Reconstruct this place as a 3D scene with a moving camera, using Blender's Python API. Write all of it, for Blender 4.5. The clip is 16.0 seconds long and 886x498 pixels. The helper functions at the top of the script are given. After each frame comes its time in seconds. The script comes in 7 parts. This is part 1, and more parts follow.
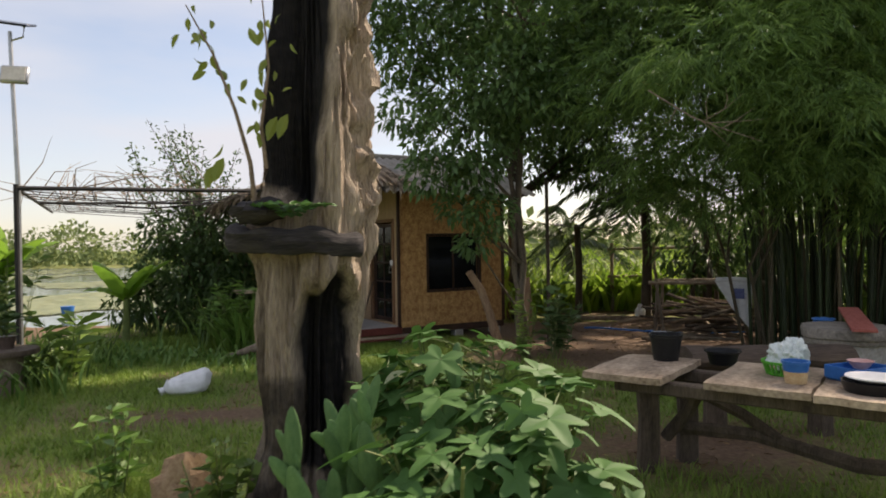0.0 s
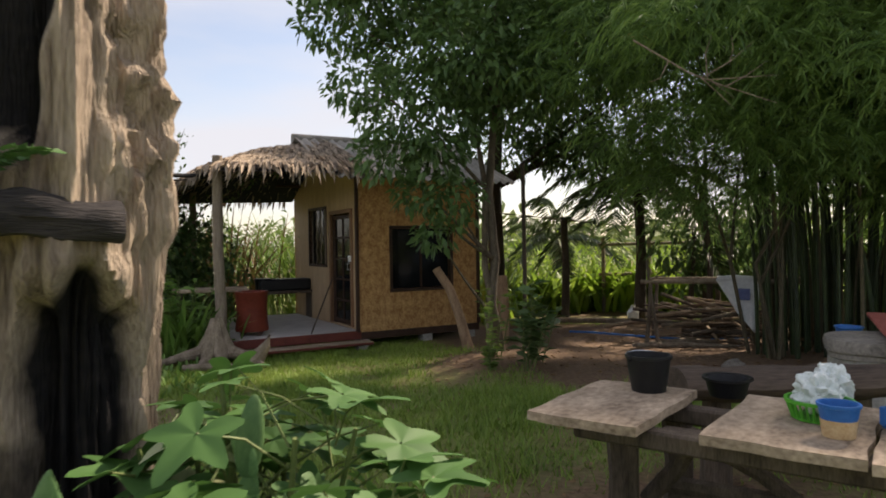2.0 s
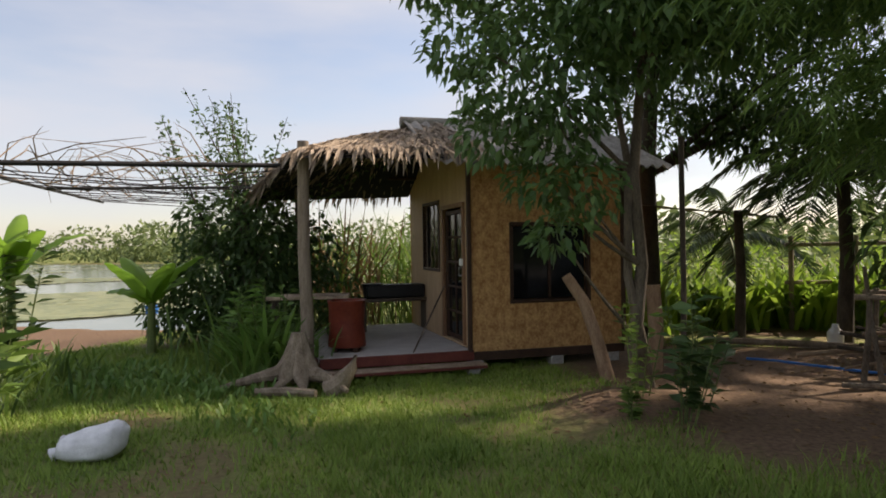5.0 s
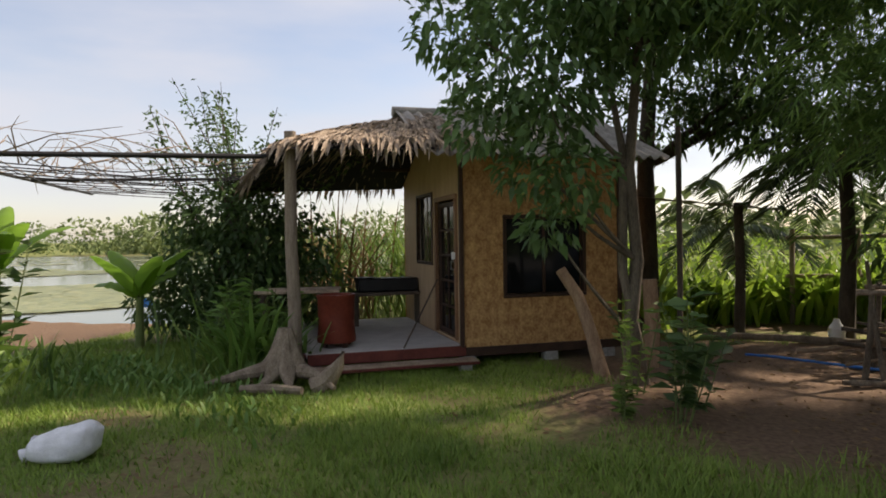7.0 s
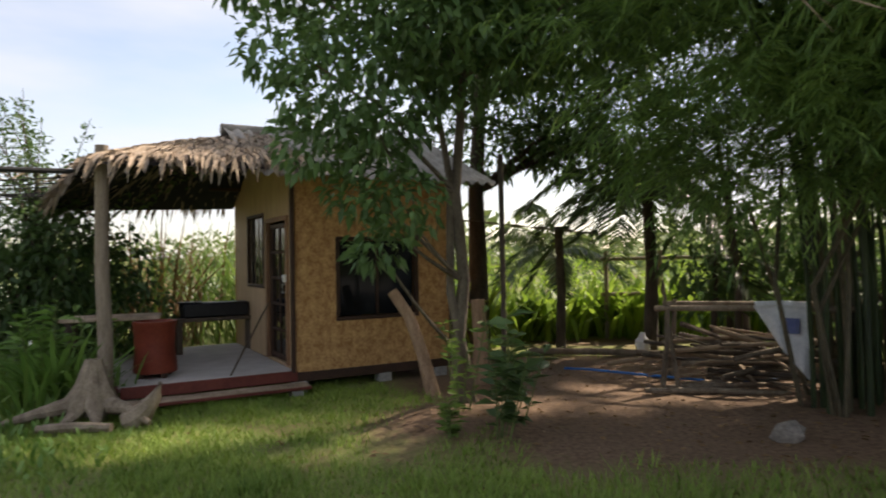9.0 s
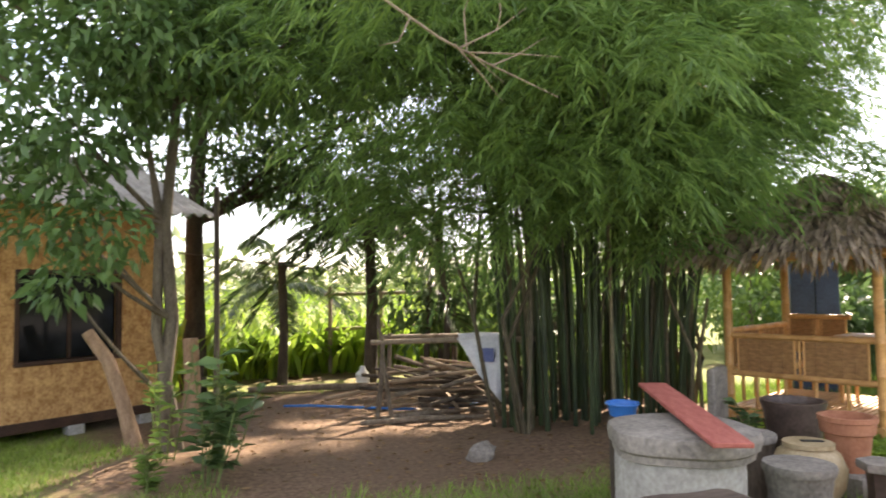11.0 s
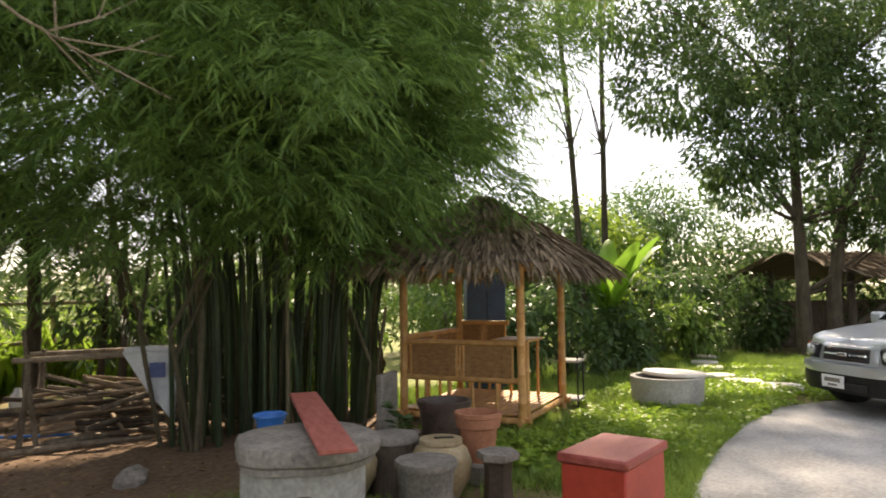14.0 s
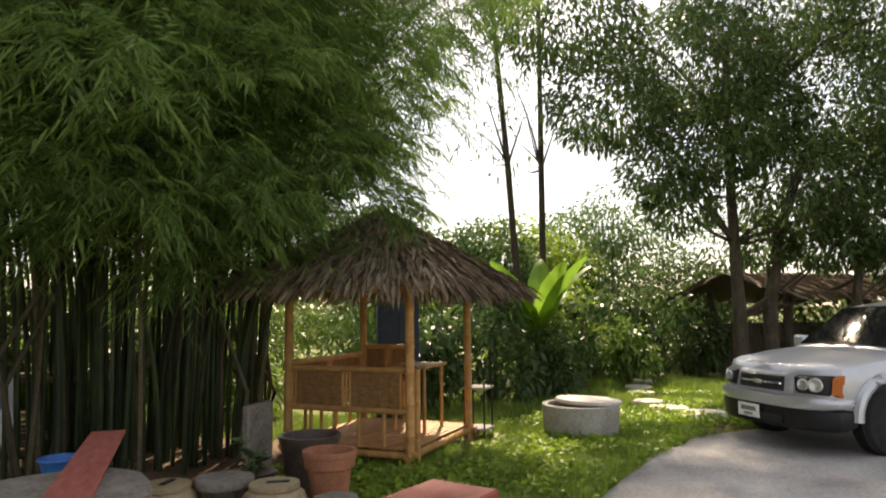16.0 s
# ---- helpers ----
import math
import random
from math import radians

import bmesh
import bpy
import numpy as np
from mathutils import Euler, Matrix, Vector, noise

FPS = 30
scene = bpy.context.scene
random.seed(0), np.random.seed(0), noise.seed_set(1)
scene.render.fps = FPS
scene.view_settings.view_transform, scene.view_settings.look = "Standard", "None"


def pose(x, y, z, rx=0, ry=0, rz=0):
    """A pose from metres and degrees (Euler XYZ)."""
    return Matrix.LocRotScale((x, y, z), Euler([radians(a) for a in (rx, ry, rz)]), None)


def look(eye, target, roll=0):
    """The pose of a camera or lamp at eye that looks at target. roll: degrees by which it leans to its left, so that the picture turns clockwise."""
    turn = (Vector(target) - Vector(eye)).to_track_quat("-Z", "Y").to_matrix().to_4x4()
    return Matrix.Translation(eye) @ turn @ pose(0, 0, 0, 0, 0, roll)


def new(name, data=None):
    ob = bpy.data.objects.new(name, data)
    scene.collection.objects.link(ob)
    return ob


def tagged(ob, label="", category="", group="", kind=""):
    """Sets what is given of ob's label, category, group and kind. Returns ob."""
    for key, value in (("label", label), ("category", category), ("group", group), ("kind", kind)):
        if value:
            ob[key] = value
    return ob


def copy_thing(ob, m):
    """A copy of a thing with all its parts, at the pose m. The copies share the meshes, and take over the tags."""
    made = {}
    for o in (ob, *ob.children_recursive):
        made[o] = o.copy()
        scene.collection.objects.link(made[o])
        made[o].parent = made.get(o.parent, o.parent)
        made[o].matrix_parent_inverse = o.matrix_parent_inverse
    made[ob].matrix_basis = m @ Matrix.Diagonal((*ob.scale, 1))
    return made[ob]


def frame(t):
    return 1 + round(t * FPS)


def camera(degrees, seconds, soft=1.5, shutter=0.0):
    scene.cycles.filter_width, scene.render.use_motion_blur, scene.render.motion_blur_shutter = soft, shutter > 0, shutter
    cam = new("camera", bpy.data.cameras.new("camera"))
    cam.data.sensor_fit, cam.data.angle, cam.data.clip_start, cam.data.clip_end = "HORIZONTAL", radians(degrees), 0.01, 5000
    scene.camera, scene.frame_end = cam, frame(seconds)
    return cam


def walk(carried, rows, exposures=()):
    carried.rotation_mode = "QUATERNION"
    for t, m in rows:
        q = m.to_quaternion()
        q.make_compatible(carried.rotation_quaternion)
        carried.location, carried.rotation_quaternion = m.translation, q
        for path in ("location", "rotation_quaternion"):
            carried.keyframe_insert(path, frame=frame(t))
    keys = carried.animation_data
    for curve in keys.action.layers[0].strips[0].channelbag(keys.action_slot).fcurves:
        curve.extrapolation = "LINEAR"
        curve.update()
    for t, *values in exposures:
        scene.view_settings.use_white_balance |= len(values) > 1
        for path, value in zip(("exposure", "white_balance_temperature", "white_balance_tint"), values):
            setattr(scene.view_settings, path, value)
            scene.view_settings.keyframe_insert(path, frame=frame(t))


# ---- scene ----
# camera and its walk
cam = camera(67.3, 16.0, soft=1.8, shutter=0.4)
METRES, EYE = 5.6, 1.6
ROWS = [
    (0.0, 0.0, 0.0, 0.0, -0.0, -0.28, 0.93),
    (0.5, 0.026, 0.06, -0.0029, -0.01, 0.52, 0.93),
    (1.0, 0.0566, 0.12, -0.0078, 0.1, 0.41, 0.98),
    (1.5, 0.081, 0.176, -0.0108, 0.24, -1.71, 0.95),
    (2.0, 0.0964, 0.2387, -0.0115, 0.07, -0.51, 0.85),
    (2.5, 0.114, 0.2997, -0.0155, 0.16, -2.16, 0.85),
    (3.0, 0.1321, 0.3638, -0.0148, 0.37, -2.17, 0.87),
    (3.5, 0.141, 0.4267, -0.0171, 0.72, -4.48, 0.79),
    (4.0, 0.145, 0.479, -0.0169, 3.58, -2.17, 0.93),
    (4.5, 0.1486, 0.5296, -0.0135, 10.22, -2.33, 0.96),
    (5.0, 0.1486, 0.5778, -0.0104, 13.44, -0.35, 0.88),
    (7.5, 0.1679, 0.617, -0.0081, 13.61, -1.12, 0.86),
    (8.0, 0.1737, 0.6173, -0.0078, 10.42, -0.6, 0.83),
    (8.5, 0.1797, 0.6181, -0.0073, 6.08, 0.03, 0.84),
    (9.0, 0.1863, 0.6185, -0.0075, 0.26, 0.61, 0.92),
    (11.5, 0.2144, 0.6036, -0.0035, -27.46, 3.81, 0.8),
    (12.0, 0.2185, 0.6016, -0.0036, -32.32, 3.77, 0.7),
    (12.5, 0.2275, 0.5963, -0.0034, -36.67, 4.38, 0.79),
    (13.0, 0.2476, 0.5842, -0.0023, -40.24, 4.03, 0.87),
    (13.5, 0.2736, 0.5638, -0.0016, -42.28, 3.97, 0.85),
    (14.0, 0.3036, 0.5516, -0.0015, -44.8, 3.55, 0.74),
    (14.5, 0.3507, 0.5441, -0.0035, -46.51, 3.73, 0.76),
    (15.0, 0.4005, 0.5322, -0.006, -47.1, 2.83, 0.8),
    (15.5, 0.4472, 0.5212, -0.0021, -47.28, 2.66, 0.75),
    (16.0, 0.4919, 0.5108, -0.0034, -47.32, 5.37, 0.64),
]
walk(cam, [(t, pose(0, 0, EYE) @ pose(METRES * x, METRES * y, METRES * z, 90 + pitch, roll, yaw)) for t, x, y, z, yaw, pitch, roll in ROWS],
     [(0.0, 0.60, 7350, 18), (3.5, 0.74, 7350, 18), (4.0, 0.72, 7350, 18), (4.5, 0.52, 7250, 18), (5.0, 0.52, 7250, 18), (7.5, 0.56, 7250, 18), (8.5, 0.55, 7250, 18), (9.0, 0.90, 7250, 17), (11.5, 2.4, 7500, 20), (12.5, 2.25, 7600, 21), (13.3, 1.85, 7650, 20), (14.2, 1.32, 7950, 17), (16.0, 1.02, 8200, 18)])

# ---- world, sun ----
SUN_AZ, SUN_EL = 52.0, 43.0          # clockwise from +y, and above the horizon
world = bpy.data.worlds.new("sky")
scene.world = world
world.use_nodes = True
wt = world.node_tree
wt.nodes.clear()
w_out = wt.nodes.new("ShaderNodeOutputWorld")
w_bg = wt.nodes.new("ShaderNodeBackground")
w_sky = wt.nodes.new("ShaderNodeTexSky")
w_sky.sky_type = 'NISHITA'
w_sky.sun_disc = False
w_sky.sun_elevation = radians(SUN_EL)
w_sky.sun_rotation = radians(SUN_AZ)
w_sky.dust_density = 0.8
w_tc = wt.nodes.new("ShaderNodeTexCoord")
w_map = wt.nodes.new("ShaderNodeMapping")
w_map.inputs["Scale"].default_value = (1.2, 1.2, 4.5)
w_noise = wt.nodes.new("ShaderNodeTexNoise")
w_noise.inputs["Scale"].default_value = 1.6
w_noise.inputs["Detail"].default_value = 6
w_ramp = wt.nodes.new("ShaderNodeValToRGB")
w_ramp.color_ramp.elements[0].position, w_ramp.color_ramp.elements[0].color = 0.38, (0.26, 0.26, 0.26, 1)
w_ramp.color_ramp.elements[1].position, w_ramp.color_ramp.elements[1].color = 0.66, (0.95, 0.95, 0.95, 1)
w_mix = wt.nodes.new("ShaderNodeMix")
w_mix.data_type = 'RGBA'
w_mix.inputs["B"].default_value = (3.9, 4.3, 4.9, 1)
wt.links.new(w_tc.outputs["Generated"], w_map.inputs["Vector"])
wt.links.new(w_map.outputs["Vector"], w_noise.inputs["Vector"])
wt.links.new(w_noise.outputs["Fac"], w_ramp.inputs["Fac"])
wt.links.new(w_ramp.outputs["Color"], w_mix.inputs["Factor"])
wt.links.new(w_sky.outputs["Color"], w_mix.inputs["A"])
wt.links.new(w_mix.outputs["Result"], w_bg.inputs["Color"])
wt.links.new(w_bg.outputs["Background"], w_out.inputs["Surface"])
w_bg.inputs["Strength"].default_value = 0.125
sun = new("sun", bpy.data.lights.new("sun", 'SUN'))
sun.data.energy, sun.data.angle, sun.data.color = 5.0, radians(2.0), (1.0, 0.93, 0.80)
to_sun = Vector((math.sin(radians(SUN_AZ)) * math.cos(radians(SUN_EL)), math.cos(radians(SUN_AZ)) * math.cos(radians(SUN_EL)), math.sin(radians(SUN_EL))))
sun.matrix_world = look(to_sun * 60, (0, 0, 0))

# ---- materials ----


def mat(name, c1, c2, scale=6.0, rough=0.8, bump=0.3, metal=0.0, stretch=(1, 1, 1), vary=0.0, lo=0.35, hi=0.65, grain=7.0, spec=0.3, dist=0.02):
    m = bpy.data.materials.new(name)
    m.use_nodes = True
    nt = m.node_tree
    p = nt.nodes["Principled BSDF"]
    tc = nt.nodes.new("ShaderNodeTexCoord")
    mp = nt.nodes.new("ShaderNodeMapping")
    mp.inputs["Scale"].default_value = stretch
    nt.links.new(tc.outputs["Object"], mp.inputs["Vector"])
    big, fine = nt.nodes.new("ShaderNodeTexNoise"), nt.nodes.new("ShaderNodeTexNoise")
    big.inputs["Scale"].default_value, big.inputs["Detail"].default_value = scale, 5
    fine.inputs["Scale"].default_value, fine.inputs["Detail"].default_value = scale * grain, 4
    for n in (big, fine):
        nt.links.new(mp.outputs["Vector"], n.inputs["Vector"])
    mix = nt.nodes.new("ShaderNodeMath")
    mix.operation = 'MULTIPLY_ADD'
    mix.inputs[1].default_value = 0.45
    half = nt.nodes.new("ShaderNodeMath")
    half.operation = 'MULTIPLY'
    half.inputs[1].default_value = 0.55
    nt.links.new(big.outputs["Fac"], half.inputs[0])
    nt.links.new(fine.outputs["Fac"], mix.inputs[0])
    nt.links.new(half.outputs[0], mix.inputs[2])
    ramp = nt.nodes.new("ShaderNodeValToRGB")
    e = ramp.color_ramp.elements
    e[0].position, e[0].color = lo, (*c1, 1)
    e[1].position, e[1].color = hi, (*c2, 1)
    nt.links.new(mix.outputs[0], ramp.inputs["Fac"])
    last = ramp.outputs["Color"]
    if vary:
        oi = nt.nodes.new("ShaderNodeObjectInfo")
        hsv = nt.nodes.new("ShaderNodeHueSaturation")
        mr = nt.nodes.new("ShaderNodeMapRange")
        mr.inputs["To Min"].default_value, mr.inputs["To Max"].default_value = 1 - vary, 1 + vary
        nt.links.new(oi.outputs["Random"], mr.inputs["Value"])
        nt.links.new(mr.outputs["Result"], hsv.inputs["Value"])
        nt.links.new(last, hsv.inputs["Color"])
        last = hsv.outputs["Color"]
    nt.links.new(last, p.inputs["Base Color"])
    p.inputs["Roughness"].default_value, p.inputs["Metallic"].default_value = rough, metal
    p.inputs["Specular IOR Level"].default_value = spec
    if bump:
        b = nt.nodes.new("ShaderNodeBump")
        b.inputs["Strength"].default_value, b.inputs["Distance"].default_value = bump, dist
        nt.links.new(mix.outputs[0], b.inputs["Height"])
        nt.links.new(b.outputs["Normal"], p.inputs["Normal"])
    return m


def leaf_mat(name, dark, light, through_light=0.35, rough=0.45, glow=None):
    """Foliage: colour by leaf, gloss, and light let through."""
    m = bpy.data.materials.new(name)
    m.use_nodes = True
    nt = m.node_tree
    p = nt.nodes["Principled BSDF"]
    geo = nt.nodes.new("ShaderNodeNewGeometry")
    ramp = nt.nodes.new("ShaderNodeValToRGB")
    e = ramp.color_ramp.elements
    e[0].position, e[0].color = 0.0, (*dark, 1)
    e[1].position, e[1].color = 0.9, (*light, 1)
    if glow:
        k = ramp.color_ramp.elements.new(0.96)
        k.color = (*glow, 1)
    tc = nt.nodes.new("ShaderNodeTexCoord")
    n = nt.nodes.new("ShaderNodeTexNoise")
    n.inputs["Scale"].default_value = 1.1
    nt.links.new(tc.outputs["Object"], n.inputs["Vector"])
    add = nt.nodes.new("ShaderNodeMath")
    add.operation = 'MULTIPLY_ADD'
    add.inputs[1].default_value = 0.55
    sub = nt.nodes.new("ShaderNodeMath")
    sub.operation = 'MULTIPLY_ADD'
    sub.inputs[1].default_value, sub.inputs[2].default_value = 0.9, -0.22
    nt.links.new(n.outputs["Fac"], sub.inputs[0])
    nt.links.new(geo.outputs["Random Per Island"], add.inputs[0])
    nt.links.new(sub.outputs[0], add.inputs[2])
    nt.links.new(add.outputs[0], ramp.inputs["Fac"])
    nt.links.new(ramp.outputs["Color"], p.inputs["Base Color"])
    p.inputs["Roughness"].default_value = rough
    p.inputs["Specular IOR Level"].default_value = 0.35
    tr = nt.nodes.new("ShaderNodeBsdfTranslucent")
    nt.links.new(ramp.outputs["Color"], tr.inputs["Color"])
    mx = nt.nodes.new("ShaderNodeMixShader")
    mx.inputs["Fac"].default_value = through_light
    nt.links.new(p.outputs["BSDF"], mx.inputs[1])
    nt.links.new(tr.outputs["BSDF"], mx.inputs[2])
    nt.links.new(mx.outputs["Shader"], nt.nodes["Material Output"].inputs["Surface"])
    return m


def attr_mix(m, attr, other, gain=1.0):
    """Blend material m's colour towards another pair of colours by a mesh attribute."""
    nt = m.node_tree
    p = nt.nodes["Principled BSDF"]
    old = p.inputs["Base Color"].links[0].from_socket
    a = nt.nodes.new("ShaderNodeAttribute")
    a.attribute_name = attr
    n = nt.nodes.new("ShaderNodeTexNoise")
    n.inputs["Scale"].default_value, n.inputs["Detail"].default_value = 9.0, 6
    tc = nt.nodes.new("ShaderNodeTexCoord")
    nt.links.new(tc.outputs["Object"], n.inputs["Vector"])
    ma = nt.nodes.new("ShaderNodeMath")
    ma.operation = 'MULTIPLY_ADD'
    ma.inputs[1].default_value = 1.1
    nt.links.new(n.outputs["Fac"], ma.inputs[0])
    shift = nt.nodes.new("ShaderNodeMath")
    shift.operation = 'MULTIPLY_ADD'
    shift.inputs[1].default_value, shift.inputs[2].default_value = 2.2 * gain, -1.15
    nt.links.new(a.outputs["Fac"], shift.inputs[0])
    nt.links.new(shift.outputs[0], ma.inputs[2])
    cl = nt.nodes.new("ShaderNodeClamp")
    nt.links.new(ma.outputs[0], cl.inputs["Value"])
    r = nt.nodes.new("ShaderNodeValToRGB")
    r.color_ramp.elements[0].position, r.color_ramp.elements[0].color = 0.3, (*other[0], 1)
    r.color_ramp.elements[1].position, r.color_ramp.elements[1].color = 0.7, (*other[1], 1)
    n2 = nt.nodes.new("ShaderNodeTexNoise")
    n2.inputs["Scale"].default_value, n2.inputs["Detail"].default_value = 22.0, 6
    nt.links.new(tc.outputs["Object"], n2.inputs["Vector"])
    nt.links.new(n2.outputs["Fac"], r.inputs["Fac"])
    mx = nt.nodes.new("ShaderNodeMix")
    mx.data_type = 'RGBA'
    nt.links.new(cl.outputs["Result"], mx.inputs["Factor"])
    nt.links.new(old, mx.inputs["A"])
    nt.links.new(r.outputs["Color"], mx.inputs["B"])
    nt.links.new(mx.outputs["Result"], p.inputs["Base Color"])
    return m


def flat_glass(name, tint, rough=0.05):
    m = bpy.data.materials.new(name)
    m.use_nodes = True
    p = m.node_tree.nodes["Principled BSDF"]
    p.inputs["Base Color"].default_value = (*tint, 1)
    p.inputs["Roughness"].default_value = rough
    p.inputs["Transmission Weight"].default_value = 0.9
    return m


M_GROUND = mat("lawn_ground", (0.085, 0.12, 0.028), (0.25, 0.25, 0.08), 1.3, 0.95, 0.6, grain=22, dist=0.03)
attr_mix(M_GROUND, "soil", ((0.088, 0.052, 0.031), (0.20, 0.128, 0.078)))
# wide light-to-dark range paints dappled tree shade into the concrete
M_ROAD = mat("concrete_road", (0.20, 0.19, 0.18), (0.46, 0.445, 0.42), 1.3, 0.9, 0.5, lo=0.30, hi=0.66, grain=26)
M_WATER = mat("pond_water", (0.10, 0.12, 0.09), (0.16, 0.18, 0.13), 0.6, 0.12, 0.08, spec=0.6)
M_PAD = leaf_mat("lily_pad", (0.10, 0.14, 0.05), (0.33, 0.33, 0.15), 0.1, 0.4)
M_OSB = mat("chipboard", (0.33, 0.155, 0.055), (0.62, 0.37, 0.16), 11.0, 0.75, 0.15, stretch=(1, 1, 0.8), lo=0.40, hi=0.62, grain=3.2)
M_PLY = mat("plywood", (0.40, 0.27, 0.16), (0.56, 0.39, 0.24), 2.0, 0.7, 0.05, stretch=(3, 3, 0.5))
M_DARKTRIM = mat("dark_brown_trim", (0.035, 0.018, 0.012), (0.07, 0.035, 0.022), 6, 0.6, 0.1)
M_FRAMEWOOD = mat("door_frame_wood", (0.17, 0.085, 0.045), (0.28, 0.155, 0.085), 5, 0.6, 0.1, stretch=(4, 4, 0.6))
M_REDBEAM = mat("dark_red_beam", (0.10, 0.022, 0.016), (0.16, 0.04, 0.028), 6, 0.55, 0.1)
M_DECK = mat("cement_deck", (0.40, 0.37, 0.35), (0.55, 0.52, 0.49), 4, 0.7, 0.05)
M_REDDRUM = mat("red_drum_paint", (0.13, 0.022, 0.012), (0.21, 0.04, 0.02), 5, 0.5, 0.1)
M_THATCH = mat("dry_thatch", (0.14, 0.105, 0.08), (0.40, 0.32, 0.245), 9, 0.95, 0.4, vary=0.35)
M_THATCHDARK = mat("weathered_thatch", (0.10, 0.075, 0.055), (0.26, 0.20, 0.14), 9, 0.95, 0.4, vary=0.3)
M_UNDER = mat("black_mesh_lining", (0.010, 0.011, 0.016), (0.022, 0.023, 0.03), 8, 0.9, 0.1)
M_ROOF = mat("fibre_cement_sheet", (0.22, 0.20, 0.18), (0.42, 0.39, 0.36), 3.5, 0.9, 0.25, grain=9)
M_POST = mat("weathered_post", (0.16, 0.12, 0.09), (0.31, 0.25, 0.19), 6, 0.9, 0.5, stretch=(5, 5, 0.7))
M_DEADWOOD = mat("dead_wood", (0.10, 0.072, 0.052), (0.50, 0.40, 0.30), 3.6, 0.9, 1.0, stretch=(4.2, 4.2, 0.42), dist=0.05, lo=0.30, hi=0.68, grain=9)
attr_mix(M_DEADWOOD, "char", ((0.004, 0.004, 0.005), (0.018, 0.015, 0.014)))
M_CHAR = mat("charred_wood", (0.012, 0.011, 0.012), (0.06, 0.052, 0.05), 7, 0.9, 0.8, stretch=(0.6, 0.6, 4))
M_DRIFT = mat("driftwood", (0.12, 0.088, 0.06), (0.31, 0.25, 0.185), 4, 0.9, 0.7, stretch=(3, 3, 1))
M_BARK = mat("grey_bark", (0.07, 0.055, 0.04), (0.19, 0.155, 0.115), 6, 0.95, 0.8, stretch=(2, 2, 0.6))
M_BARKDARK = mat("dark_bark", (0.035, 0.027, 0.02), (0.10, 0.08, 0.06), 6, 0.95, 0.8, stretch=(2, 2, 0.6))
M_TABLE = mat("weathered_plank", (0.13, 0.09, 0.058), (0.56, 0.43, 0.31), 2.4, 0.85, 0.35, stretch=(1.7, 0.9, 2), vary=0.12, lo=0.32, hi=0.66, grain=9)
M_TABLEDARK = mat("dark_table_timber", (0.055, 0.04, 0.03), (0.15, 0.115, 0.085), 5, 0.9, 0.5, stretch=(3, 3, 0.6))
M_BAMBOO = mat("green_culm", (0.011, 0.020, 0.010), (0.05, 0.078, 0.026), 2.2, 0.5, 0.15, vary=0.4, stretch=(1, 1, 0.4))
M_BAMBOODRY = mat("dry_culm", (0.05, 0.042, 0.024), (0.13, 0.105, 0.06), 2.5, 0.6, 0.15, vary=0.35)
M_CANE = mat("golden_bamboo", (0.38, 0.18, 0.06), (0.64, 0.36, 0.14), 5, 0.45, 0.1, stretch=(2, 2, 2), vary=0.15)
M_CONCRETE = mat("grey_concrete", (0.25, 0.235, 0.21), (0.44, 0.42, 0.385), 4, 0.9, 0.35, grain=8)
M_CONCDARK = mat("stained_concrete", (0.13, 0.115, 0.10), (0.30, 0.265, 0.225), 4.5, 0.9, 0.4, grain=8)
M_WHITELID = mat("pale_cement_lid", (0.52, 0.47, 0.41), (0.72, 0.67, 0.6), 3, 0.8, 0.15)
M_TERRA = mat("terracotta", (0.28, 0.11, 0.06), (0.42, 0.19, 0.11), 6, 0.8, 0.15)
M_JAR = mat("ochre_glaze", (0.26, 0.19, 0.10), (0.44, 0.35, 0.22), 4, 0.4, 0.15)
M_URN = mat("brown_glaze", (0.05, 0.035, 0.03), (0.12, 0.085, 0.07), 5, 0.35, 0.1)
M_REDBOX = mat("red_painted_steel", (0.33, 0.035, 0.022), (0.47, 0.06, 0.035), 3, 0.4, 0.05)
M_REDTOP = mat("faded_red_board", (0.29, 0.07, 0.055), (0.45, 0.15, 0.115), 6, 0.7, 0.2, stretch=(1, 4, 1))
M_REDLID = mat("dusty_red_paint", (0.22, 0.04, 0.032), (0.36, 0.085, 0.065), 5, 0.5, 0.1, stretch=(1, 3, 1))
M_BLUE = mat("blue_plastic", (0.02, 0.12, 0.38), (0.03, 0.17, 0.48), 6, 0.35, 0.0)
M_GREENPL = mat("green_plastic", (0.07, 0.36, 0.035), (0.10, 0.44, 0.05), 6, 0.35, 0.0)
M_BLACKPL = mat("black_plastic", (0.008, 0.008, 0.009), (0.018, 0.018, 0.019), 12, 0.45, 0.05)
M_WHITEPL = mat("white_plastic", (0.68, 0.68, 0.67), (0.82, 0.82, 0.81), 5, 0.35, 0.02)
M_SACK = mat("white_woven_sack", (0.60, 0.61, 0.62), (0.80, 0.81, 0.82), 14, 0.65, 0.3)
M_CLOTH = mat("white_cloth", (0.52, 0.54, 0.57), (0.74, 0.75, 0.77), 5, 0.85, 0.2)
M_CLOTHBLUE = mat("blue_cloth_patch", (0.10, 0.13, 0.28), (0.18, 0.2, 0.36), 5, 0.85, 0.1)
M_FILM = mat("clear_bag", (0.55, 0.62, 0.58), (0.8, 0.84, 0.82), 10, 0.25, 0.3)
M_FOOD = mat("pale_food", (0.5, 0.3, 0.14), (0.72, 0.56, 0.32), 20, 0.7, 0.3)
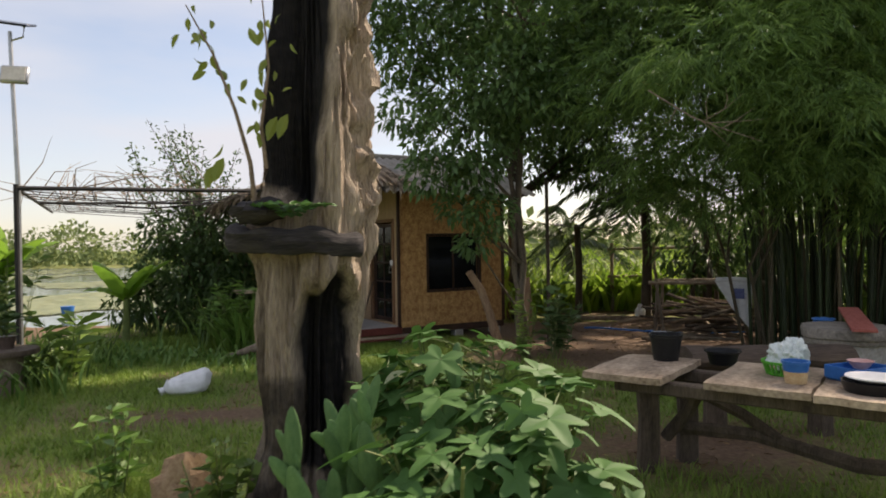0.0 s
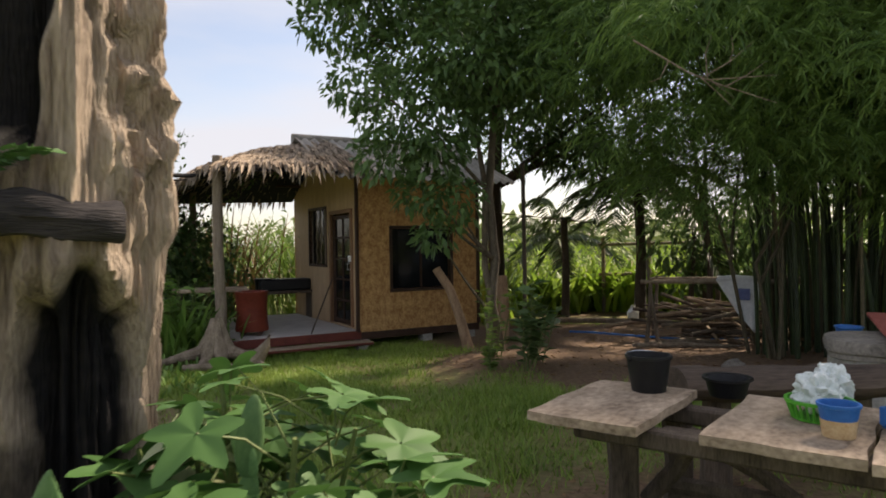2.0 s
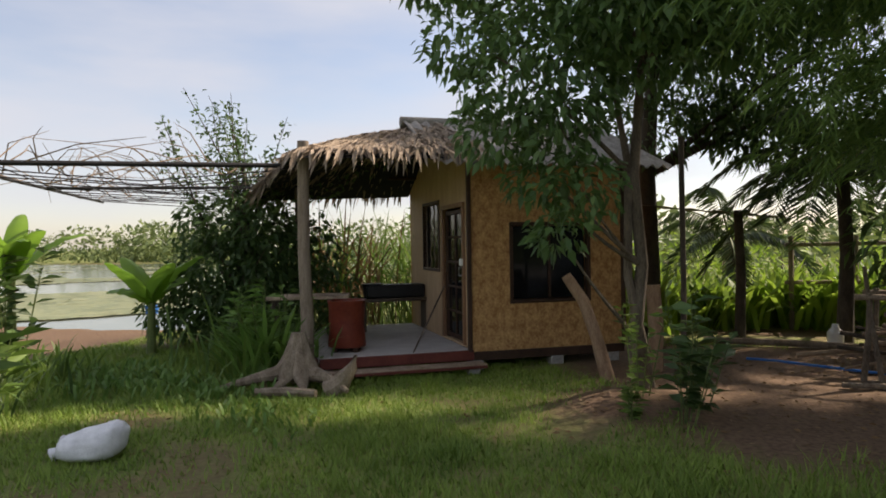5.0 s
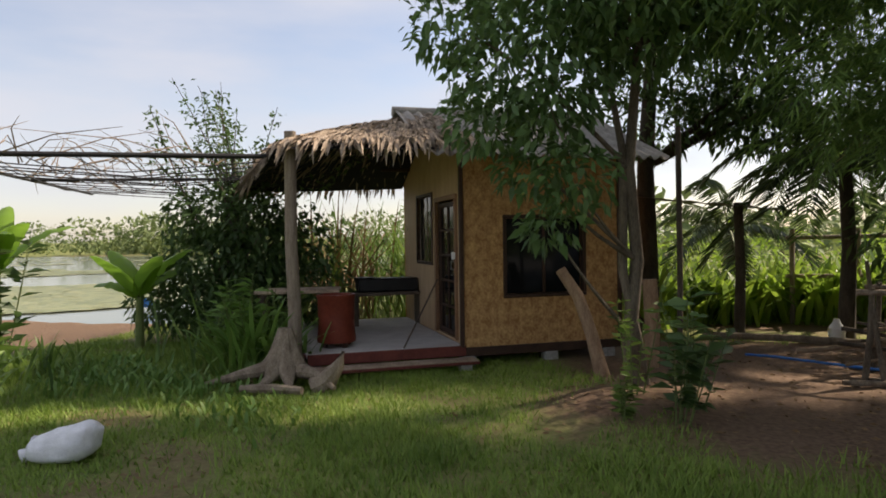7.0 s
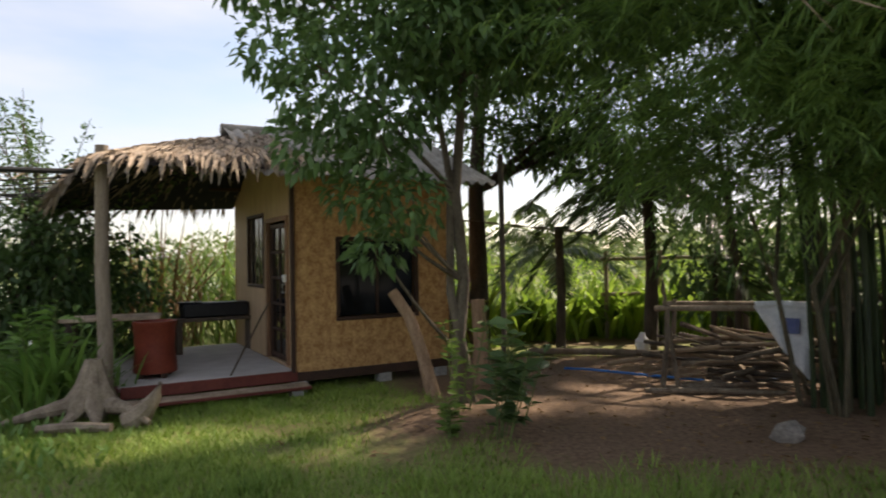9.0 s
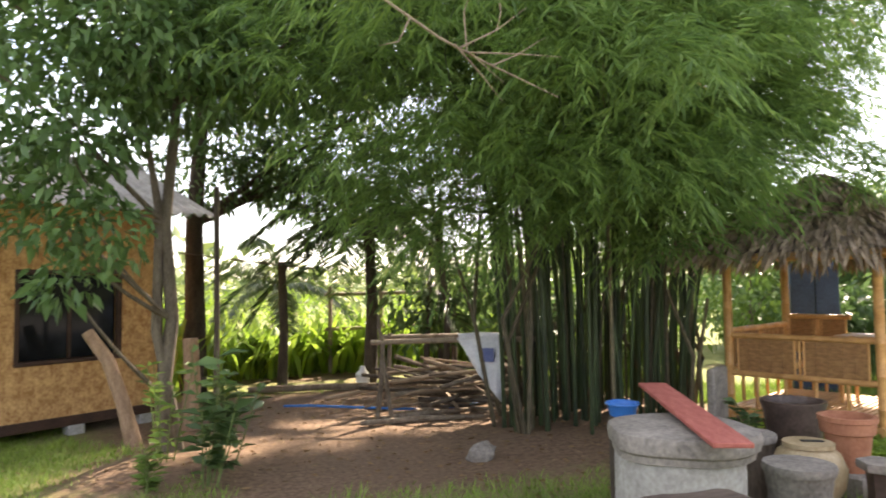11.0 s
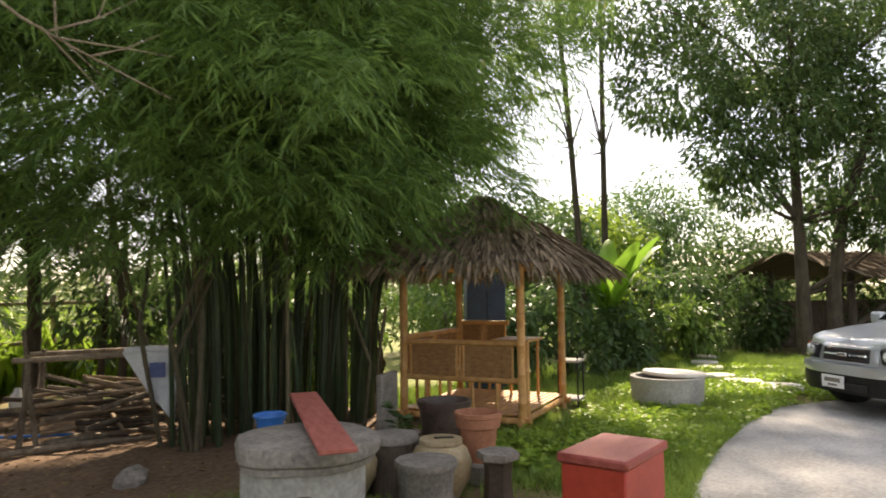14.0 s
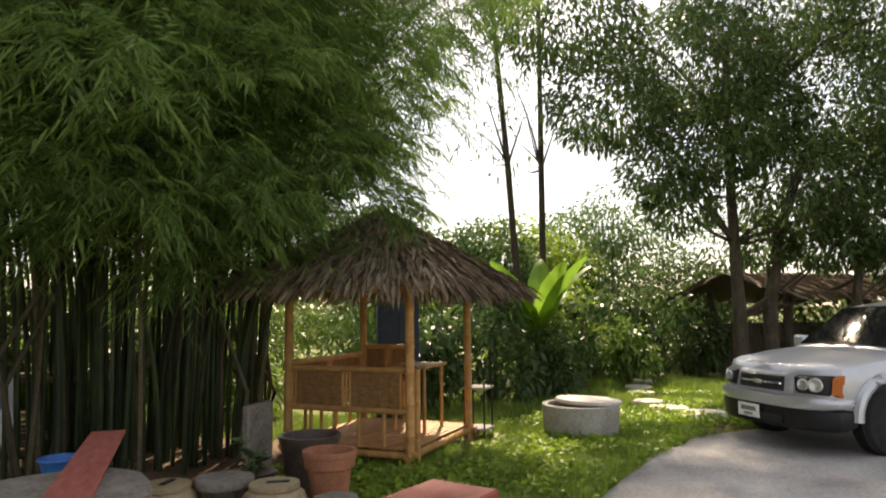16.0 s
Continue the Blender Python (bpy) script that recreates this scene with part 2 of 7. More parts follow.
M_PINK = mat("pink_bowl", (0.62, 0.34, 0.30), (0.75, 0.48, 0.43), 6, 0.3, 0.0)
M_STEEL = mat("galvanised_steel", (0.34, 0.35, 0.36), (0.5, 0.51, 0.52), 6, 0.4, 0.05, metal=0.8)
M_BLACKMETAL = mat("black_pipe", (0.012, 0.012, 0.013), (0.03, 0.028, 0.026), 8, 0.6, 0.1)
M_SILVER = mat("silver_paint", (0.50, 0.52, 0.55), (0.56, 0.58, 0.61), 1.0, 0.28, 0.0, metal=0.55, spec=0.6)
M_TYRE = mat("tyre_rubber", (0.012, 0.012, 0.012), (0.025, 0.025, 0.025), 14, 0.85, 0.2)
M_AMBER = mat("amber_lens", (0.42, 0.10, 0.015), (0.50, 0.14, 0.02), 8, 0.2, 0.0)
M_LENS = mat("headlamp_lens", (0.42, 0.44, 0.42), (0.65, 0.67, 0.64), 8, 0.1, 0.0, metal=0.5)
M_CHROME = mat("chrome", (0.6, 0.6, 0.6), (0.7, 0.7, 0.7), 4, 0.15, 0.0, metal=1.0)
M_DARKGLASS = mat("dark_glass", (0.006, 0.007, 0.008), (0.012, 0.013, 0.014), 2, 0.06, 0.0, spec=0.12)
M_PANE = flat_glass("window_pane", (0.4, 0.43, 0.43))
M_SOLAR = mat("solar_panel", (0.012, 0.016, 0.03), (0.02, 0.026, 0.045), 10, 0.2, 0.0)
M_STONE = mat("pale_stepping_stone", (0.50, 0.46, 0.40), (0.70, 0.66, 0.58), 5, 0.9, 0.2)
M_ROCK = mat("ochre_rock", (0.20, 0.12, 0.065), (0.42, 0.29, 0.17), 6, 0.95, 0.7)
M_BROWNLEAF = leaf_mat("fallen_leaf", (0.10, 0.055, 0.025), (0.30, 0.19, 0.09), 0.1, 0.7)
M_GRASS = leaf_mat("grass_blade", (0.085, 0.17, 0.026), (0.29, 0.40, 0.075), 0.35, 0.55, (0.32, 0.27, 0.11))
M_TALLGRASS = leaf_mat("tall_grass", (0.06, 0.15, 0.025), (0.20, 0.32, 0.08), 0.3, 0.5)
M_BAMLEAF = leaf_mat("bamboo_leaf", (0.05, 0.115, 0.035), (0.22, 0.35, 0.085), 0.55, 0.6, (0.38, 0.33, 0.12))
M_TREELEAF = leaf_mat("tree_leaf", (0.045, 0.105, 0.035), (0.15, 0.25, 0.08), 0.4, 0.38, (0.22, 0.32, 0.09))
M_DARKLEAF = leaf_mat("dark_leaf", (0.03, 0.07, 0.022), (0.10, 0.165, 0.05), 0.4, 0.45)
M_LIME = leaf_mat("lime_leaf", (0.10, 0.20, 0.02), (0.36, 0.50, 0.07), 0.45, 0.45)
M_MIDLEAF = leaf_mat("mid_leaf", (0.05, 0.11, 0.02), (0.19, 0.29, 0.06), 0.35, 0.45)
M_CHAYA = leaf_mat("broad_leaf", (0.035, 0.10, 0.025), (0.085, 0.19, 0.046), 0.25, 0.62)
M_CHAYA_NEW = leaf_mat("new_pale_leaf", (0.40, 0.45, 0.22), (0.62, 0.64, 0.40), 0.3, 0.5)
M_LEAFY = leaf_mat("fresh_leaf", (0.07, 0.16, 0.03), (0.20, 0.34, 0.07), 0.35, 0.45)
M_CACTUS = mat("cactus_green", (0.06, 0.14, 0.045), (0.12, 0.22, 0.075), 6, 0.6, 0.2, vary=0.2)
M_STEM = mat("green_stem", (0.07, 0.11, 0.03), (0.16, 0.19, 0.06), 8, 0.6, 0.1)
M_TWIG = mat("bare_twig", (0.13, 0.09, 0.06), (0.28, 0.21, 0.14), 8, 0.9, 0.2)
M_PALM = leaf_mat("palm_leaflet", (0.018, 0.04, 0.012), (0.07, 0.11, 0.03), 0.3, 0.35)
M_BANANA = leaf_mat("banana_leaf", (0.09, 0.22, 0.025), (0.25, 0.42, 0.05), 0.5, 0.4)
M_FAR = leaf_mat("far_foliage", (0.09, 0.14, 0.05), (0.22, 0.27, 0.10), 0.25, 0.7)
M_WEAVE = mat("woven_split_bamboo", (0.16, 0.075, 0.028), (0.36, 0.19, 0.075), 14, 0.6, 0.3, stretch=(1, 1, 3))
M_LOGTAN = mat("peeled_log", (0.20, 0.12, 0.075), (0.42, 0.28, 0.18), 5, 0.9, 0.5, stretch=(3, 3, 0.6))
M_NAVY = mat("faded_navy_paint", (0.018, 0.03, 0.06), (0.035, 0.06, 0.11), 4, 0.5, 0.05)
M_PLANKOLD = mat("old_log", (0.045, 0.032, 0.025), (0.13, 0.095, 0.07), 3, 0.95, 0.7, stretch=(0.5, 3, 3))

# ---- geometry helpers ----


class Geo:
    """Vertices and faces gathered for one mesh."""

    def __init__(self):
        self.v, self.f = [], []

    def add(self, verts, faces):
        n = len(self.v)
        self.v += [tuple(p) for p in verts]
        self.f += [tuple(i + n for i in f) for f in faces]
        return self

    def box(self, c, s, m=None, bevel=0.006):
        """A box with chamfered edges: centre, size, optional turn."""
        h = [k / 2 for k in s]
        b = min(bevel, *[k * 0.45 for k in h])
        verts, ids = [], {}
        for sx in (-1, 1):
            for sy in (-1, 1):
                for sz in (-1, 1):
                    for a in range(3):
                        sg = (sx, sy, sz)
                        p = Vector([sg[i] * (h[i] if i == a else h[i] - b) for i in range(3)])
                        ids[(sx, sy, sz, a)] = len(verts)
                        verts.append((m @ p if m else p) + Vector(c))
        faces = []
        for a in range(3):
            o1, o2 = [i for i in range(3) if i != a]
            for sg in (-1, 1):
                q = []
                for u, w in ((-1, -1), (1, -1), (1, 1), (-1, 1)):
                    k = [0, 0, 0]
                    k[a], k[o1], k[o2] = sg, u, w
                    q.append(ids[(*k, a)])
                faces.append(q)
            for u in (-1, 1):
                for w in (-1, 1):
                    q = []
                    for sg, ax in ((-1, o1), (1, o1), (1, o2), (-1, o2)):
                        k = [0, 0, 0]
                        k[a], k[o1], k[o2] = sg, u, w
                        q.append(ids[(*k, ax)])
                    faces.append(q)
        for sx in (-1, 1):
            for sy in (-1, 1):
                for sz in (-1, 1):
                    faces.append([ids[(sx, sy, sz, a)] for a in range(3)])
        return self.add(verts, faces)

    def tube(self, pts, radii, sides=8, cap=True):
        pts = [Vector(p) for p in pts]
        if not isinstance(radii, (list, tuple)):
            radii = [radii] * len(pts)
        verts, faces = [], []
        ref = Vector((0, 0, 1))
        for i, p in enumerate(pts):
            d = (pts[min(i + 1, len(pts) - 1)] - pts[max(i - 1, 0)]).normalized()
            if abs(d.dot(ref)) > 0.95:
                ref = Vector((1, 0, 0)) if abs(d.x) < 0.9 else Vector((0, 1, 0))
            s = d.cross(ref).normalized()
            t = d.cross(s)
            for k in range(sides):
                a = 2 * math.pi * k / sides
                verts.append(p + (s * math.cos(a) + t * math.sin(a)) * radii[i])
        for i in range(len(pts) - 1):
            for k in range(sides):
                j = (k + 1) % sides
                faces.append((i * sides + k, i * sides + j, (i + 1) * sides + j, (i + 1) * sides + k))
        if cap:
            faces.append(tuple(range(sides)))
            faces.append(tuple((len(pts) - 1) * sides + k for k in range(sides)))
        return self.add(verts, faces)

    def lathe(self, prof, sides=28, c=(0, 0, 0), wob=0.0, closed=False):
        """A turned shape from (radius, height) pairs."""
        verts, faces = [], []
        for r, z in prof:
            for k in range(sides):
                a = 2 * math.pi * k / sides
                rr = r * (1 + wob * (noise.noise(Vector((math.cos(a) * 1.3, math.sin(a) * 1.3, z * 2 + c[0])))))
                verts.append((c[0] + rr * math.cos(a), c[1] + rr * math.sin(a), c[2] + z))
        n = len(prof)
        for i in range(n if closed else n - 1):
            for k in range(sides):
                j = (k + 1) % sides
                i2 = (i + 1) % n
                faces.append((i * sides + k, i * sides + j, i2 * sides + j, i2 * sides + k))
        if not closed:
            faces.append(tuple(range(sides)))
            faces.append(tuple((n - 1) * sides + k for k in range(sides)))
        return self.add(verts, faces)

    def blob(self, c, s, seg=16, rings=10, rough=0.12, freq=2.0):
        verts, faces = [], []
        c = Vector(c)
        for i in range(rings + 1):
            ph = math.pi * i / rings
            for k in range(seg):
                a = 2 * math.pi * k / seg
                d = Vector((math.sin(ph) * math.cos(a), math.sin(ph) * math.sin(a), math.cos(ph)))
                r = 1 + rough * noise.fractal(d * freq + c, 1.0, 2.0, 3)
                verts.append(c + Vector((d.x * s[0], d.y * s[1], d.z * s[2])) * r)
        for i in range(rings):
            for k in range(seg):
                j = (k + 1) % seg
                faces.append((i * seg + k, i * seg + j, (i + 1) * seg + j, (i + 1) * seg + k))
        return self.add(verts, faces)

    def grid(self, nu, nv, fn):
        verts = [fn(i / nu, j / nv) for i in range(nu + 1) for j in range(nv + 1)]
        faces = [(i * (nv + 1) + j, (i + 1) * (nv + 1) + j, (i + 1) * (nv + 1) + j + 1, i * (nv + 1) + j + 1) for i in range(nu) for j in range(nv)]
        return self.add(verts, faces)

    def mesh(self, name, smooth=True, tidy=True):
        me = bpy.data.meshes.new(name)
        me.from_pydata(self.v, [], self.f)
        if tidy:
            bm = bmesh.new()
            bm.from_mesh(me)
            bmesh.ops.recalc_face_normals(bm, faces=bm.faces)
            bm.to_mesh(me)
            bm.free()
        if smooth:
            me.polygons.foreach_set("use_smooth", [True] * len(me.polygons))
            me.set_sharp_from_angle(angle=radians(38))
        return me


def thing(name, x, y, z, rz=0.0, label="", category="", group="", kind=""):
    ob = new(name)
    ob.empty_display_size = 0.1
    ob.matrix_basis = pose(x, y, z, 0, 0, rz)
    return tagged(ob, label, category, group, kind)


def part(name, geo, material, parent=None, label="", smooth=True, tidy=True):
    me = geo if isinstance(geo, bpy.types.Mesh) else geo.mesh(name, smooth, tidy)
    if not me.materials:
        me.materials.append(material)
    ob = new(name, me)
    ob.parent = parent
    return tagged(ob, label)


def solo(name, geo, material, x, y, z, rz=0.0, label="", category="", group="", kind="", smooth=True, tidy=True):
    ob = part(name, geo, material, None, label, smooth, tidy)
    ob.matrix_basis = pose(x, y, z, 0, 0, rz)
    return tagged(ob, "", category, group, kind)


def array_mesh(name, verts, tris, material):
    """A mesh straight from arrays of points and triangles."""
    me = bpy.data.meshes.new(name)
    me.vertices.add(len(verts))
    me.vertices.foreach_set("co", np.ascontiguousarray(verts, dtype=np.float32).ravel())
    n = len(tris)
    me.loops.add(n * 3)
    me.loops.foreach_set("vertex_index", np.ascontiguousarray(tris, dtype=np.int32).ravel())
    me.polygons.add(n)
    me.polygons.foreach_set("loop_start", np.arange(0, n * 3, 3, dtype=np.int32))
    me.polygons.foreach_set("loop_total", np.full(n, 3, dtype=np.int32))
    me.update(calc_edges=True)
    me.materials.append(material)
    return me


def unit(a):
    return a / np.maximum(np.linalg.norm(a, axis=1, keepdims=True), 1e-6)


RNG = np.random.default_rng(7)


def leaves(P, D, L, W, droop=0.25, wide=0.45, rng=RNG):
    """Folded four-point leaves: arrays of places and directions."""
    n = len(P)
    L = np.broadcast_to(np.asarray(L, float), (n,))[:, None]
    W = np.broadcast_to(np.asarray(W, float), (n,))[:, None]
    D = unit(D)
    S = unit(np.cross(D, rng.normal(size=(n, 3)) * 0.6 + np.array([0, 0, 1.0])))
    N = np.cross(S, D)
    down = np.array([0, 0, -1.0]) * L * droop
    mid = P + D * L * wide + down * 0.25
    v = np.stack([P, mid + S * W / 2 + N * W * 0.15, P + D * L + down, mid - S * W / 2 + N * W * 0.15], axis=1).reshape(-1, 3)
    b = np.arange(n)[:, None] * 4
    t = np.concatenate([b + [0, 1, 2], b + [0, 2, 3]], axis=1).reshape(-1, 3)
    return v, t


def clump_points(clumps, per, rng=RNG, shell=0.6):
    """Points in lumps: (x, y, z, rx, ry, rz) each, thicker towards the outside."""
    out, way = [], []
    for c in clumps:
        n = max(4, int(per * c[3] * c[4]))
        d = unit(rng.normal(size=(n, 3)))
        r = rng.random(n)[:, None] ** (1 / 3) * (1 - shell) + shell * rng.random(n)[:, None] ** 0.25
        out.append(np.array(c[:3]) + d * r * np.array(c[3:6]))
        way.append(d)
    return np.concatenate(out), np.concatenate(way)


def limbs(geo, base, r0, ends, rng, bend=0.25, sides=7):
    """Tapered limbs from a base point to each end, with a wobble."""
    b = Vector(base)
    for e in ends:
        e = Vector(e)
        k = 6
        pts, rad = [], []
        off = Vector(rng.normal(size=3)) * bend * (e - b).length * 0.3
        for i in range(k + 1):
            t = i / k
            pts.append(b.lerp(e, t) + off * math.sin(math.pi * t))
            rad.append(r0 * (1 - t) + r0 * 0.12 * t)
        geo.tube(pts, rad, sides)


def tree(name, x, y, trunk_pts, r0, clumps, per, leaf, material, bark, label, category="tree", twig=True, seed=1, droop=0.3, down=0.3, group=""):
    """trunk_pts and clumps are given from the tree's foot. Limbs run from the trunk to each clump."""
    rng = np.random.default_rng(seed)
    t = thing(name, x, y, 0, 0, label, category, group)
    g = Geo()
    n = len(trunk_pts)
    g.tube(trunk_pts, [r0 * (1.15 if i == 0 else 1 - 0.6 * i / (n - 1)) for i in range(n)], 10)
    part("trunk", g, bark, t)
    if twig:
        g = Geo()
        for c in clumps:
            k = min(range(n), key=lambda i: abs(trunk_pts[i][2] - (c[2] - 0.55 * math.hypot(c[0] - trunk_pts[i][0], c[1] - trunk_pts[i][1]) - 0.2)))
            limbs(g, trunk_pts[k], r0 * 0.33, [c[:3]], rng, 0.25, 5)
        part("branchwork", g, bark, t)
    P, W = clump_points(clumps, per, rng)
    D = W * 0.6 + rng.normal(size=P.shape) * 0.55 + np.array([0, 0, -down])
    sz = leaf[0] * (0.65 + 0.7 * rng.random(len(P)))
    v, tr = leaves(P, D, sz, sz * leaf[1], droop, 0.45, rng)
    part("crown", array_mesh("crown", v, tr, material), material, t)
    return t


def fbm(x, y, s=1.0):
    return noise.fractal(Vector((x * s, y * s, 0.3)), 1.0, 2.0, 4)


def smooth(a, b, x):
    t = min(1.0, max(0.0, (x - a) / (b - a)))
    return t * t * (3 - 2 * t)


# ---- ground, pond, road ----


def pond_depth(x, y):
    """0 on land, 1 well inside the pond."""
    k = smooth(14.2, 15.4, y + 0.35 * fbm(x, y, 0.4)) * smooth(-6.3, -7.6, x + 0.22 * (y - 14) + 0.3 * fbm(x, y, 0.5))
    return k * (1 - smooth(66, 70, y)) * (1 - smooth(-170, -180, x))


def soil_amount(x, y):
    """How bare the ground is at a place."""
    s = 0.0
    s = max(s, smooth(0.3, 1.9, x + 0.35 * (y - 9)) * smooth(6.8, 8.8, y) * (1 - smooth(13.0, 15.0, y)) * (1 - smooth(7.2, 8.6, x + 0.2 * (y - 9))) * 0.78)
    s = max(s, 0.95 * math.exp(-((x - 3.8) ** 2 / 4.5 + (y - 15.2) ** 2 / 0.5)))                    # pale path behind
    s = max(s, 0.95 * smooth(-6.3, -7.6, x) * smooth(10.2, 11.8, y) * (1 - smooth(40, 60, y)))       # pond bank
    s = max(s, 0.80 * math.exp(-((x - 2.0) ** 2 / 3.0 + (y - 5.2) ** 2 / 1.3)))                      # worn patch by the table
    s = max(s, 0.78 * math.exp(-((x + 2.2) ** 2 / 4.5 + (y - 6.75 - 0.15 * x) ** 2 / 0.3)))
    s = max(s, 0.6 * smooth(4.6, 5.2, x) * smooth(4.6, 5.2, y) * (1 - smooth(7.0, 8.0, y)) * (1 - smooth(5.8, 6.4, x)))
    s = max(s, 0.7 * math.exp(-((x - 11.8) ** 2 / 1.6 + (y - 6.4) ** 2 / 0.3)))
    s = max(s, 0.85 * math.exp(-((x - 1.0) ** 2 / 1.0 + (y - 9.5) ** 2 / 1.1)))
    s = max(s, 0.55 * smooth(0.05, 0.45, noise.noise(Vector((x * 0.75, y * 0.95, 4.2))) + 0.3 * noise.noise(Vector((x * 2.3, y * 2.3, 8)))))
    return min(1.0, max(0.0, s))


def ground_z(x, y):
    z = 0.018 * fbm(x, y, 1.1)
    z += 0.13 * math.exp(-((x - 1.15) ** 2 / 0.5 + (y - 9.7) ** 2 / 0.7))
    z += 0.08 * math.exp(-((x - 5.9) ** 2 / 2.5 + (y - 10.0) ** 2 / 1.2))
    return z - 0.55 * pond_depth(x, y)


gx = np.array([-3000, -1500, -700, -400, -250, -185, -165, -120, -80, -55, -40, -30, -24, -20, -17, -15, -13.5] + list(np.arange(-12.5, 16.1, 0.22)) + [17, 18.5, 21, 25, 32, 45, 70, 120, 250, 600, 1500, 3000])
gy = np.array([-3000, -1200, -400, -150, -60, -30, -16, -9, -6] + list(np.arange(-4, 18.1, 0.22)) + [19, 20.5, 22, 25, 30, 38, 48, 60, 65, 70, 80, 110, 180, 400, 1000, 3000])
gv = [(x, y, ground_z(x, y)) for x in gx for y in gy]
ny = len(gy)
gf = [(i * ny + j, (i + 1) * ny + j, (i + 1) * ny + j + 1, i * ny + j + 1) for i in range(len(gx) - 1) for j in range(ny - 1)]
gme = bpy.data.meshes.new("ground")
gme.from_pydata(gv, [], gf)
gme.polygons.foreach_set("use_smooth", [True] * len(gf))
soil_at = gme.attributes.new("soil", 'FLOAT', 'POINT')
soil_at.data.foreach_set("value", [soil_amount(x, y) for x, y, _ in gv])
gme.materials.append(M_GROUND)
tagged(new("ground", gme), "patchy green lawn over reddish sandy soil", "ground", "", "structure")

wg = Geo().grid(1, 1, lambda u, v: (-181 + 176 * u, 13 + 58 * v, -0.10))
water = part("water", wg, M_WATER, None, "still grey pond water under lily pads", False)
tagged(water, "", "pond", "", "structure")

# lily pads on the pond
n = 32000
px = -6.5 - np.abs(RNG.normal(size=n)) * 17
py = 15 + RNG.random(n) ** 2.0 * 48
keep = np.array([pond_depth(a, b) > 0.6 and noise.noise(Vector((a * 0.16, b * 0.16, 5))) > -0.25 + 0.30 * smooth(-13, -20, a) for a, b in zip(px, py)])
px, py = px[keep], py[keep]
rad = 0.18 + 0.22 * RNG.random(len(px))
ang = np.linspace(0.25, 2 * math.pi - 0.25, 8)
ring = np.stack([np.cos(ang), np.sin(ang)], 1)
turn = RNG.random(len(px)) * 6.28
ca, sa = np.cos(turn)[:, None], np.sin(turn)[:, None]
rx = (ring[None, :, 0] * ca - ring[None, :, 1] * sa) * rad[:, None] + px[:, None]
ry = (ring[None, :, 0] * sa + ring[None, :, 1] * ca) * rad[:, None] + py[:, None]
lift = -0.085 + 0.02 * RNG.random((len(px), 9))
pv = np.zeros((len(px), 9, 3))
pv[:, 0, 0], pv[:, 0, 1] = px, py
pv[:, 1:, 0], pv[:, 1:, 1] = rx, ry
pv[:, :, 2] = lift
pt = np.concatenate([np.arange(len(px))[:, None] * 9 + [0, k, k + 1] for k in range(1, 8)], 1).reshape(-1, 3)
tagged(new("lily_pads", array_mesh("lily_pads", pv.reshape(-1, 3), pt, M_PAD)), "yellow-green lily pads covering the pond", "lily pads", "", "stuff")

# concrete drive, with a ragged edge to the lawn
EDGE = [(4.3, -30), (4.4, 0), (4.9, 3.0), (5.8, 4.7), (6.5, 5.35), (7.1, 5.6), (8.3, 5.94), (9.5, 6.15), (10.8, 6.25), (11.8, 6.0), (13, 5.3), (16, 4.4), (40, 2)]
rg = Geo()
cols = []
for (x0, y0), (x1, y1) in zip(EDGE, EDGE[1:]):
    k = max(2, int(min(30, math.hypot(x1 - x0, y1 - y0) / 0.12)))
    for i in range(k):
        t = i / k
        x, y = x0 + (x1 - x0) * t, y0 + (y1 - y0) * t
        w = 0.10 * fbm(x, y, 2.2)
        cols.append((x + w, y + w))
rv = [(x, y, 0.016 + 0.004 * fbm(x, y, 3)) for x, y in cols] + [(x + (14 - x) * 0.3, y - 3 - 0.2 * max(0, y), 0.026) for x, y in cols] + [(max(x, 40), min(y - 30, -40), 0.026) for x, y in cols] + [(x - 0.03, y + 0.05, -0.04) for x, y in cols]
k = len(cols)
for i in range(k - 1):
    rg.f += [(i, i + 1, k + i + 1, k + i), (k + i, k + i + 1, 2 * k + i + 1, 2 * k + i), (3 * k + i, 3 * k + i + 1, i + 1, i)]
rg.v = rv
tagged(part("road", rg, M_ROAD, None, "pale grey concrete drive with a ragged edge"), "", "road", "", "structure")


def on_road(x, y):
    for (x0, y0), (x1, y1) in zip(EDGE, EDGE[1:]):
        if x0 <= x <= x1:
            return y < y0 + (y1 - y0) * (x - x0) / max(0.01, x1 - x0) - 0.03
    return False


# ---- hut ----
HA = 29.5
HUT = (-0.75, 11.25, 0.0)
DECK = 0.25
W_LEN, D_LEN, P_LEN = 2.1, 3.05, 1.85        # front wall, depth, porch
hut = thing("hut", *HUT, HA, "small chipboard hut with thatched porch and corrugated roof", "hut")


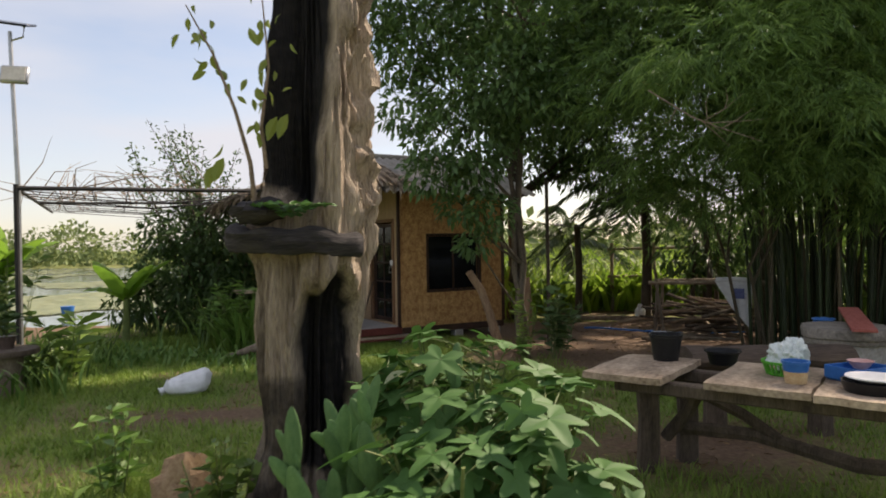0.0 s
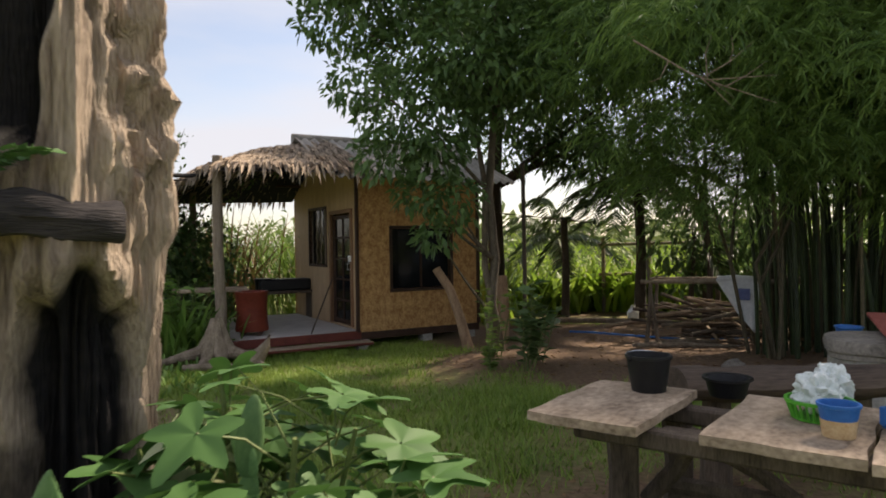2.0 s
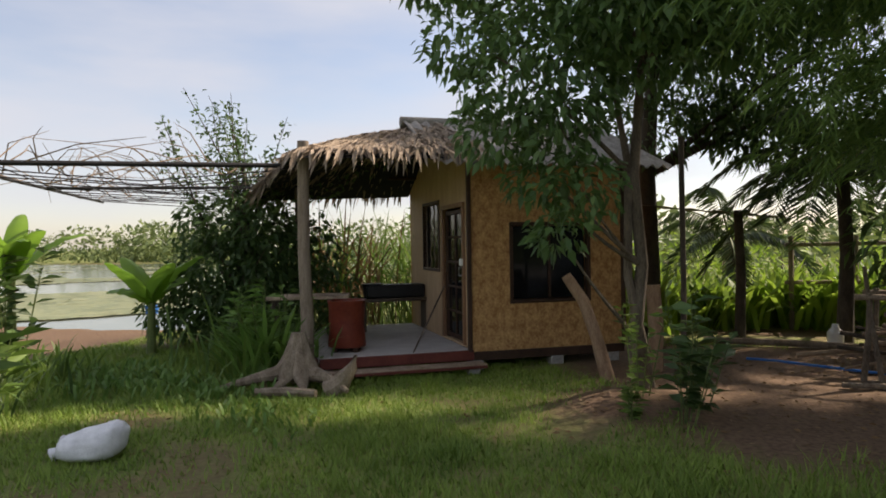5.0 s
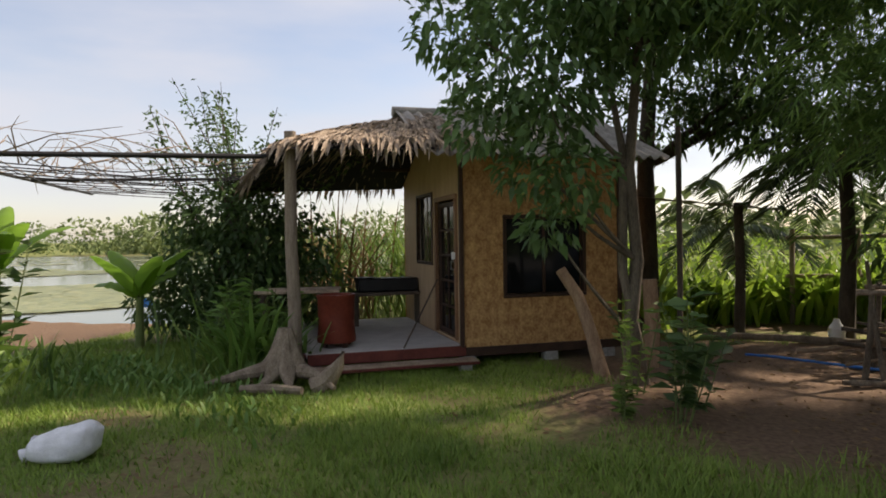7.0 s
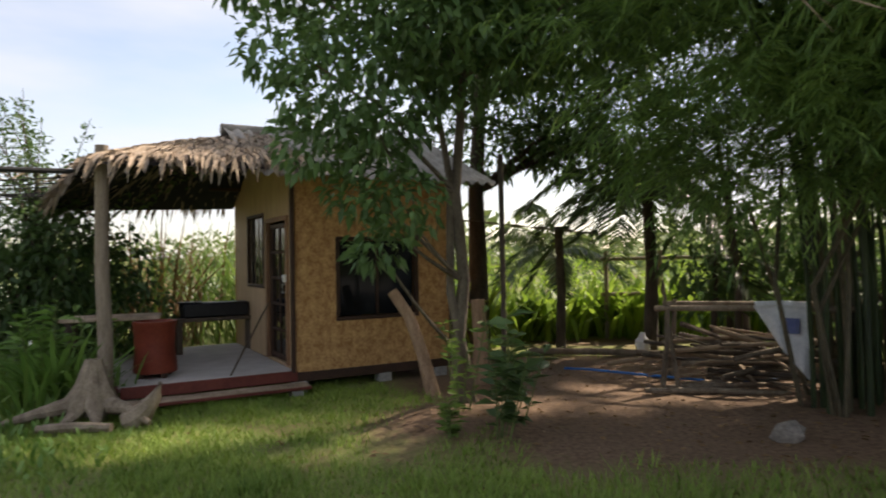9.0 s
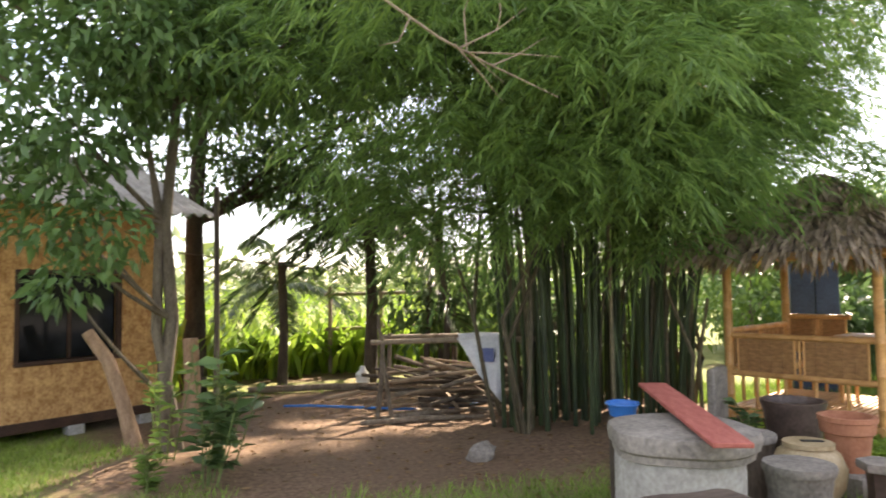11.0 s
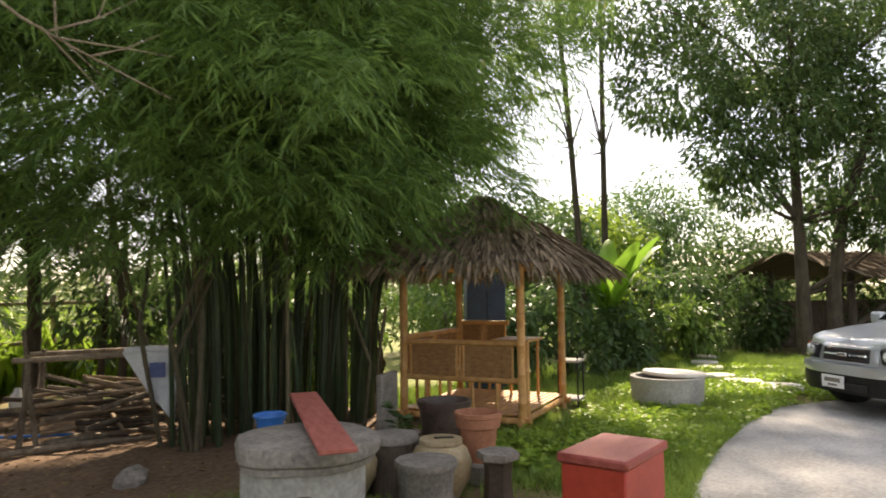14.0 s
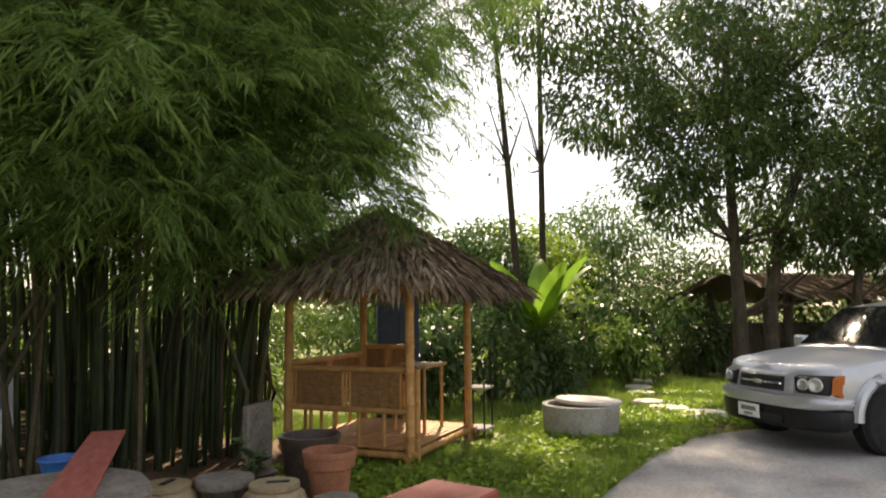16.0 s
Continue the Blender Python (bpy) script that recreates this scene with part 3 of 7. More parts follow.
def wall_with_hole(geo, length, z0, z1, holes, thick, axis):
    """One wall from 0 to length along axis, its outer face at 0, with holes (a0, a1, b0, b1) through it."""
    xs = sorted({0.0, length, *[h[0] for h in holes], *[h[1] for h in holes]})
    zs = sorted({z0, z1, *[h[2] for h in holes], *[h[3] for h in holes]})
    ids = {}

    def vert(i, j, k):
        if (i, j, k) not in ids:
            ids[(i, j, k)] = len(geo.v)
            geo.v.append((xs[i], k * thick, zs[j]) if axis == "x" else (k * thick, xs[i], zs[j]))
        return ids[(i, j, k)]

    def solid(i, j):
        if not (0 <= i < len(xs) - 1 and 0 <= j < len(zs) - 1):
            return False
        ca, cb = (xs[i] + xs[i + 1]) / 2, (zs[j] + zs[j + 1]) / 2
        return not any(h[0] < ca < h[1] and h[2] < cb < h[3] for h in holes)

    for i in range(len(xs) - 1):
        for j in range(len(zs) - 1):
            if not solid(i, j):
                continue
            for k in (0, 1):
                geo.f.append((vert(i, j, k), vert(i + 1, j, k), vert(i + 1, j + 1, k), vert(i, j + 1, k)))
            for (di, dj, p, q) in ((-1, 0, (i, j), (i, j + 1)), (1, 0, (i + 1, j), (i + 1, j + 1)), (0, -1, (i, j), (i + 1, j)), (0, 1, (i, j + 1), (i + 1, j + 1))):
                if not solid(i + di, j + dj):
                    geo.f.append((vert(*p, 0), vert(*q, 0), vert(*q, 1), vert(*p, 1)))


WT = 0.08
WIN = (0.57, 1.60, 0.84, 1.77)               # window in the front wall
DOOR = (0.24, 1.10, DECK + 0.03, 2.02)       # door in the porch wall
SIDEWIN = (1.36, 2.22, 1.2, 2.14)
g = Geo()
wall_with_hole(g, W_LEN, DECK - 0.03, 2.55, [WIN], WT, "x")
part("wall_front", g, M_OSB, hut, "orange-brown chipboard wall", False)
g = Geo()
wall_with_hole(g, D_LEN - WT, DECK, 2.55, [(DOOR[0] - WT, DOOR[1] - WT, DOOR[2], DOOR[3]), (SIDEWIN[0] - WT, SIDEWIN[1] - WT, SIDEWIN[2], SIDEWIN[3])], WT, "y")
o = part("wall_porch", g, M_PLY, hut, "pale plywood wall", False)
o.matrix_basis = pose(0, WT, 0)
g = Geo()
g.box((W_LEN - WT / 2, D_LEN / 2 + WT / 2, 1.4), (WT, D_LEN - WT, 2.3), bevel=0.001)
g.box((W_LEN / 2, D_LEN + WT / 2 + 0.001, 1.4), (W_LEN, WT, 2.3), bevel=0.001)
part("wall_back", g, M_OSB, hut, "", False)
for side in (0, 1):
    gg = Geo()
    x = 0.02 if side == 0 else W_LEN - 0.02
    gg.add([(x - 0.018, 0.0, 2.55), (x - 0.018, D_LEN, 2.55), (x - 0.018, D_LEN / 2, 3.2), (x + 0.018, 0.0, 2.55), (x + 0.018, D_LEN, 2.55), (x + 0.018, D_LEN / 2, 3.2)],
           [(0, 1, 2), (3, 5, 4), (0, 2, 5, 3), (1, 4, 5, 2), (0, 3, 4, 1)])
    part("gable", gg, M_PLY, hut, "", False)
# corner trims, base beams, floor
for x, y in ((-0.012, -0.012), (W_LEN + 0.012, -0.012)):
    part("corner_trim", Geo().box((x, y, 1.4), (0.05, 0.05, 2.36)), M_DARKTRIM, hut)
part("floor_beam", Geo().box((W_LEN / 2, 0.03, 0.165), (W_LEN + 0.04, 0.1, 0.11)), M_DARKTRIM, hut)
part("floor_beam", Geo().box((W_LEN / 2, D_LEN - 0.1, 0.165), (W_LEN + 0.04, 0.1, 0.11)), M_DARKTRIM, hut)
part("hut_floor", Geo().box((W_LEN / 2, D_LEN / 2, 0.205), (W_LEN - 0.02, D_LEN - 0.3, 0.03)), M_TABLEDARK, hut)
for x, y in ((0.06, 0.02), (W_LEN * 0.55, 0.06), (W_LEN - 0.15, 0.06), (0.1, D_LEN - 0.1), (W_LEN - 0.15, D_LEN - 0.1), (-P_LEN + 0.1, D_LEN - 0.1), (-P_LEN + 0.1, 0.2)):
    part("block", Geo().box((x, y, 0.05), (0.17, 0.17, 0.135), bevel=0.01), M_CONCRETE, hut, "grey concrete footing block")
# window: frame, sliding panes, bars
win = part("window", Geo().box(((WIN[0] + WIN[1]) / 2, 0.03, WIN[3] + 0.022), (WIN[1] - WIN[0] + 0.09, 0.09, 0.045)), M_DARKTRIM, hut, "dark framed window")
part("frame", Geo().box(((WIN[0] + WIN[1]) / 2, 0.03, WIN[2] - 0.022), (WIN[1] - WIN[0] + 0.09, 0.09, 0.045)), M_DARKTRIM, win)
for x in (WIN[0] - 0.022, WIN[1] + 0.022):
    part("frame", Geo().box((x, 0.03, (WIN[2] + WIN[3]) / 2), (0.045, 0.09, WIN[3] - WIN[2])), M_DARKTRIM, win)
part("mullion", Geo().box(((WIN[0] + WIN[1]) / 2, 0.045, (WIN[2] + WIN[3]) / 2), (0.035, 0.03, WIN[3] - WIN[2])), M_DARKTRIM, win)
for i in (0, 1):
    a = WIN[0] + i * (WIN[1] - WIN[0]) / 2
    part("pane", Geo().box((a + (WIN[1] - WIN[0]) / 4, 0.055 + 0.008 * i, (WIN[2] + WIN[3]) / 2), ((WIN[1] - WIN[0]) / 2 - 0.03, 0.005, WIN[3] - WIN[2] - 0.01), bevel=0.001), M_DARKGLASS, win, "", False)
# porch door with panes
door = part("door", Geo().box((0.02, (DOOR[0] + DOOR[1]) / 2, DOOR[3] + 0.03), (0.10, DOOR[1] - DOOR[0] + 0.14, 0.06)), M_FRAMEWOOD, hut, "brown framed glazed door, closed")
for y in (DOOR[0] - 0.035, DOOR[1] + 0.035):
    part("jamb", Geo().box((0.02, y, (DOOR[2] + DOOR[3]) / 2), (0.10, 0.07, DOOR[3] - DOOR[2])), M_FRAMEWOOD, door)
for y in (DOOR[0] + 0.05, DOOR[1] - 0.05):
    part("stile", Geo().box((0.035, y, (DOOR[2] + DOOR[3]) / 2), (0.04, 0.09, DOOR[3] - DOOR[2] - 0.01)), M_DARKTRIM, door)
for i in range(6):
    z = DOOR[2] + 0.05 + i * (DOOR[3] - DOOR[2] - 0.1) / 5
    part("rail", Geo().box((0.035, (DOOR[0] + DOOR[1]) / 2, z), (0.036, DOOR[1] - DOOR[0] - 0.17, 0.06 if i in (0, 5) else 0.03)), M_DARKTRIM, door)
part("muntin", Geo().box((0.035, (DOOR[0] + DOOR[1]) / 2, (DOOR[2] + DOOR[3]) / 2), (0.032, 0.025, DOOR[3] - DOOR[2] - 0.1)), M_DARKTRIM, door)
part("pane", Geo().box((0.04, (DOOR[0] + DOOR[1]) / 2, (DOOR[2] + DOOR[3]) / 2), (0.006, DOOR[1] - DOOR[0] - 0.1, DOOR[3] - DOOR[2] - 0.05), bevel=0.001), M_DARKGLASS, door, "", False)
part("lock", Geo().box((-0.045, DOOR[0] - 0.035, 1.32), (0.04, 0.05, 0.09)), M_WHITEPL, door, "white plastic lock plate")
part("handle", Geo().tube([(-0.0, DOOR[0] + 0.05, 1.15), (-0.05, DOOR[0] + 0.05, 1.15), (-0.05, DOOR[0] + 0.05, 1.25), (0, DOOR[0] + 0.05, 1.25)], 0.012), M_STEEL, door, "steel pull handle")
sw = part("side_window", Geo().box((0.025, (SIDEWIN[0] + SIDEWIN[1]) / 2, SIDEWIN[3] + 0.02), (0.08, SIDEWIN[1] - SIDEWIN[0] + 0.08, 0.04)), M_DARKTRIM, hut, "narrow dark window with wavy bars")
part("frame", Geo().box((0.025, (SIDEWIN[0] + SIDEWIN[1]) / 2, SIDEWIN[2] - 0.02), (0.08, SIDEWIN[1] - SIDEWIN[0] + 0.08, 0.04)), M_DARKTRIM, sw)
for y in (SIDEWIN[0] - 0.02, SIDEWIN[1] + 0.02):
    part("frame", Geo().box((0.025, y, (SIDEWIN[2] + SIDEWIN[3]) / 2), (0.08, 0.04, SIDEWIN[3] - SIDEWIN[2])), M_DARKTRIM, sw)
part("pane", Geo().box((0.05, (SIDEWIN[0] + SIDEWIN[1]) / 2, (SIDEWIN[2] + SIDEWIN[3]) / 2), (0.006, SIDEWIN[1] - SIDEWIN[0], SIDEWIN[3] - SIDEWIN[2]), bevel=0.001), M_DARKGLASS, sw, "", False)
for k in range(4):
    y0 = SIDEWIN[0] + (k + 0.5) * (SIDEWIN[1] - SIDEWIN[0]) / 4
    part("bar", Geo().tube([(0.02, y0 + 0.03 * math.sin(3.1 * i + k), SIDEWIN[2] + (SIDEWIN[3] - SIDEWIN[2]) * i / 8) for i in range(9)], 0.009, 6), M_POST, sw)
# porch deck, red beams, step
part("deck", Geo().box((-P_LEN / 2 - 0.001, D_LEN / 2, DECK - 0.025), (P_LEN, D_LEN - 0.02, 0.05)), M_DECK, hut, "pale cement porch floor")
part("deck_beam", Geo().box((-P_LEN / 2 + 0.02, -0.018, 0.185), (P_LEN + 0.02, 0.035, 0.125)), M_REDBEAM, hut, "dark red edge beam")
part("deck_beam", Geo().box((-P_LEN - 0.02, D_LEN / 2, 0.185), (0.035, D_LEN, 0.125)), M_REDBEAM, hut)
part("step", Geo().box((-P_LEN / 2 + 0.08, -0.19, 0.09), (P_LEN + 0.05, 0.27, 0.035)), M_REDBEAM, hut, "worn red-edged plank step")
part("step_top", Geo().box((-P_LEN / 2 + 0.08, -0.19, 0.113), (P_LEN + 0.04, 0.25, 0.012)), M_TABLE, hut)
for x in (-P_LEN + 0.2, -0.05):
    part("block", Geo().box((x, -0.19, 0.034), (0.14, 0.2, 0.075)), M_CONCRETE, hut)
# corrugated roof: ridge along the front
RIDGE_V, RIDGE_Z, EAVE_Z = 1.5, 3.30, 2.50
ROOF_A, ROOF_B = -0.48, W_LEN + 0.52


def roof_sheet(v0, z0, v1, z1, a0, a1, lift=0.0):
    def fn(u, w):
        a = a0 + (a1 - a0) * u
        zz = z0 + (z1 - z0) * w + 0.022 * math.cos(a * 2 * math.pi / 0.155) + lift
        return (a, v0 + (v1 - v0) * w, zz)
    top = Geo().grid(int((a1 - a0) / 0.155 * 8), 4, fn)
    n0 = len(top.v)
    top.v += [(x, y, z - 0.012) for x, y, z in top.v]
    top.f += [tuple(reversed([i + n0 for i in f])) for f in list(top.f)]
    return top


for k, (v0, z0, v1, z1) in enumerate(((RIDGE_V, RIDGE_Z, 0.55, 2.87), (0.62, 2.93, -0.38, EAVE_Z), (RIDGE_V, RIDGE_Z, D_LEN + 0.4, EAVE_Z))):
    part("roof_sheet", roof_sheet(v0, z0, v1, z1, ROOF_A, ROOF_B, 0.02 if k == 0 else 0.0), M_ROOF, hut, "weathered grey corrugated sheet", True, False)
part("ridge_cap", Geo().tube([(ROOF_A - 0.03, RIDGE_V, RIDGE_Z + 0.0), (ROOF_B + 0.03, RIDGE_V, RIDGE_Z + 0.0)], 0.075, 10), M_ROOF, hut)
for v in (0.1, 1.45, 2.7):
    part("purlin", Geo().box(((ROOF_A + ROOF_B) / 2, v, (2.62 if v != 1.45 else 3.18)), (ROOF_B - ROOF_A - 0.05, 0.06, 0.06)), M_DARKTRIM, hut)

# thatched porch roof: hip down to the front, side and back
TIP = Vector((-0.35, RIDGE_V, 3.26))
FL, BL = Vector((-2.15, -0.2, 2.60)), Vector((-2.6, 3.3, 2.34))
FR, BR = Vector((0.1, -0.36, 2.62)), Vector((0.0, 3.3, 2.42))
RIDGE0, RIDGE1 = Vector((-0.95, RIDGE_V - 0.05, 3.08)), Vector((0.0, RIDGE_V, 3.29))
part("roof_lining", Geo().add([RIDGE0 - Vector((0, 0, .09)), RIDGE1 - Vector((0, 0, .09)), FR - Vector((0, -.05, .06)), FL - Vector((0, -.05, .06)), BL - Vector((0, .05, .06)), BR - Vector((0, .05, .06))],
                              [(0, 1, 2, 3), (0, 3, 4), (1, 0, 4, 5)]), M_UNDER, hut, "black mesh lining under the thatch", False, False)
rng_t = np.random.default_rng(3)
for k, (A, B, Cc, Dd) in enumerate(((RIDGE0, RIDGE1, FR, FL), (RIDGE0, RIDGE0, FL, BL), (RIDGE1, RIDGE0, BL, BR))):
    P, D, L = [], [], []
    for row in range(9):
        w = 0.02 + row / 8.6
        nn = (240 if k == 0 else 170) if row < 8 else 85
        for i in range(nn):
            u = rng_t.random()
            top, bot = A.lerp(B, u), Dd.lerp(Cc, u)
            if k == 1:
                top, bot = A, Cc.lerp(Dd, u)
            ww = w + 0.05 * rng_t.random()
            p = top.lerp(bot, ww)
            d = (bot - top).normalized()
            drop = -1.6 if row == 8 else -0.12
            P.append(p + Vector((0, 0, 0.02 + 0.03 * rng_t.random())))
            D.append(d + Vector((rng_t.normal() * 0.22, rng_t.normal() * 0.22, drop * rng_t.random())))
            L.append(0.24 + 0.2 * rng_t.random() if row < 7 else 0.16 + 0.2 * rng_t.random())
    v, t = leaves(np.array(P), np.array(D), np.array(L), 0.045, 0.12, 0.5, rng_t)
    part("thatch", array_mesh("thatch", v, t, M_THATCH), M_THATCH, hut, "dry brown leaf thatch with ragged fringe")
# porch post with a cut top, and back post
g = Geo().tube([(0, 0, 0.02), (0.02, 0, 0.7), (-0.015, 0.01, 1.5), (0.0, 0, 2.76)], [0.085, 0.075, 0.07, 0.066], 10)
solo("porch_post", g, M_POST, -2.5, 10.32, 0, 0, "weathered grey timber post holding the porch roof", "post")
part("back_post", Geo().box((-1.85, D_LEN - 0.1, 1.3), (0.1, 0.1, 2.4)), M_POST, hut)
part("prop_stick", Geo().tube([(-0.72, 0.02, DECK + 0.01), (-0.03, 1.02, 0.98)], 0.012, 6), M_TABLEDARK, hut, "thin leaning stick")

# ---- things round the hut ----
drum = thing("drum", -2.26, 10.98, 0.25, 10, "dark red painted drum standing on the porch edge", "drum")
g = Geo().lathe([(0.23, 0.06), (0.235, 0.09), (0.215, 0.3), (0.225, 0.58), (0.235, 0.60), (0.235, 0.63), (0.20, 0.63), (0.19, 0.56), (0.0, 0.56)], 22)
part("body", g, M_REDDRUM, drum)
for k in range(4):
    a = 0.8 + k * math.pi / 2
    part("foot", Geo().box((0.17 * math.cos(a), 0.17 * math.sin(a), 0.032), (0.06, 0.06, 0.066)), M_DARKTRIM, drum)

# root stump of driftwood in front of the porch
stump = thing("root_stump", -2.42, 9.98, 0, 0, "bleached driftwood root stump on the lawn", "stump")
for a, ln, hgt in ((200, 0.85, 0.05), (160, 0.55, 0.06), (300, 0.5, 0.05), (335, 0.75, 0.10), (255, 0.45, 0.05), (80, 0.4, 0.05)):
    c, s = math.cos(radians(a)), math.sin(radians(a))
    part("root", Geo().tube([(0.05 * c, 0.05 * s, 0.60), (0.09 * c, 0.09 * s, 0.36), (0.20 * c, 0.20 * s, 0.17), (ln * 0.6 * c, ln * 0.6 * s, hgt + 0.05), (ln * c, ln * s, hgt * 0.5)], [0.035, 0.085, 0.10, 0.06, 0.025], 9), M_DRIFT, stump)
part("core", Geo().blob((0, 0, 0.24), (0.13, 0.12, 0.30), 18, 12, 0.35, 3), M_DRIFT, stump)
g = Geo().tube([(0, 0, 0.03), (0.12, 0.03, 0.1), (0.22, 0.1, 0.27), (0.25, 0.13, 0.4)], [0.13, 0.11, 0.06, 0.02], 9)
solo("driftwood", g, M_DRIFT, -1.98, 9.78, 0, -20, "pale curved driftwood piece on the grass", "driftwood")
g = Geo().tube([(-0.33, 0, 0.05), (0, 0.02, 0.055), (0.33, -0.02, 0.05)], [0.04, 0.05, 0.04], 8)
solo("driftwood", g, M_DRIFT, -2.35, 9.5, 0, 5, "short pale branch lying on the grass", "driftwood")

# table and pots behind the porch post
bt = thing("side_table", -3.1, 11.7, 0, 20, "grey plank table beside the porch, half hidden by plants", "table")
part("tabletop", Geo().box((0, 0, 0.86), (1.1, 0.55, 0.05), bevel=0.012), M_TABLE, bt)
for x in (-0.45, 0.45):
    for y in (-0.2, 0.2):
        part("leg", Geo().tube([(x, y, 0), (x, y, 0.84)], 0.035, 8), M_TABLEDARK, bt)
g = Geo().box((0, 0, 0.1), (0.9, 0.34, 0.2), bevel=0.02)
pl = thing("planter_box", -2.3, 13.05, 0.75, 29.5, "black planter box on a grey bench at the porch back", "planter")
part("box", g, M_BLACKPL, pl)
bn = thing("porch_bench", -2.3, 13.05, 0.25, 29.5, "low grey plank bench at the porch back", "bench")
part("seat", Geo().box((0, 0, 0.47), (1.25, 0.4, 0.05)), M_TABLEDARK, bn)
for x in (-0.5, 0.5):
    part("leg", Geo().box((x, 0, 0.22), (0.08, 0.34, 0.45)), M_TABLEDARK, bn)
solo("timber_post", Geo().tube([(0, 0, 0), (0, 0, 1.15)], 0.12, 12), M_POST, -1.9, 13.7, 0.0, 0, "thick cut timber post behind the porch", "post")
g = Geo().lathe([(0.0, 0.0), (0.13, 0.0), (0.16, 0.2), (0.17, 0.22), (0.15, 0.22), (0.0, 0.18)], 18)
solo("flower_pot", g, M_BLACKPL, -2.6, 12.9, 0.75 - 0.005, 0, "black flower pot on the porch bench", "pot")

# leaning cut log against the hut, second stub behind the tree
g = Geo().tube([(0.02, -0.05, -0.02), (-0.10, 0.02, 0.45), (-0.24, 0.06, 0.86), (-0.44, 0.12, 1.16)], [0.085, 0.07, 0.068, 0.06], 12)
solo("cut_log", g, M_LOGTAN, 0.86, 11.0, 0, 0, "peeled tan log leaning beside the hut wall", "log")
g = Geo().tube([(0, 0, -0.02), (0.03, 0.0, 0.5), (0.0, 0.02, 1.02)], [0.10, 0.09, 0.085], 12)
solo("cut_log", g, M_LOGTAN, 1.42, 11.6, 0, 0, "upright cut tan log behind the small tree", "log")

# white sack on the lawn
def sack_fn(u, v):
    """A squared pillow, slumped on the ground, with creases running to its corners."""
    a, ph = 2 * math.pi * u, math.pi * v
    d = [math.sin(ph) * math.cos(a), math.sin(ph) * math.sin(a), math.cos(ph)]
    q = [math.copysign(abs(k) ** 0.62, k) for k in d]
    crease = 0.012 * math.sin(16 * q[0] + 7 * q[1]) * (1 - abs(q[2])) + 0.05 * noise.fractal(Vector(q) * 1.7, 1.0, 2.0, 4)
    x, y, z = 0.23 * q[0] * (1 + crease), 0.18 * q[1] * (1 + crease), 0.125 * (q[2] + 1) * (1 + 1.2 * crease)
    z *= (0.78 + 0.9 * (x + 0.2)) * (1.0 - 0.25 * abs(q[1]) ** 3)
    return (x + 0.10 * z, y, max(0.0, z))


g = Geo().grid(64, 40, sack_fn)
sack = thing("sack", -2.87, 7.42, 0.0, 12, "full white woven sack lying on the lawn", "sack")
part("bag", g, M_SACK, sack)
part("tied_end", Geo().tube([(-0.17, 0, 0.10), (-0.24, -0.01, 0.05), (-0.29, -0.03, 0.03)], [0.09, 0.04, 0.055], 10), M_SACK, sack)

# ---- dead hollow trunk ----
TRUNK = (-0.70, 3.50)
FACE = radians(-80)


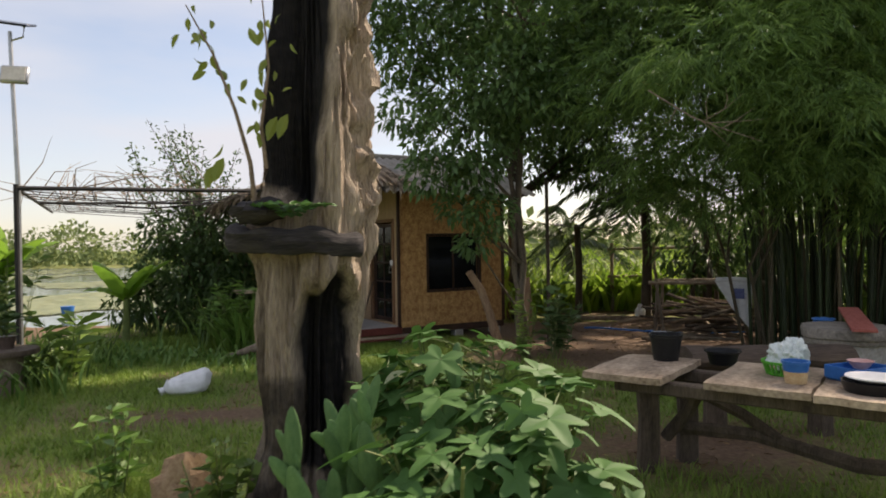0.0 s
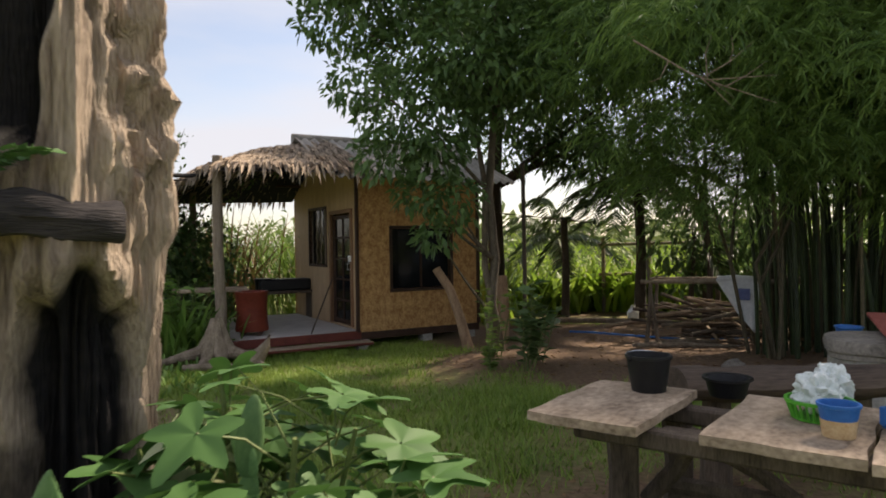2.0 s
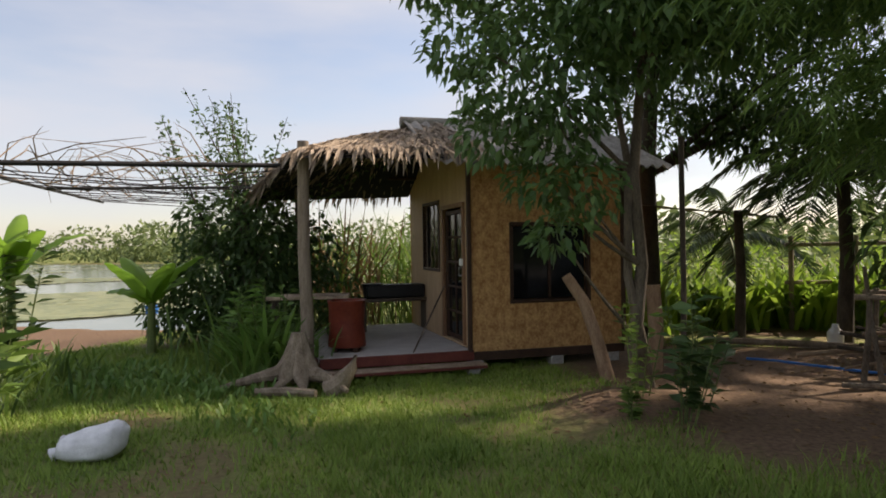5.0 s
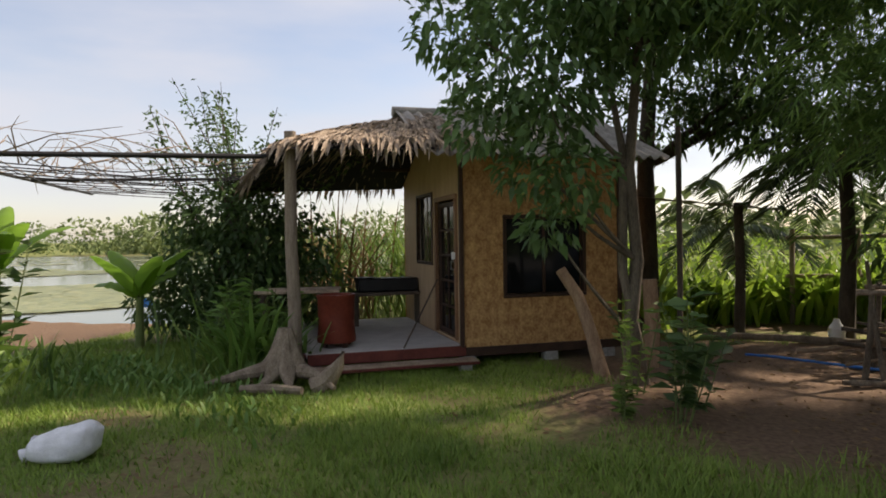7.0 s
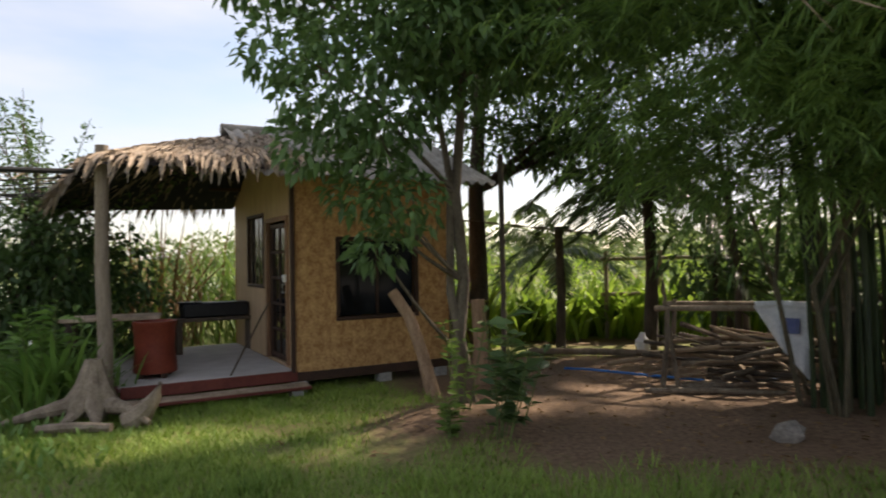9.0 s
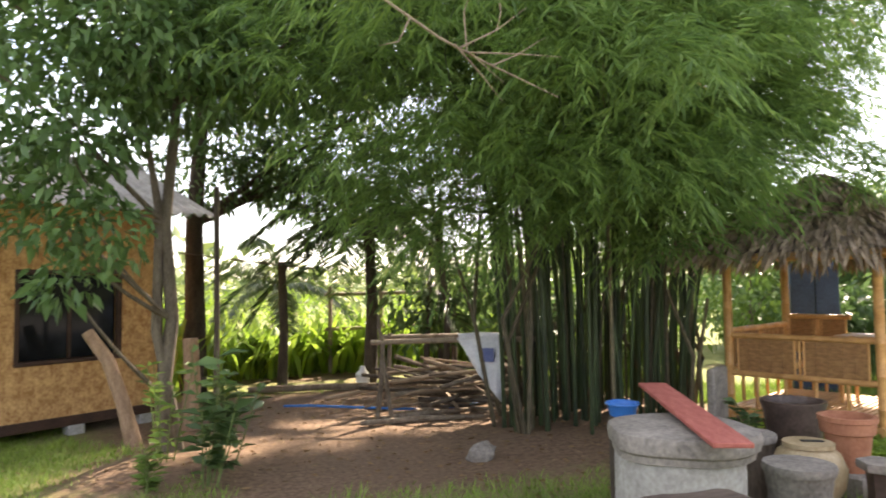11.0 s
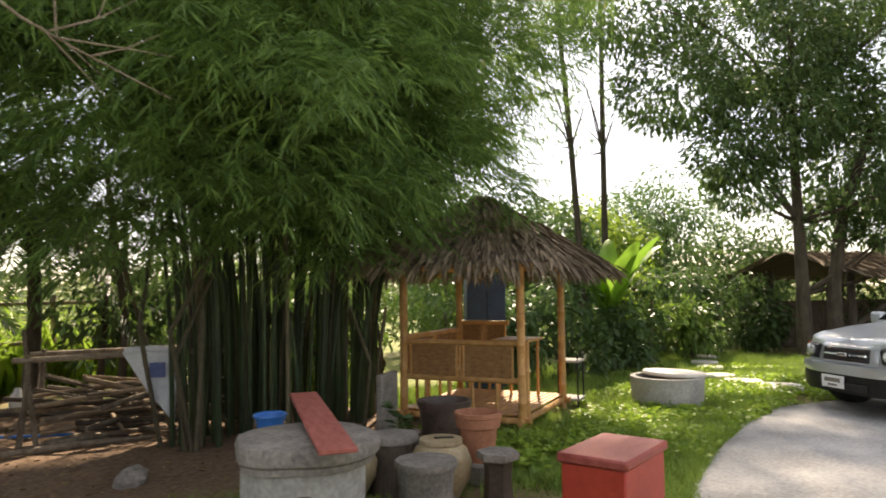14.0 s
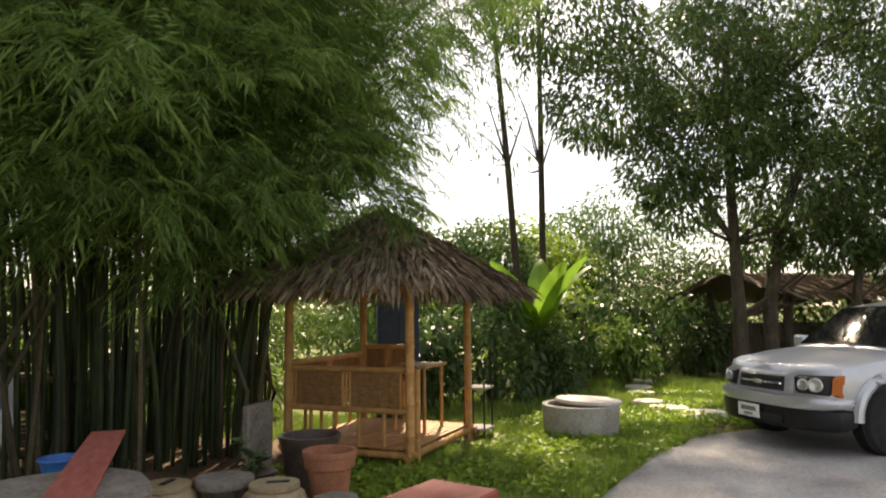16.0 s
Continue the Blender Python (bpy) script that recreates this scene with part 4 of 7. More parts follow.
def trunk_at(a, z):
    """Radius and how charred, by angle from the front and height."""
    d = Vector((math.cos(a) * 1.1, math.sin(a) * 1.1, z * 0.7))
    r = 0.272 + 0.055 * noise.noise(d * 1.6) + 0.03 * noise.noise(d * 4.3) + 0.02 * noise.noise(Vector((math.cos(a) * 8, math.sin(a) * 8, z * 1.3))) + 0.012 * noise.noise(Vector((math.cos(a) * 17, math.sin(a) * 17, z * 3.1)))
    r += 0.10 * math.exp(-max(0, z) / 0.25)
    r *= 1 - 0.07 * max(0, z - 1.6)
    ridge = math.exp(-((a - 1.25) ** 2) / 0.30)
    knob = noise.noise(Vector((1 + a * 1.5, 2, z * 4.5))) + 0.75 * noise.noise(Vector((a * 3, 6, z * 9))) + 0.4 * noise.noise(Vector((a * 5, 3, z * 19)))
    r += ridge * (0.01 + 0.085 * knob) * smooth(1.5, 1.8, z)
    groove = noise.noise(Vector((a * 5.5 + 0.5 * math.sin(z * 2), 11, z * 0.8)))
    fine = noise.noise(Vector((a * 15 + 0.8 * math.sin(z * 1.5), 4, z * 0.9)))
    r += 0.016 * fine
    r -= 0.045 * smooth(1.62, 1.5, z) * smooth(0.3, 0.7, z)
    r -= 0.03 * smooth(0.1, 0.5, abs(groove))
    # the burnt hollow above takes the whole flank, the one below is an arch
    wav = 0.10 * noise.noise(Vector((3, z * 4, 1)))
    burnt = smooth(1.76, 1.92, z + 0.10 * (a + 0.5)) * smooth(-2.5, -2.1, a)
    edge = 0.06 + 0.46 * (z - 1.9) + wav
    up = burnt * smooth(edge + 0.09, edge - 0.09, a)
    r -= 0.085 * smooth(1.70, 1.95, z) * smooth(-0.5, -1.1, a) * smooth(-2.7, -2.2, a)
    arch = 1.44 - 0.25 * ((a - 0.48) / 0.88) ** 2
    low = smooth(arch + 0.05, arch - 0.04, z + 0.04 * math.sin(9 * a)) * smooth(0.40, 0.58, z) * smooth(0.98, 0.82, abs(a - 0.50) + 0.10 * noise.noise(Vector((5, z * 5, 2))))
    r -= 0.15 * up * smooth(-1.25, -0.85, a) + 0.115 * low
    char = max(up, low, 0.60 * smooth(1.02, 0.92, z) * smooth(-0.15, -0.4, a) * smooth(-2.2, -1.6, a), 0.52 * smooth(0.85, 0.6, z), 0.5 * smooth(1.5, 1.2, z) * smooth(-0.95, -1.15, a) * smooth(-1.9, -1.4, a))
    lip = math.exp(-((z - 1.46) ** 2) / 0.009) * smooth(0.80, 0.4, abs(a - 0.40))
    r += (0.075 + 0.05 * noise.noise(Vector((a * 3, 8, z * 6)))) * lip
    return r, char


g = Geo()
NS, NZ = 168, 150
chars = []
for i in range(NZ + 1):
    z = -0.05 + 4.3 * (i / NZ)
    for k in range(NS):
        a = -math.pi + 2 * math.pi * k / NS
        r, ch = trunk_at(a, z)
        chars.append(ch)
        lean = 0.03 * z
        g.v.append((lean * 0.3 + r * math.cos(a + FACE), r * math.sin(a + FACE), z))
for i in range(NZ):
    for k in range(NS):
        j = (k + 1) % NS
        g.f.append((i * NS + k, i * NS + j, (i + 1) * NS + j, (i + 1) * NS + k))
g.f.append(tuple(NZ * NS + k for k in range(NS)))
snag = thing("dead_tree", *TRUNK, 0, 0, "tall dead hollow tree trunk, partly charred black", "tree trunk")
snag.scale = (1.14, 1.14, 1.0)
tm = g.mesh("trunk", True, False)
ca_ = tm.attributes.new("char", 'FLOAT', 'POINT')
ca_.data.foreach_set("value", chars)
part("trunk", tm, M_DEADWOOD, snag)
# charred ledge round the front at chest height
led = Geo()
NA = 30


def ledge_fn(u, v):
    a = -1.55 + 2.35 * u
    ph = 2 * math.pi * v
    r = 0.27 + 0.075 * (1 + math.cos(ph)) * (0.75 + 0.4 * noise.noise(Vector((u * 6, v * 3, 2)))) * (1 - 0.5 * u)
    z = 1.66 + 0.07 * math.sin(ph) * (0.9 + 0.5 * noise.noise(Vector((u * 5, 7, v * 4)))) - 0.05 * u
    return (r * math.cos(a + FACE), r * math.sin(a + FACE), z)


led.grid(NA, 12, ledge_fn)
part("ledge", led, M_CHAR, snag, "charred black wooden ledge")
part("burl", Geo().blob((-0.16, -0.24, 1.78), (0.12, 0.10, 0.06), 16, 10, 0.4, 3), M_CHAR, snag)
# fern and sapling growing from the ledge
fern = thing("fern", TRUNK[0] - 0.02, TRUNK[1] - 0.36, 1.74, 0, "small green fern growing on the charred ledge", "fern")
rng_f = np.random.default_rng(5)
for k in range(9):
    a, ln = k * 0.75, 0.13 + 0.08 * rng_f.random()
    P, D = [], []
    for i in range(9):
        t = (i + 1) / 9
        p = np.array([math.cos(a) * ln * t, math.sin(a) * ln * t, 0.16 * t - 0.1 * t * t])
        for s in (-1, 1):
            P.append(p)
            D.append([math.cos(a + s * 1.1), math.sin(a + s * 1.1), 0.1])
    v, t = leaves(np.array(P), np.array(D), 0.055, 0.028, 0.1, 0.5, rng_f)
    part("frond", array_mesh("frond", v, t, M_CHAYA), M_CHAYA, fern)
sap = thing("sapling", TRUNK[0] - 0.19, TRUNK[1] - 0.32, 1.76, 0, "thin sapling with yellowing leaves rooted on the dead trunk", "sapling")
stems = [[(0, 0, 0), (-0.02, -0.01, 0.25), (-0.09, 0.0, 0.5), (-0.2, 0.02, 0.78), (-0.33, 0.03, 1.02)],
         [(0.0, 0, 0.02), (0.06, -0.03, 0.22), (0.04, -0.03, 0.42), (0.08, -0.03, 0.7), (0.05, -0.02, 1.05)]]
for st in stems:
    part("stem", Geo().tube(st, [0.014, 0.011, 0.009, 0.006, 0.003], 7), M_TWIG, sap)
M_YELLOW = leaf_mat("yellowing_leaf", (0.16, 0.24, 0.04), (0.36, 0.38, 0.09), 0.5, 0.4, (0.6, 0.4, 0.06))
oval = Geo()
oval.add([(0, 0, 0), (0.022, 0.03, 0.006), (0.028, 0.062, 0.004), (0.018, 0.095, -0.01), (0, 0.125, -0.03), (-0.018, 0.095, -0.01), (-0.028, 0.062, 0.004), (-0.022, 0.03, 0.006), (0, 0.062, -0.004)],
         [(0, 1, 8), (1, 2, 8), (2, 3, 8), (3, 4, 8), (4, 5, 8), (5, 6, 8), (6, 7, 8), (7, 0, 8)])
oval_me = oval.mesh("leaf", True, False)
oval_me.materials.append(M_YELLOW)
for k in range(44):
    st = stems[k % 2]
    t = 0.45 + 0.55 * rng_f.random()
    i = min(3, int(t * 4))
    p = Vector(st[i]).lerp(Vector(st[i + 1]), t * 4 - i) + Vector(rng_f.normal(size=3)) * 0.06
    o = part("leaf", oval_me, M_YELLOW, sap)
    sc = 0.42 + 0.35 * rng_f.random()
    o.matrix_basis = pose(*p, -75 + 28 * rng_f.normal(), 30 * rng_f.normal(), 360 * rng_f.random()) @ Matrix.Scale(sc, 4)
for q in ((-0.13, -0.06, 0.27), (0.12, -0.05, 0.46), (0.17, -0.05, 0.47), (-0.18, -0.03, 0.24)):
    o = part("leaf", oval_me, M_YELLOW, sap)
    o.matrix_basis = pose(*q, -70, 20, 40)

# ---- broad-leaved shrub and cactus in front of the trunk ----
star = Geo()
TIPS = ((-2.3, 0.36), (-1.2, 0.52), (0.0, 0.66), (1.2, 0.52), (2.3, 0.36))


def lobe(a):
    """Outline of the five-lobed leaf."""
    r = 0.52 + sum(h * math.exp(-((a - c) / 0.30) ** 2) for c, h in TIPS)
    return r * (1 - 0.85 * smooth(2.65, 3.1, abs(a))) + 0.015 * math.sin(a * 31)


def leaf_fn(u, v):
    a = -math.pi + 2 * math.pi * u
    r = lobe(a) * v
    off = min(abs(a - c) for c, _ in TIPS)
    return (math.sin(a) * r, math.cos(a) * r, 0.12 * r - 0.16 * r * r + 0.16 * r * min(off, 0.5) - 0.02)


star.grid(48, 4, leaf_fn)
star_me = star.mesh("leaf", True, False)
star_me.materials.append(M_CHAYA)
star_new = star_me.copy()
star_new.materials.clear()
star_new.materials.append(M_CHAYA_NEW)


def chaya(x, y, h, count, spread, seed, label):
    rng = np.random.default_rng(seed)
    t = thing("shrub", x, y, 0, 0, label, "shrub", "broad-leaved shrubs by the dead trunk")
    tops = []
    for k in range(5):
        a = 6.28 * k / 5 + rng.normal() * 0.3
        e = (math.cos(a) * spread * 0.55, math.sin(a) * spread * 0.55, h * (0.75 + 0.25 * rng.random()))
        tops.append(e)
        part("stem", Geo().tube([(0.03 * math.cos(a), 0.03 * math.sin(a), 0), (e[0] * 0.5, e[1] * 0.5, e[2] * 0.55), e], [0.016, 0.012, 0.007], 6), M_STEM, t)
    for k in range(count):
        e = tops[k % 5]
        z = h * (0.30 + 0.72 * rng.random() ** 0.8)
        a = 6.28 * rng.random()
        rr = spread * (0.35 + 0.75 * rng.random()) * (1.15 - 0.45 * z / h)
        p = Vector((e[0] * 0.3 + rr * math.cos(a), e[1] * 0.3 + rr * math.sin(a), z))
        q = Vector((e[0] * z / h * 0.8, e[1] * z / h * 0.8, max(0.05, z - 0.14)))
        o = part("leaf", star_me, M_CHAYA, t)
        s = 0.085 + 0.065 * rng.random()
        o.matrix_basis = pose(*p, -20 + 18 * rng.normal(), 16 * rng.normal(), math.degrees(a) - 90) @ Matrix.Scale(s, 4)
        part("petiole", Geo().tube([q, q.lerp(p, 0.5) + Vector((0, 0, 0.03)), p], [0.004, 0.0035, 0.003], 4, False), M_STEM, t, "", True, False)
    return t


chaya(0.05, 3.15, 1.18, 74, 0.44, 11, "broad-leaved green shrub with star-shaped leaves")
chaya(0.34, 2.75, 1.0, 84, 0.42, 12, "broad-leaved green shrub with star-shaped leaves")
chaya(0.02, 2.45, 0.86, 70, 0.42, 13, "broad-leaved green shrub beside the cactus")
chaya(-0.16, 3.3, 1.05, 48, 0.36, 14, "broad-leaved green shrub with pale new shoots")
nl = thing("new_shoot", -0.16, 3.2, 0.72, 0, "pale cream new leaves on a young shoot", "shoot")
part("stem", Geo().tube([(0, 0, -0.7), (0, 0, 0.28)], 0.008, 6), M_STEM, nl)
for k in range(9):
    o = part("leaf", oval_me.copy(), M_CHAYA_NEW, nl)
    o.data.materials.clear()
    o.data.materials.append(M_CHAYA_NEW)
    o.matrix_basis = pose(0.03 * math.cos(k * 2.3), 0.03 * math.sin(k * 2.3), 0.3 - 0.025 * k, 5 - 6 * k, 0, k * 137) @ Matrix.Scale(1.25, 4)

cactus = thing("cactus", -0.36, 2.80, 0, 0, "tall paddle cactus with many upright green pads", "cactus")
pad = Geo()


def pad_fn(u, v):
    a, ph = 2 * math.pi * u, math.pi * v
    w = math.sin(ph) * (0.85 + 0.15 * math.cos(ph))
    return (0.5 * w * math.cos(a), 0.13 * w * math.sin(a), 0.5 - 0.5 * math.cos(ph))


pad.grid(16, 10, pad_fn)
for k in range(26):
    a, b = k * 2.4, 0.12 + 0.8 * ((k * 0.37) % 1)
    q = Vector(pad_fn(((k * 0.618) % 1), b))
    nrm = Vector((q.x * 0.2, q.y * 3, 0)).normalized()
    pad.add([q, q + nrm * 0.05 + Vector((0.01, 0, 0.02)), q + nrm * 0.05 + Vector((-0.012, 0, -0.01))], [(0, 1, 2)])
pad_me = pad.mesh("pad", True, False)
pad_me.materials.append(M_CACTUS)
rng_c = np.random.default_rng(21)
for k in range(9):
    bx, by = -0.30 + 0.072 * k, rng_c.normal() * 0.12
    z, x, y = 0.0, bx, by
    lean = rng_c.normal() * 10
    levels = 3 if k < 6 else 4
    for j in range(levels):
        hgt = (0.37, 0.32, 0.27, 0.2)[j] * (0.9 + 0.25 * rng_c.random())
        wd = hgt * (0.30 + 0.1 * rng_c.random())
        lean2 = lean + rng_c.normal() * 9
        o = part("pad", pad_me, M_CACTUS, cactus)
        o.matrix_basis = pose(x, y, z, rng_c.normal() * 6, lean2, rng_c.random() * 70 - 35) @ Matrix.Diagonal((wd, wd * 1.1, hgt, 1))
        if j > 0:
            o2 = part("pad", pad_me, M_CACTUS, cactus)
            o2.matrix_basis = pose(x + 0.02, y, z, rng_c.normal() * 10, lean2 + 32 * rng_c.choice([-1, 1]), rng_c.random() * 90 - 45) @ Matrix.Diagonal((wd * 0.85, wd, hgt * 0.75, 1))
        x += math.sin(radians(lean2)) * hgt * 0.93
        z += math.cos(radians(lean2)) * hgt * 0.93


def weed(name, x, y, h, n, seed, label, material, ln=0.16, wd=0.04, z=0.0, cat="plant", spread=0.5, group=""):
    """A leafy tuft: many blades from a few stems."""
    rng = np.random.default_rng(seed)
    t = thing(name, x, y, z, 0, label, cat, group)
    P, D = [], []
    k = max(3, n // 14)
    for i in range(k):
        a = rng.random() * 6.28
        rr = spread * h * rng.random() * 0.8
        e = Vector((rr * math.cos(a), rr * math.sin(a), h * (0.6 + 0.4 * rng.random())))
        b = Vector((e.x * 0.35, e.y * 0.35, 0))
        part("stem", Geo().tube([b, b.lerp(e, 0.5), e], [0.008, 0.006, 0.003], 5, False), M_STEM, t, "", True, False)
        for j in range(n // k):
            w = 0.15 + 0.85 * rng.random()
            P.append(b.lerp(e, w))
            aa = rng.random() * 6.28
            D.append((math.cos(aa), math.sin(aa), 0.35 + 0.5 * rng.random()))
    L = ln * (0.6 + 0.7 * rng.random(len(P)))
    v, tr = leaves(np.array(P), np.array(D), L, wd * L / ln, 0.35, 0.45, rng)
    part("foliage", array_mesh("foliage", v, tr, material), material, t)
    return t


def blades(name, x, y, h, n, seed, label, material, wd=0.03, spread=0.25, cat="plant", z=0.0, kind=""):
    """A tuft of long arching strap leaves, three segments each."""
    rng = np.random.default_rng(seed)
    a = rng.random(n) * 6.283
    ln = h * (0.6 + 0.5 * rng.random(n))
    out = 0.25 + 0.6 * rng.random(n)
    bx, by = rng.normal(size=n) * spread, rng.normal(size=n) * spread
    V = np.zeros((n, 7, 3))
    ts = (0.0, 0.4, 0.75, 1.0)
    dx, dy = np.cos(a), np.sin(a)
    for i, tt in enumerate(ts):
        r = out * ln * tt ** 1.5
        zz = ln * (tt - 0.55 * out * tt ** 2.4)
        cx, cy = bx + dx * r, by + dy * r
        w = wd * (0.6, 1.0, 0.75, 0.0)[i] / 2
        if i < 3:
            V[:, 2 * i] = np.stack([cx - dy * w, cy + dx * w, zz], 1)
            V[:, 2 * i + 1] = np.stack([cx + dy * w, cy - dx * w, zz], 1)
        else:
            V[:, 6] = np.stack([cx, cy, zz], 1)
    b = np.arange(n)[:, None] * 7
    T = np.concatenate([b + [0, 1, 3], b + [0, 3, 2], b + [2, 3, 5], b + [2, 5, 4], b + [4, 5, 6]], 1).reshape(-1, 3)
    ob = new(name, array_mesh(name, V.reshape(-1, 3), T, material))
    ob.matrix_basis = pose(x, y, z)
    return tagged(ob, label, cat, "", kind)


weed("weed", -1.35, 2.85, 0.62, 60, 31, "leafy green weed beside the lawn", M_MIDLEAF, 0.17, 0.05)
weed("weed", -1.75, 3.1, 0.5, 40, 32, "leafy green weed beside the lawn", M_MIDLEAF, 0.16, 0.05)
weed("creeper", -0.95, 2.85, 0.55, 120, 33, "dark green creeper round the foot of the trunk", M_DARKLEAF, 0.10, 0.06, spread=0.8)
weed("creeper", -0.55, 2.5, 0.45, 120, 34, "low green creeper under the cactus", M_MIDLEAF, 0.08, 0.04, spread=1.0)
solo("rock", Geo().blob((0, 0, 0.2), (0.22, 0.17, 0.3), 16, 12, 0.45, 2.2), M_ROCK, -0.98, 2.62, 0, 0, "rough ochre rock among the plants", "rock")

solo("rock", Geo().blob((0, 0, 0.14), (0.20, 0.16, 0.26), 18, 12, 0.45, 2.2), M_ROCK, -1.50, 3.85, 0, 40, "rough ochre rock beside the dead trunk", "rock")
weed("weed", -2.1, 4.2, 0.6, 90, 35, "leafy green weed on the lawn", M_LEAFY, 0.17, 0.05)
weed("creeper", -1.2, 3.55, 0.6, 130, 36, "green creeper with rounded leaves at the trunk's foot", M_MIDLEAF, 0.11, 0.065, spread=0.7)
weed("dark_plant", -4.55, 8.0, 0.95, 110, 37, "large-leaved plant beside the stump table", M_MIDLEAF, 0.34, 0.09, spread=0.6)

# ---- plank table with the dishes ----
TBL = (0.91, 4.42)
TA = math.degrees(math.atan2(-0.6, 0.8))
table = thing("plank_table", TBL[0], TBL[1], 0, TA, "rough weathered slab table on thick dark timber legs", "table")


def slab(a0, a1, b0, b1, th=0.055, seed=0, skew=0.0):
    def fn(u, w):
        e = 0.02 * noise.noise(Vector((u * 3 + seed, w * 4, seed)))
        a = a0 + (a1 - a0) * u + (0.025 * noise.noise(Vector((w * 3.3, seed * 3.1, u))) if u in (0.0, 1.0) else 0)
        b = b0 + (b1 - b0) * w + (0.03 * noise.noise(Vector((u * 3.1, seed * 1.7, w))) if w in (0.0, 1.0) else 0) + skew * u
        return (a, b, 0.75 + e * 0.15)
    g = Geo().grid(10, 14, fn)
    n0 = len(g.v)
    g.v += [(x, y, z - th) for x, y, z in g.v]
    g.f += [tuple(i + n0 for i in f) for f in list(g.f)]
    idx = lambda i, j: i * 15 + j
    for i in range(10):
        for j in (0, 14):
            g.f.append((idx(i, j), idx(i + 1, j), idx(i + 1, j) + n0, idx(i, j) + n0))
    for j in range(14):
        for i in (0, 10):
            g.f.append((idx(i, j), idx(i, j + 1), idx(i, j + 1) + n0, idx(i, j) + n0))
    return g


def slab_log():
    """A split log: flat above, round and ragged below."""
    def fn(u, v):
        ph = 2 * math.pi * v
        w = 0.20 + 0.03 * noise.noise(Vector((u * 4, v * 3, 1)))
        z = 0.64 + 0.11 * math.sin(ph) * (1.0 if math.sin(ph) < 0 else 0.9) + 0.025 * noise.noise(Vector((u * 6, v * 5, 4)))
        return (-0.66 + 1.32 * u, 0.15 + w * math.cos(ph), min(z, 0.735))
    g = Geo().grid(24, 18, fn)
    for i in (0, 24):
        g.f.append(tuple(i * 19 + j for j in range(18)))
    return g


for k, (a0, a1, b0, b1, sk) in enumerate(((0.0, 0.52, 0.0, 0.84, 0.02), (0.77, 1.33, 0.06, 0.92, 0.0), (1.35, 1.93, 0.02, 0.9, 0.0), (1.95, 2.55, 0.05, 0.92, 0.0))):
    part("slab", slab(a0, a1, b0, b1, 0.042, k + 1, sk), M_TABLE, table, "weathered grey-brown slab with live edge")
part("rail", Geo().box((1.3, 0.22, 0.655), (2.3, 0.10, 0.085), bevel=0.012), M_TABLEDARK, table)
part("rail", Geo().box((1.3, 0.72, 0.655), (2.3, 0.10, 0.085), bevel=0.012), M_TABLEDARK, table)
for a, b in ((0.26, 0.50), (0.42, 0.86), (2.3, 0.2), (2.3, 0.8)):
    part("leg", Geo().tube([(a, b, -0.01), (a + 0.01, b, 0.35), (a, b - 0.01, 0.695)], [0.085, 0.075, 0.085], 7), M_TABLEDARK, table)
part("brace", Geo().tube([(0.34, 0.62, 0.22), (0.5, 0.62, 0.42), (0.62, 0.5, 0.62)], 0.045, 7), M_TABLEDARK, table)
part("stretcher", Geo().tube([(0.35, 0.75, 0.27), (0.9, 0.72, 0.30), (1.5, 0.66, 0.22), (2.3, 0.55, 0.30)], [0.05, 0.045, 0.05, 0.045], 8), M_TABLEDARK, table, "crooked branch stretcher")
part("stretcher", Geo().tube([(0.55, 0.72, 0.55), (0.85, 0.72, 0.42), (1.1, 0.70, 0.27)], [0.045, 0.04, 0.04], 8), M_TABLEDARK, table)
part("crossbar", Geo().box((0.64, 0.42, 0.62), (0.3, 0.09, 0.07)), M_TABLEDARK, table)


def on_table(a, b, z=0.752):
    c, s = math.cos(radians(TA)), math.sin(radians(TA))
    return (TBL[0] + a * c - b * s, TBL[1] + a * s + b * c, z)


bucket = thing("bucket", 1.60, 4.81, 0.75, 20, "black plastic bucket on the slab table", "bucket")
bucket.scale = (0.88, 0.88, 0.92)
part("body", Geo().lathe([(0.0, 0.0), (0.098, 0.0), (0.128, 0.185), (0.136, 0.187), (0.136, 0.205), (0.122, 0.205), (0.092, 0.012), (0.0, 0.012)], 30), M_BLACKPL, bucket)
part("handle", Geo().tube([(0.13 * math.cos(k * math.pi / 10), 0.135 * math.sin(k * math.pi / 10), 0.195 + 0.012 * math.sin(k * math.pi / 10)) for k in range(11)], 0.004, 6), M_STEEL, bucket)
for k, sgn in enumerate((-1, 1)):
    part("lug", Geo().box((0.135 * sgn, 0, 0.19), (0.02, 0.03, 0.03)), M_BLACKPL, bucket)

basin = thing("basin", 2.04, 4.88, 0.70, 0, "shallow black basin set in the gap of the table", "basin")
part("body", Geo().lathe([(0.0, 0.0), (0.09, 0.0), (0.112, 0.085), (0.128, 0.09), (0.128, 0.102), (0.108, 0.098), (0.085, 0.012), (0.0, 0.012)], 28), M_BLACKPL, basin)
bench = thing("slab_bench", 2.64, 5.33, 0, 0, "thick dark slab bench behind the table", "bench")
part("seat", slab_log(), M_PLANKOLD, bench)
for a in (-0.42, 0.45):
    part("leg", Geo().tube([(a, 0.16, -0.02), (a + 0.01, 0.16, 0.56)], [0.10, 0.085], 9), M_TABLEDARK, bench)

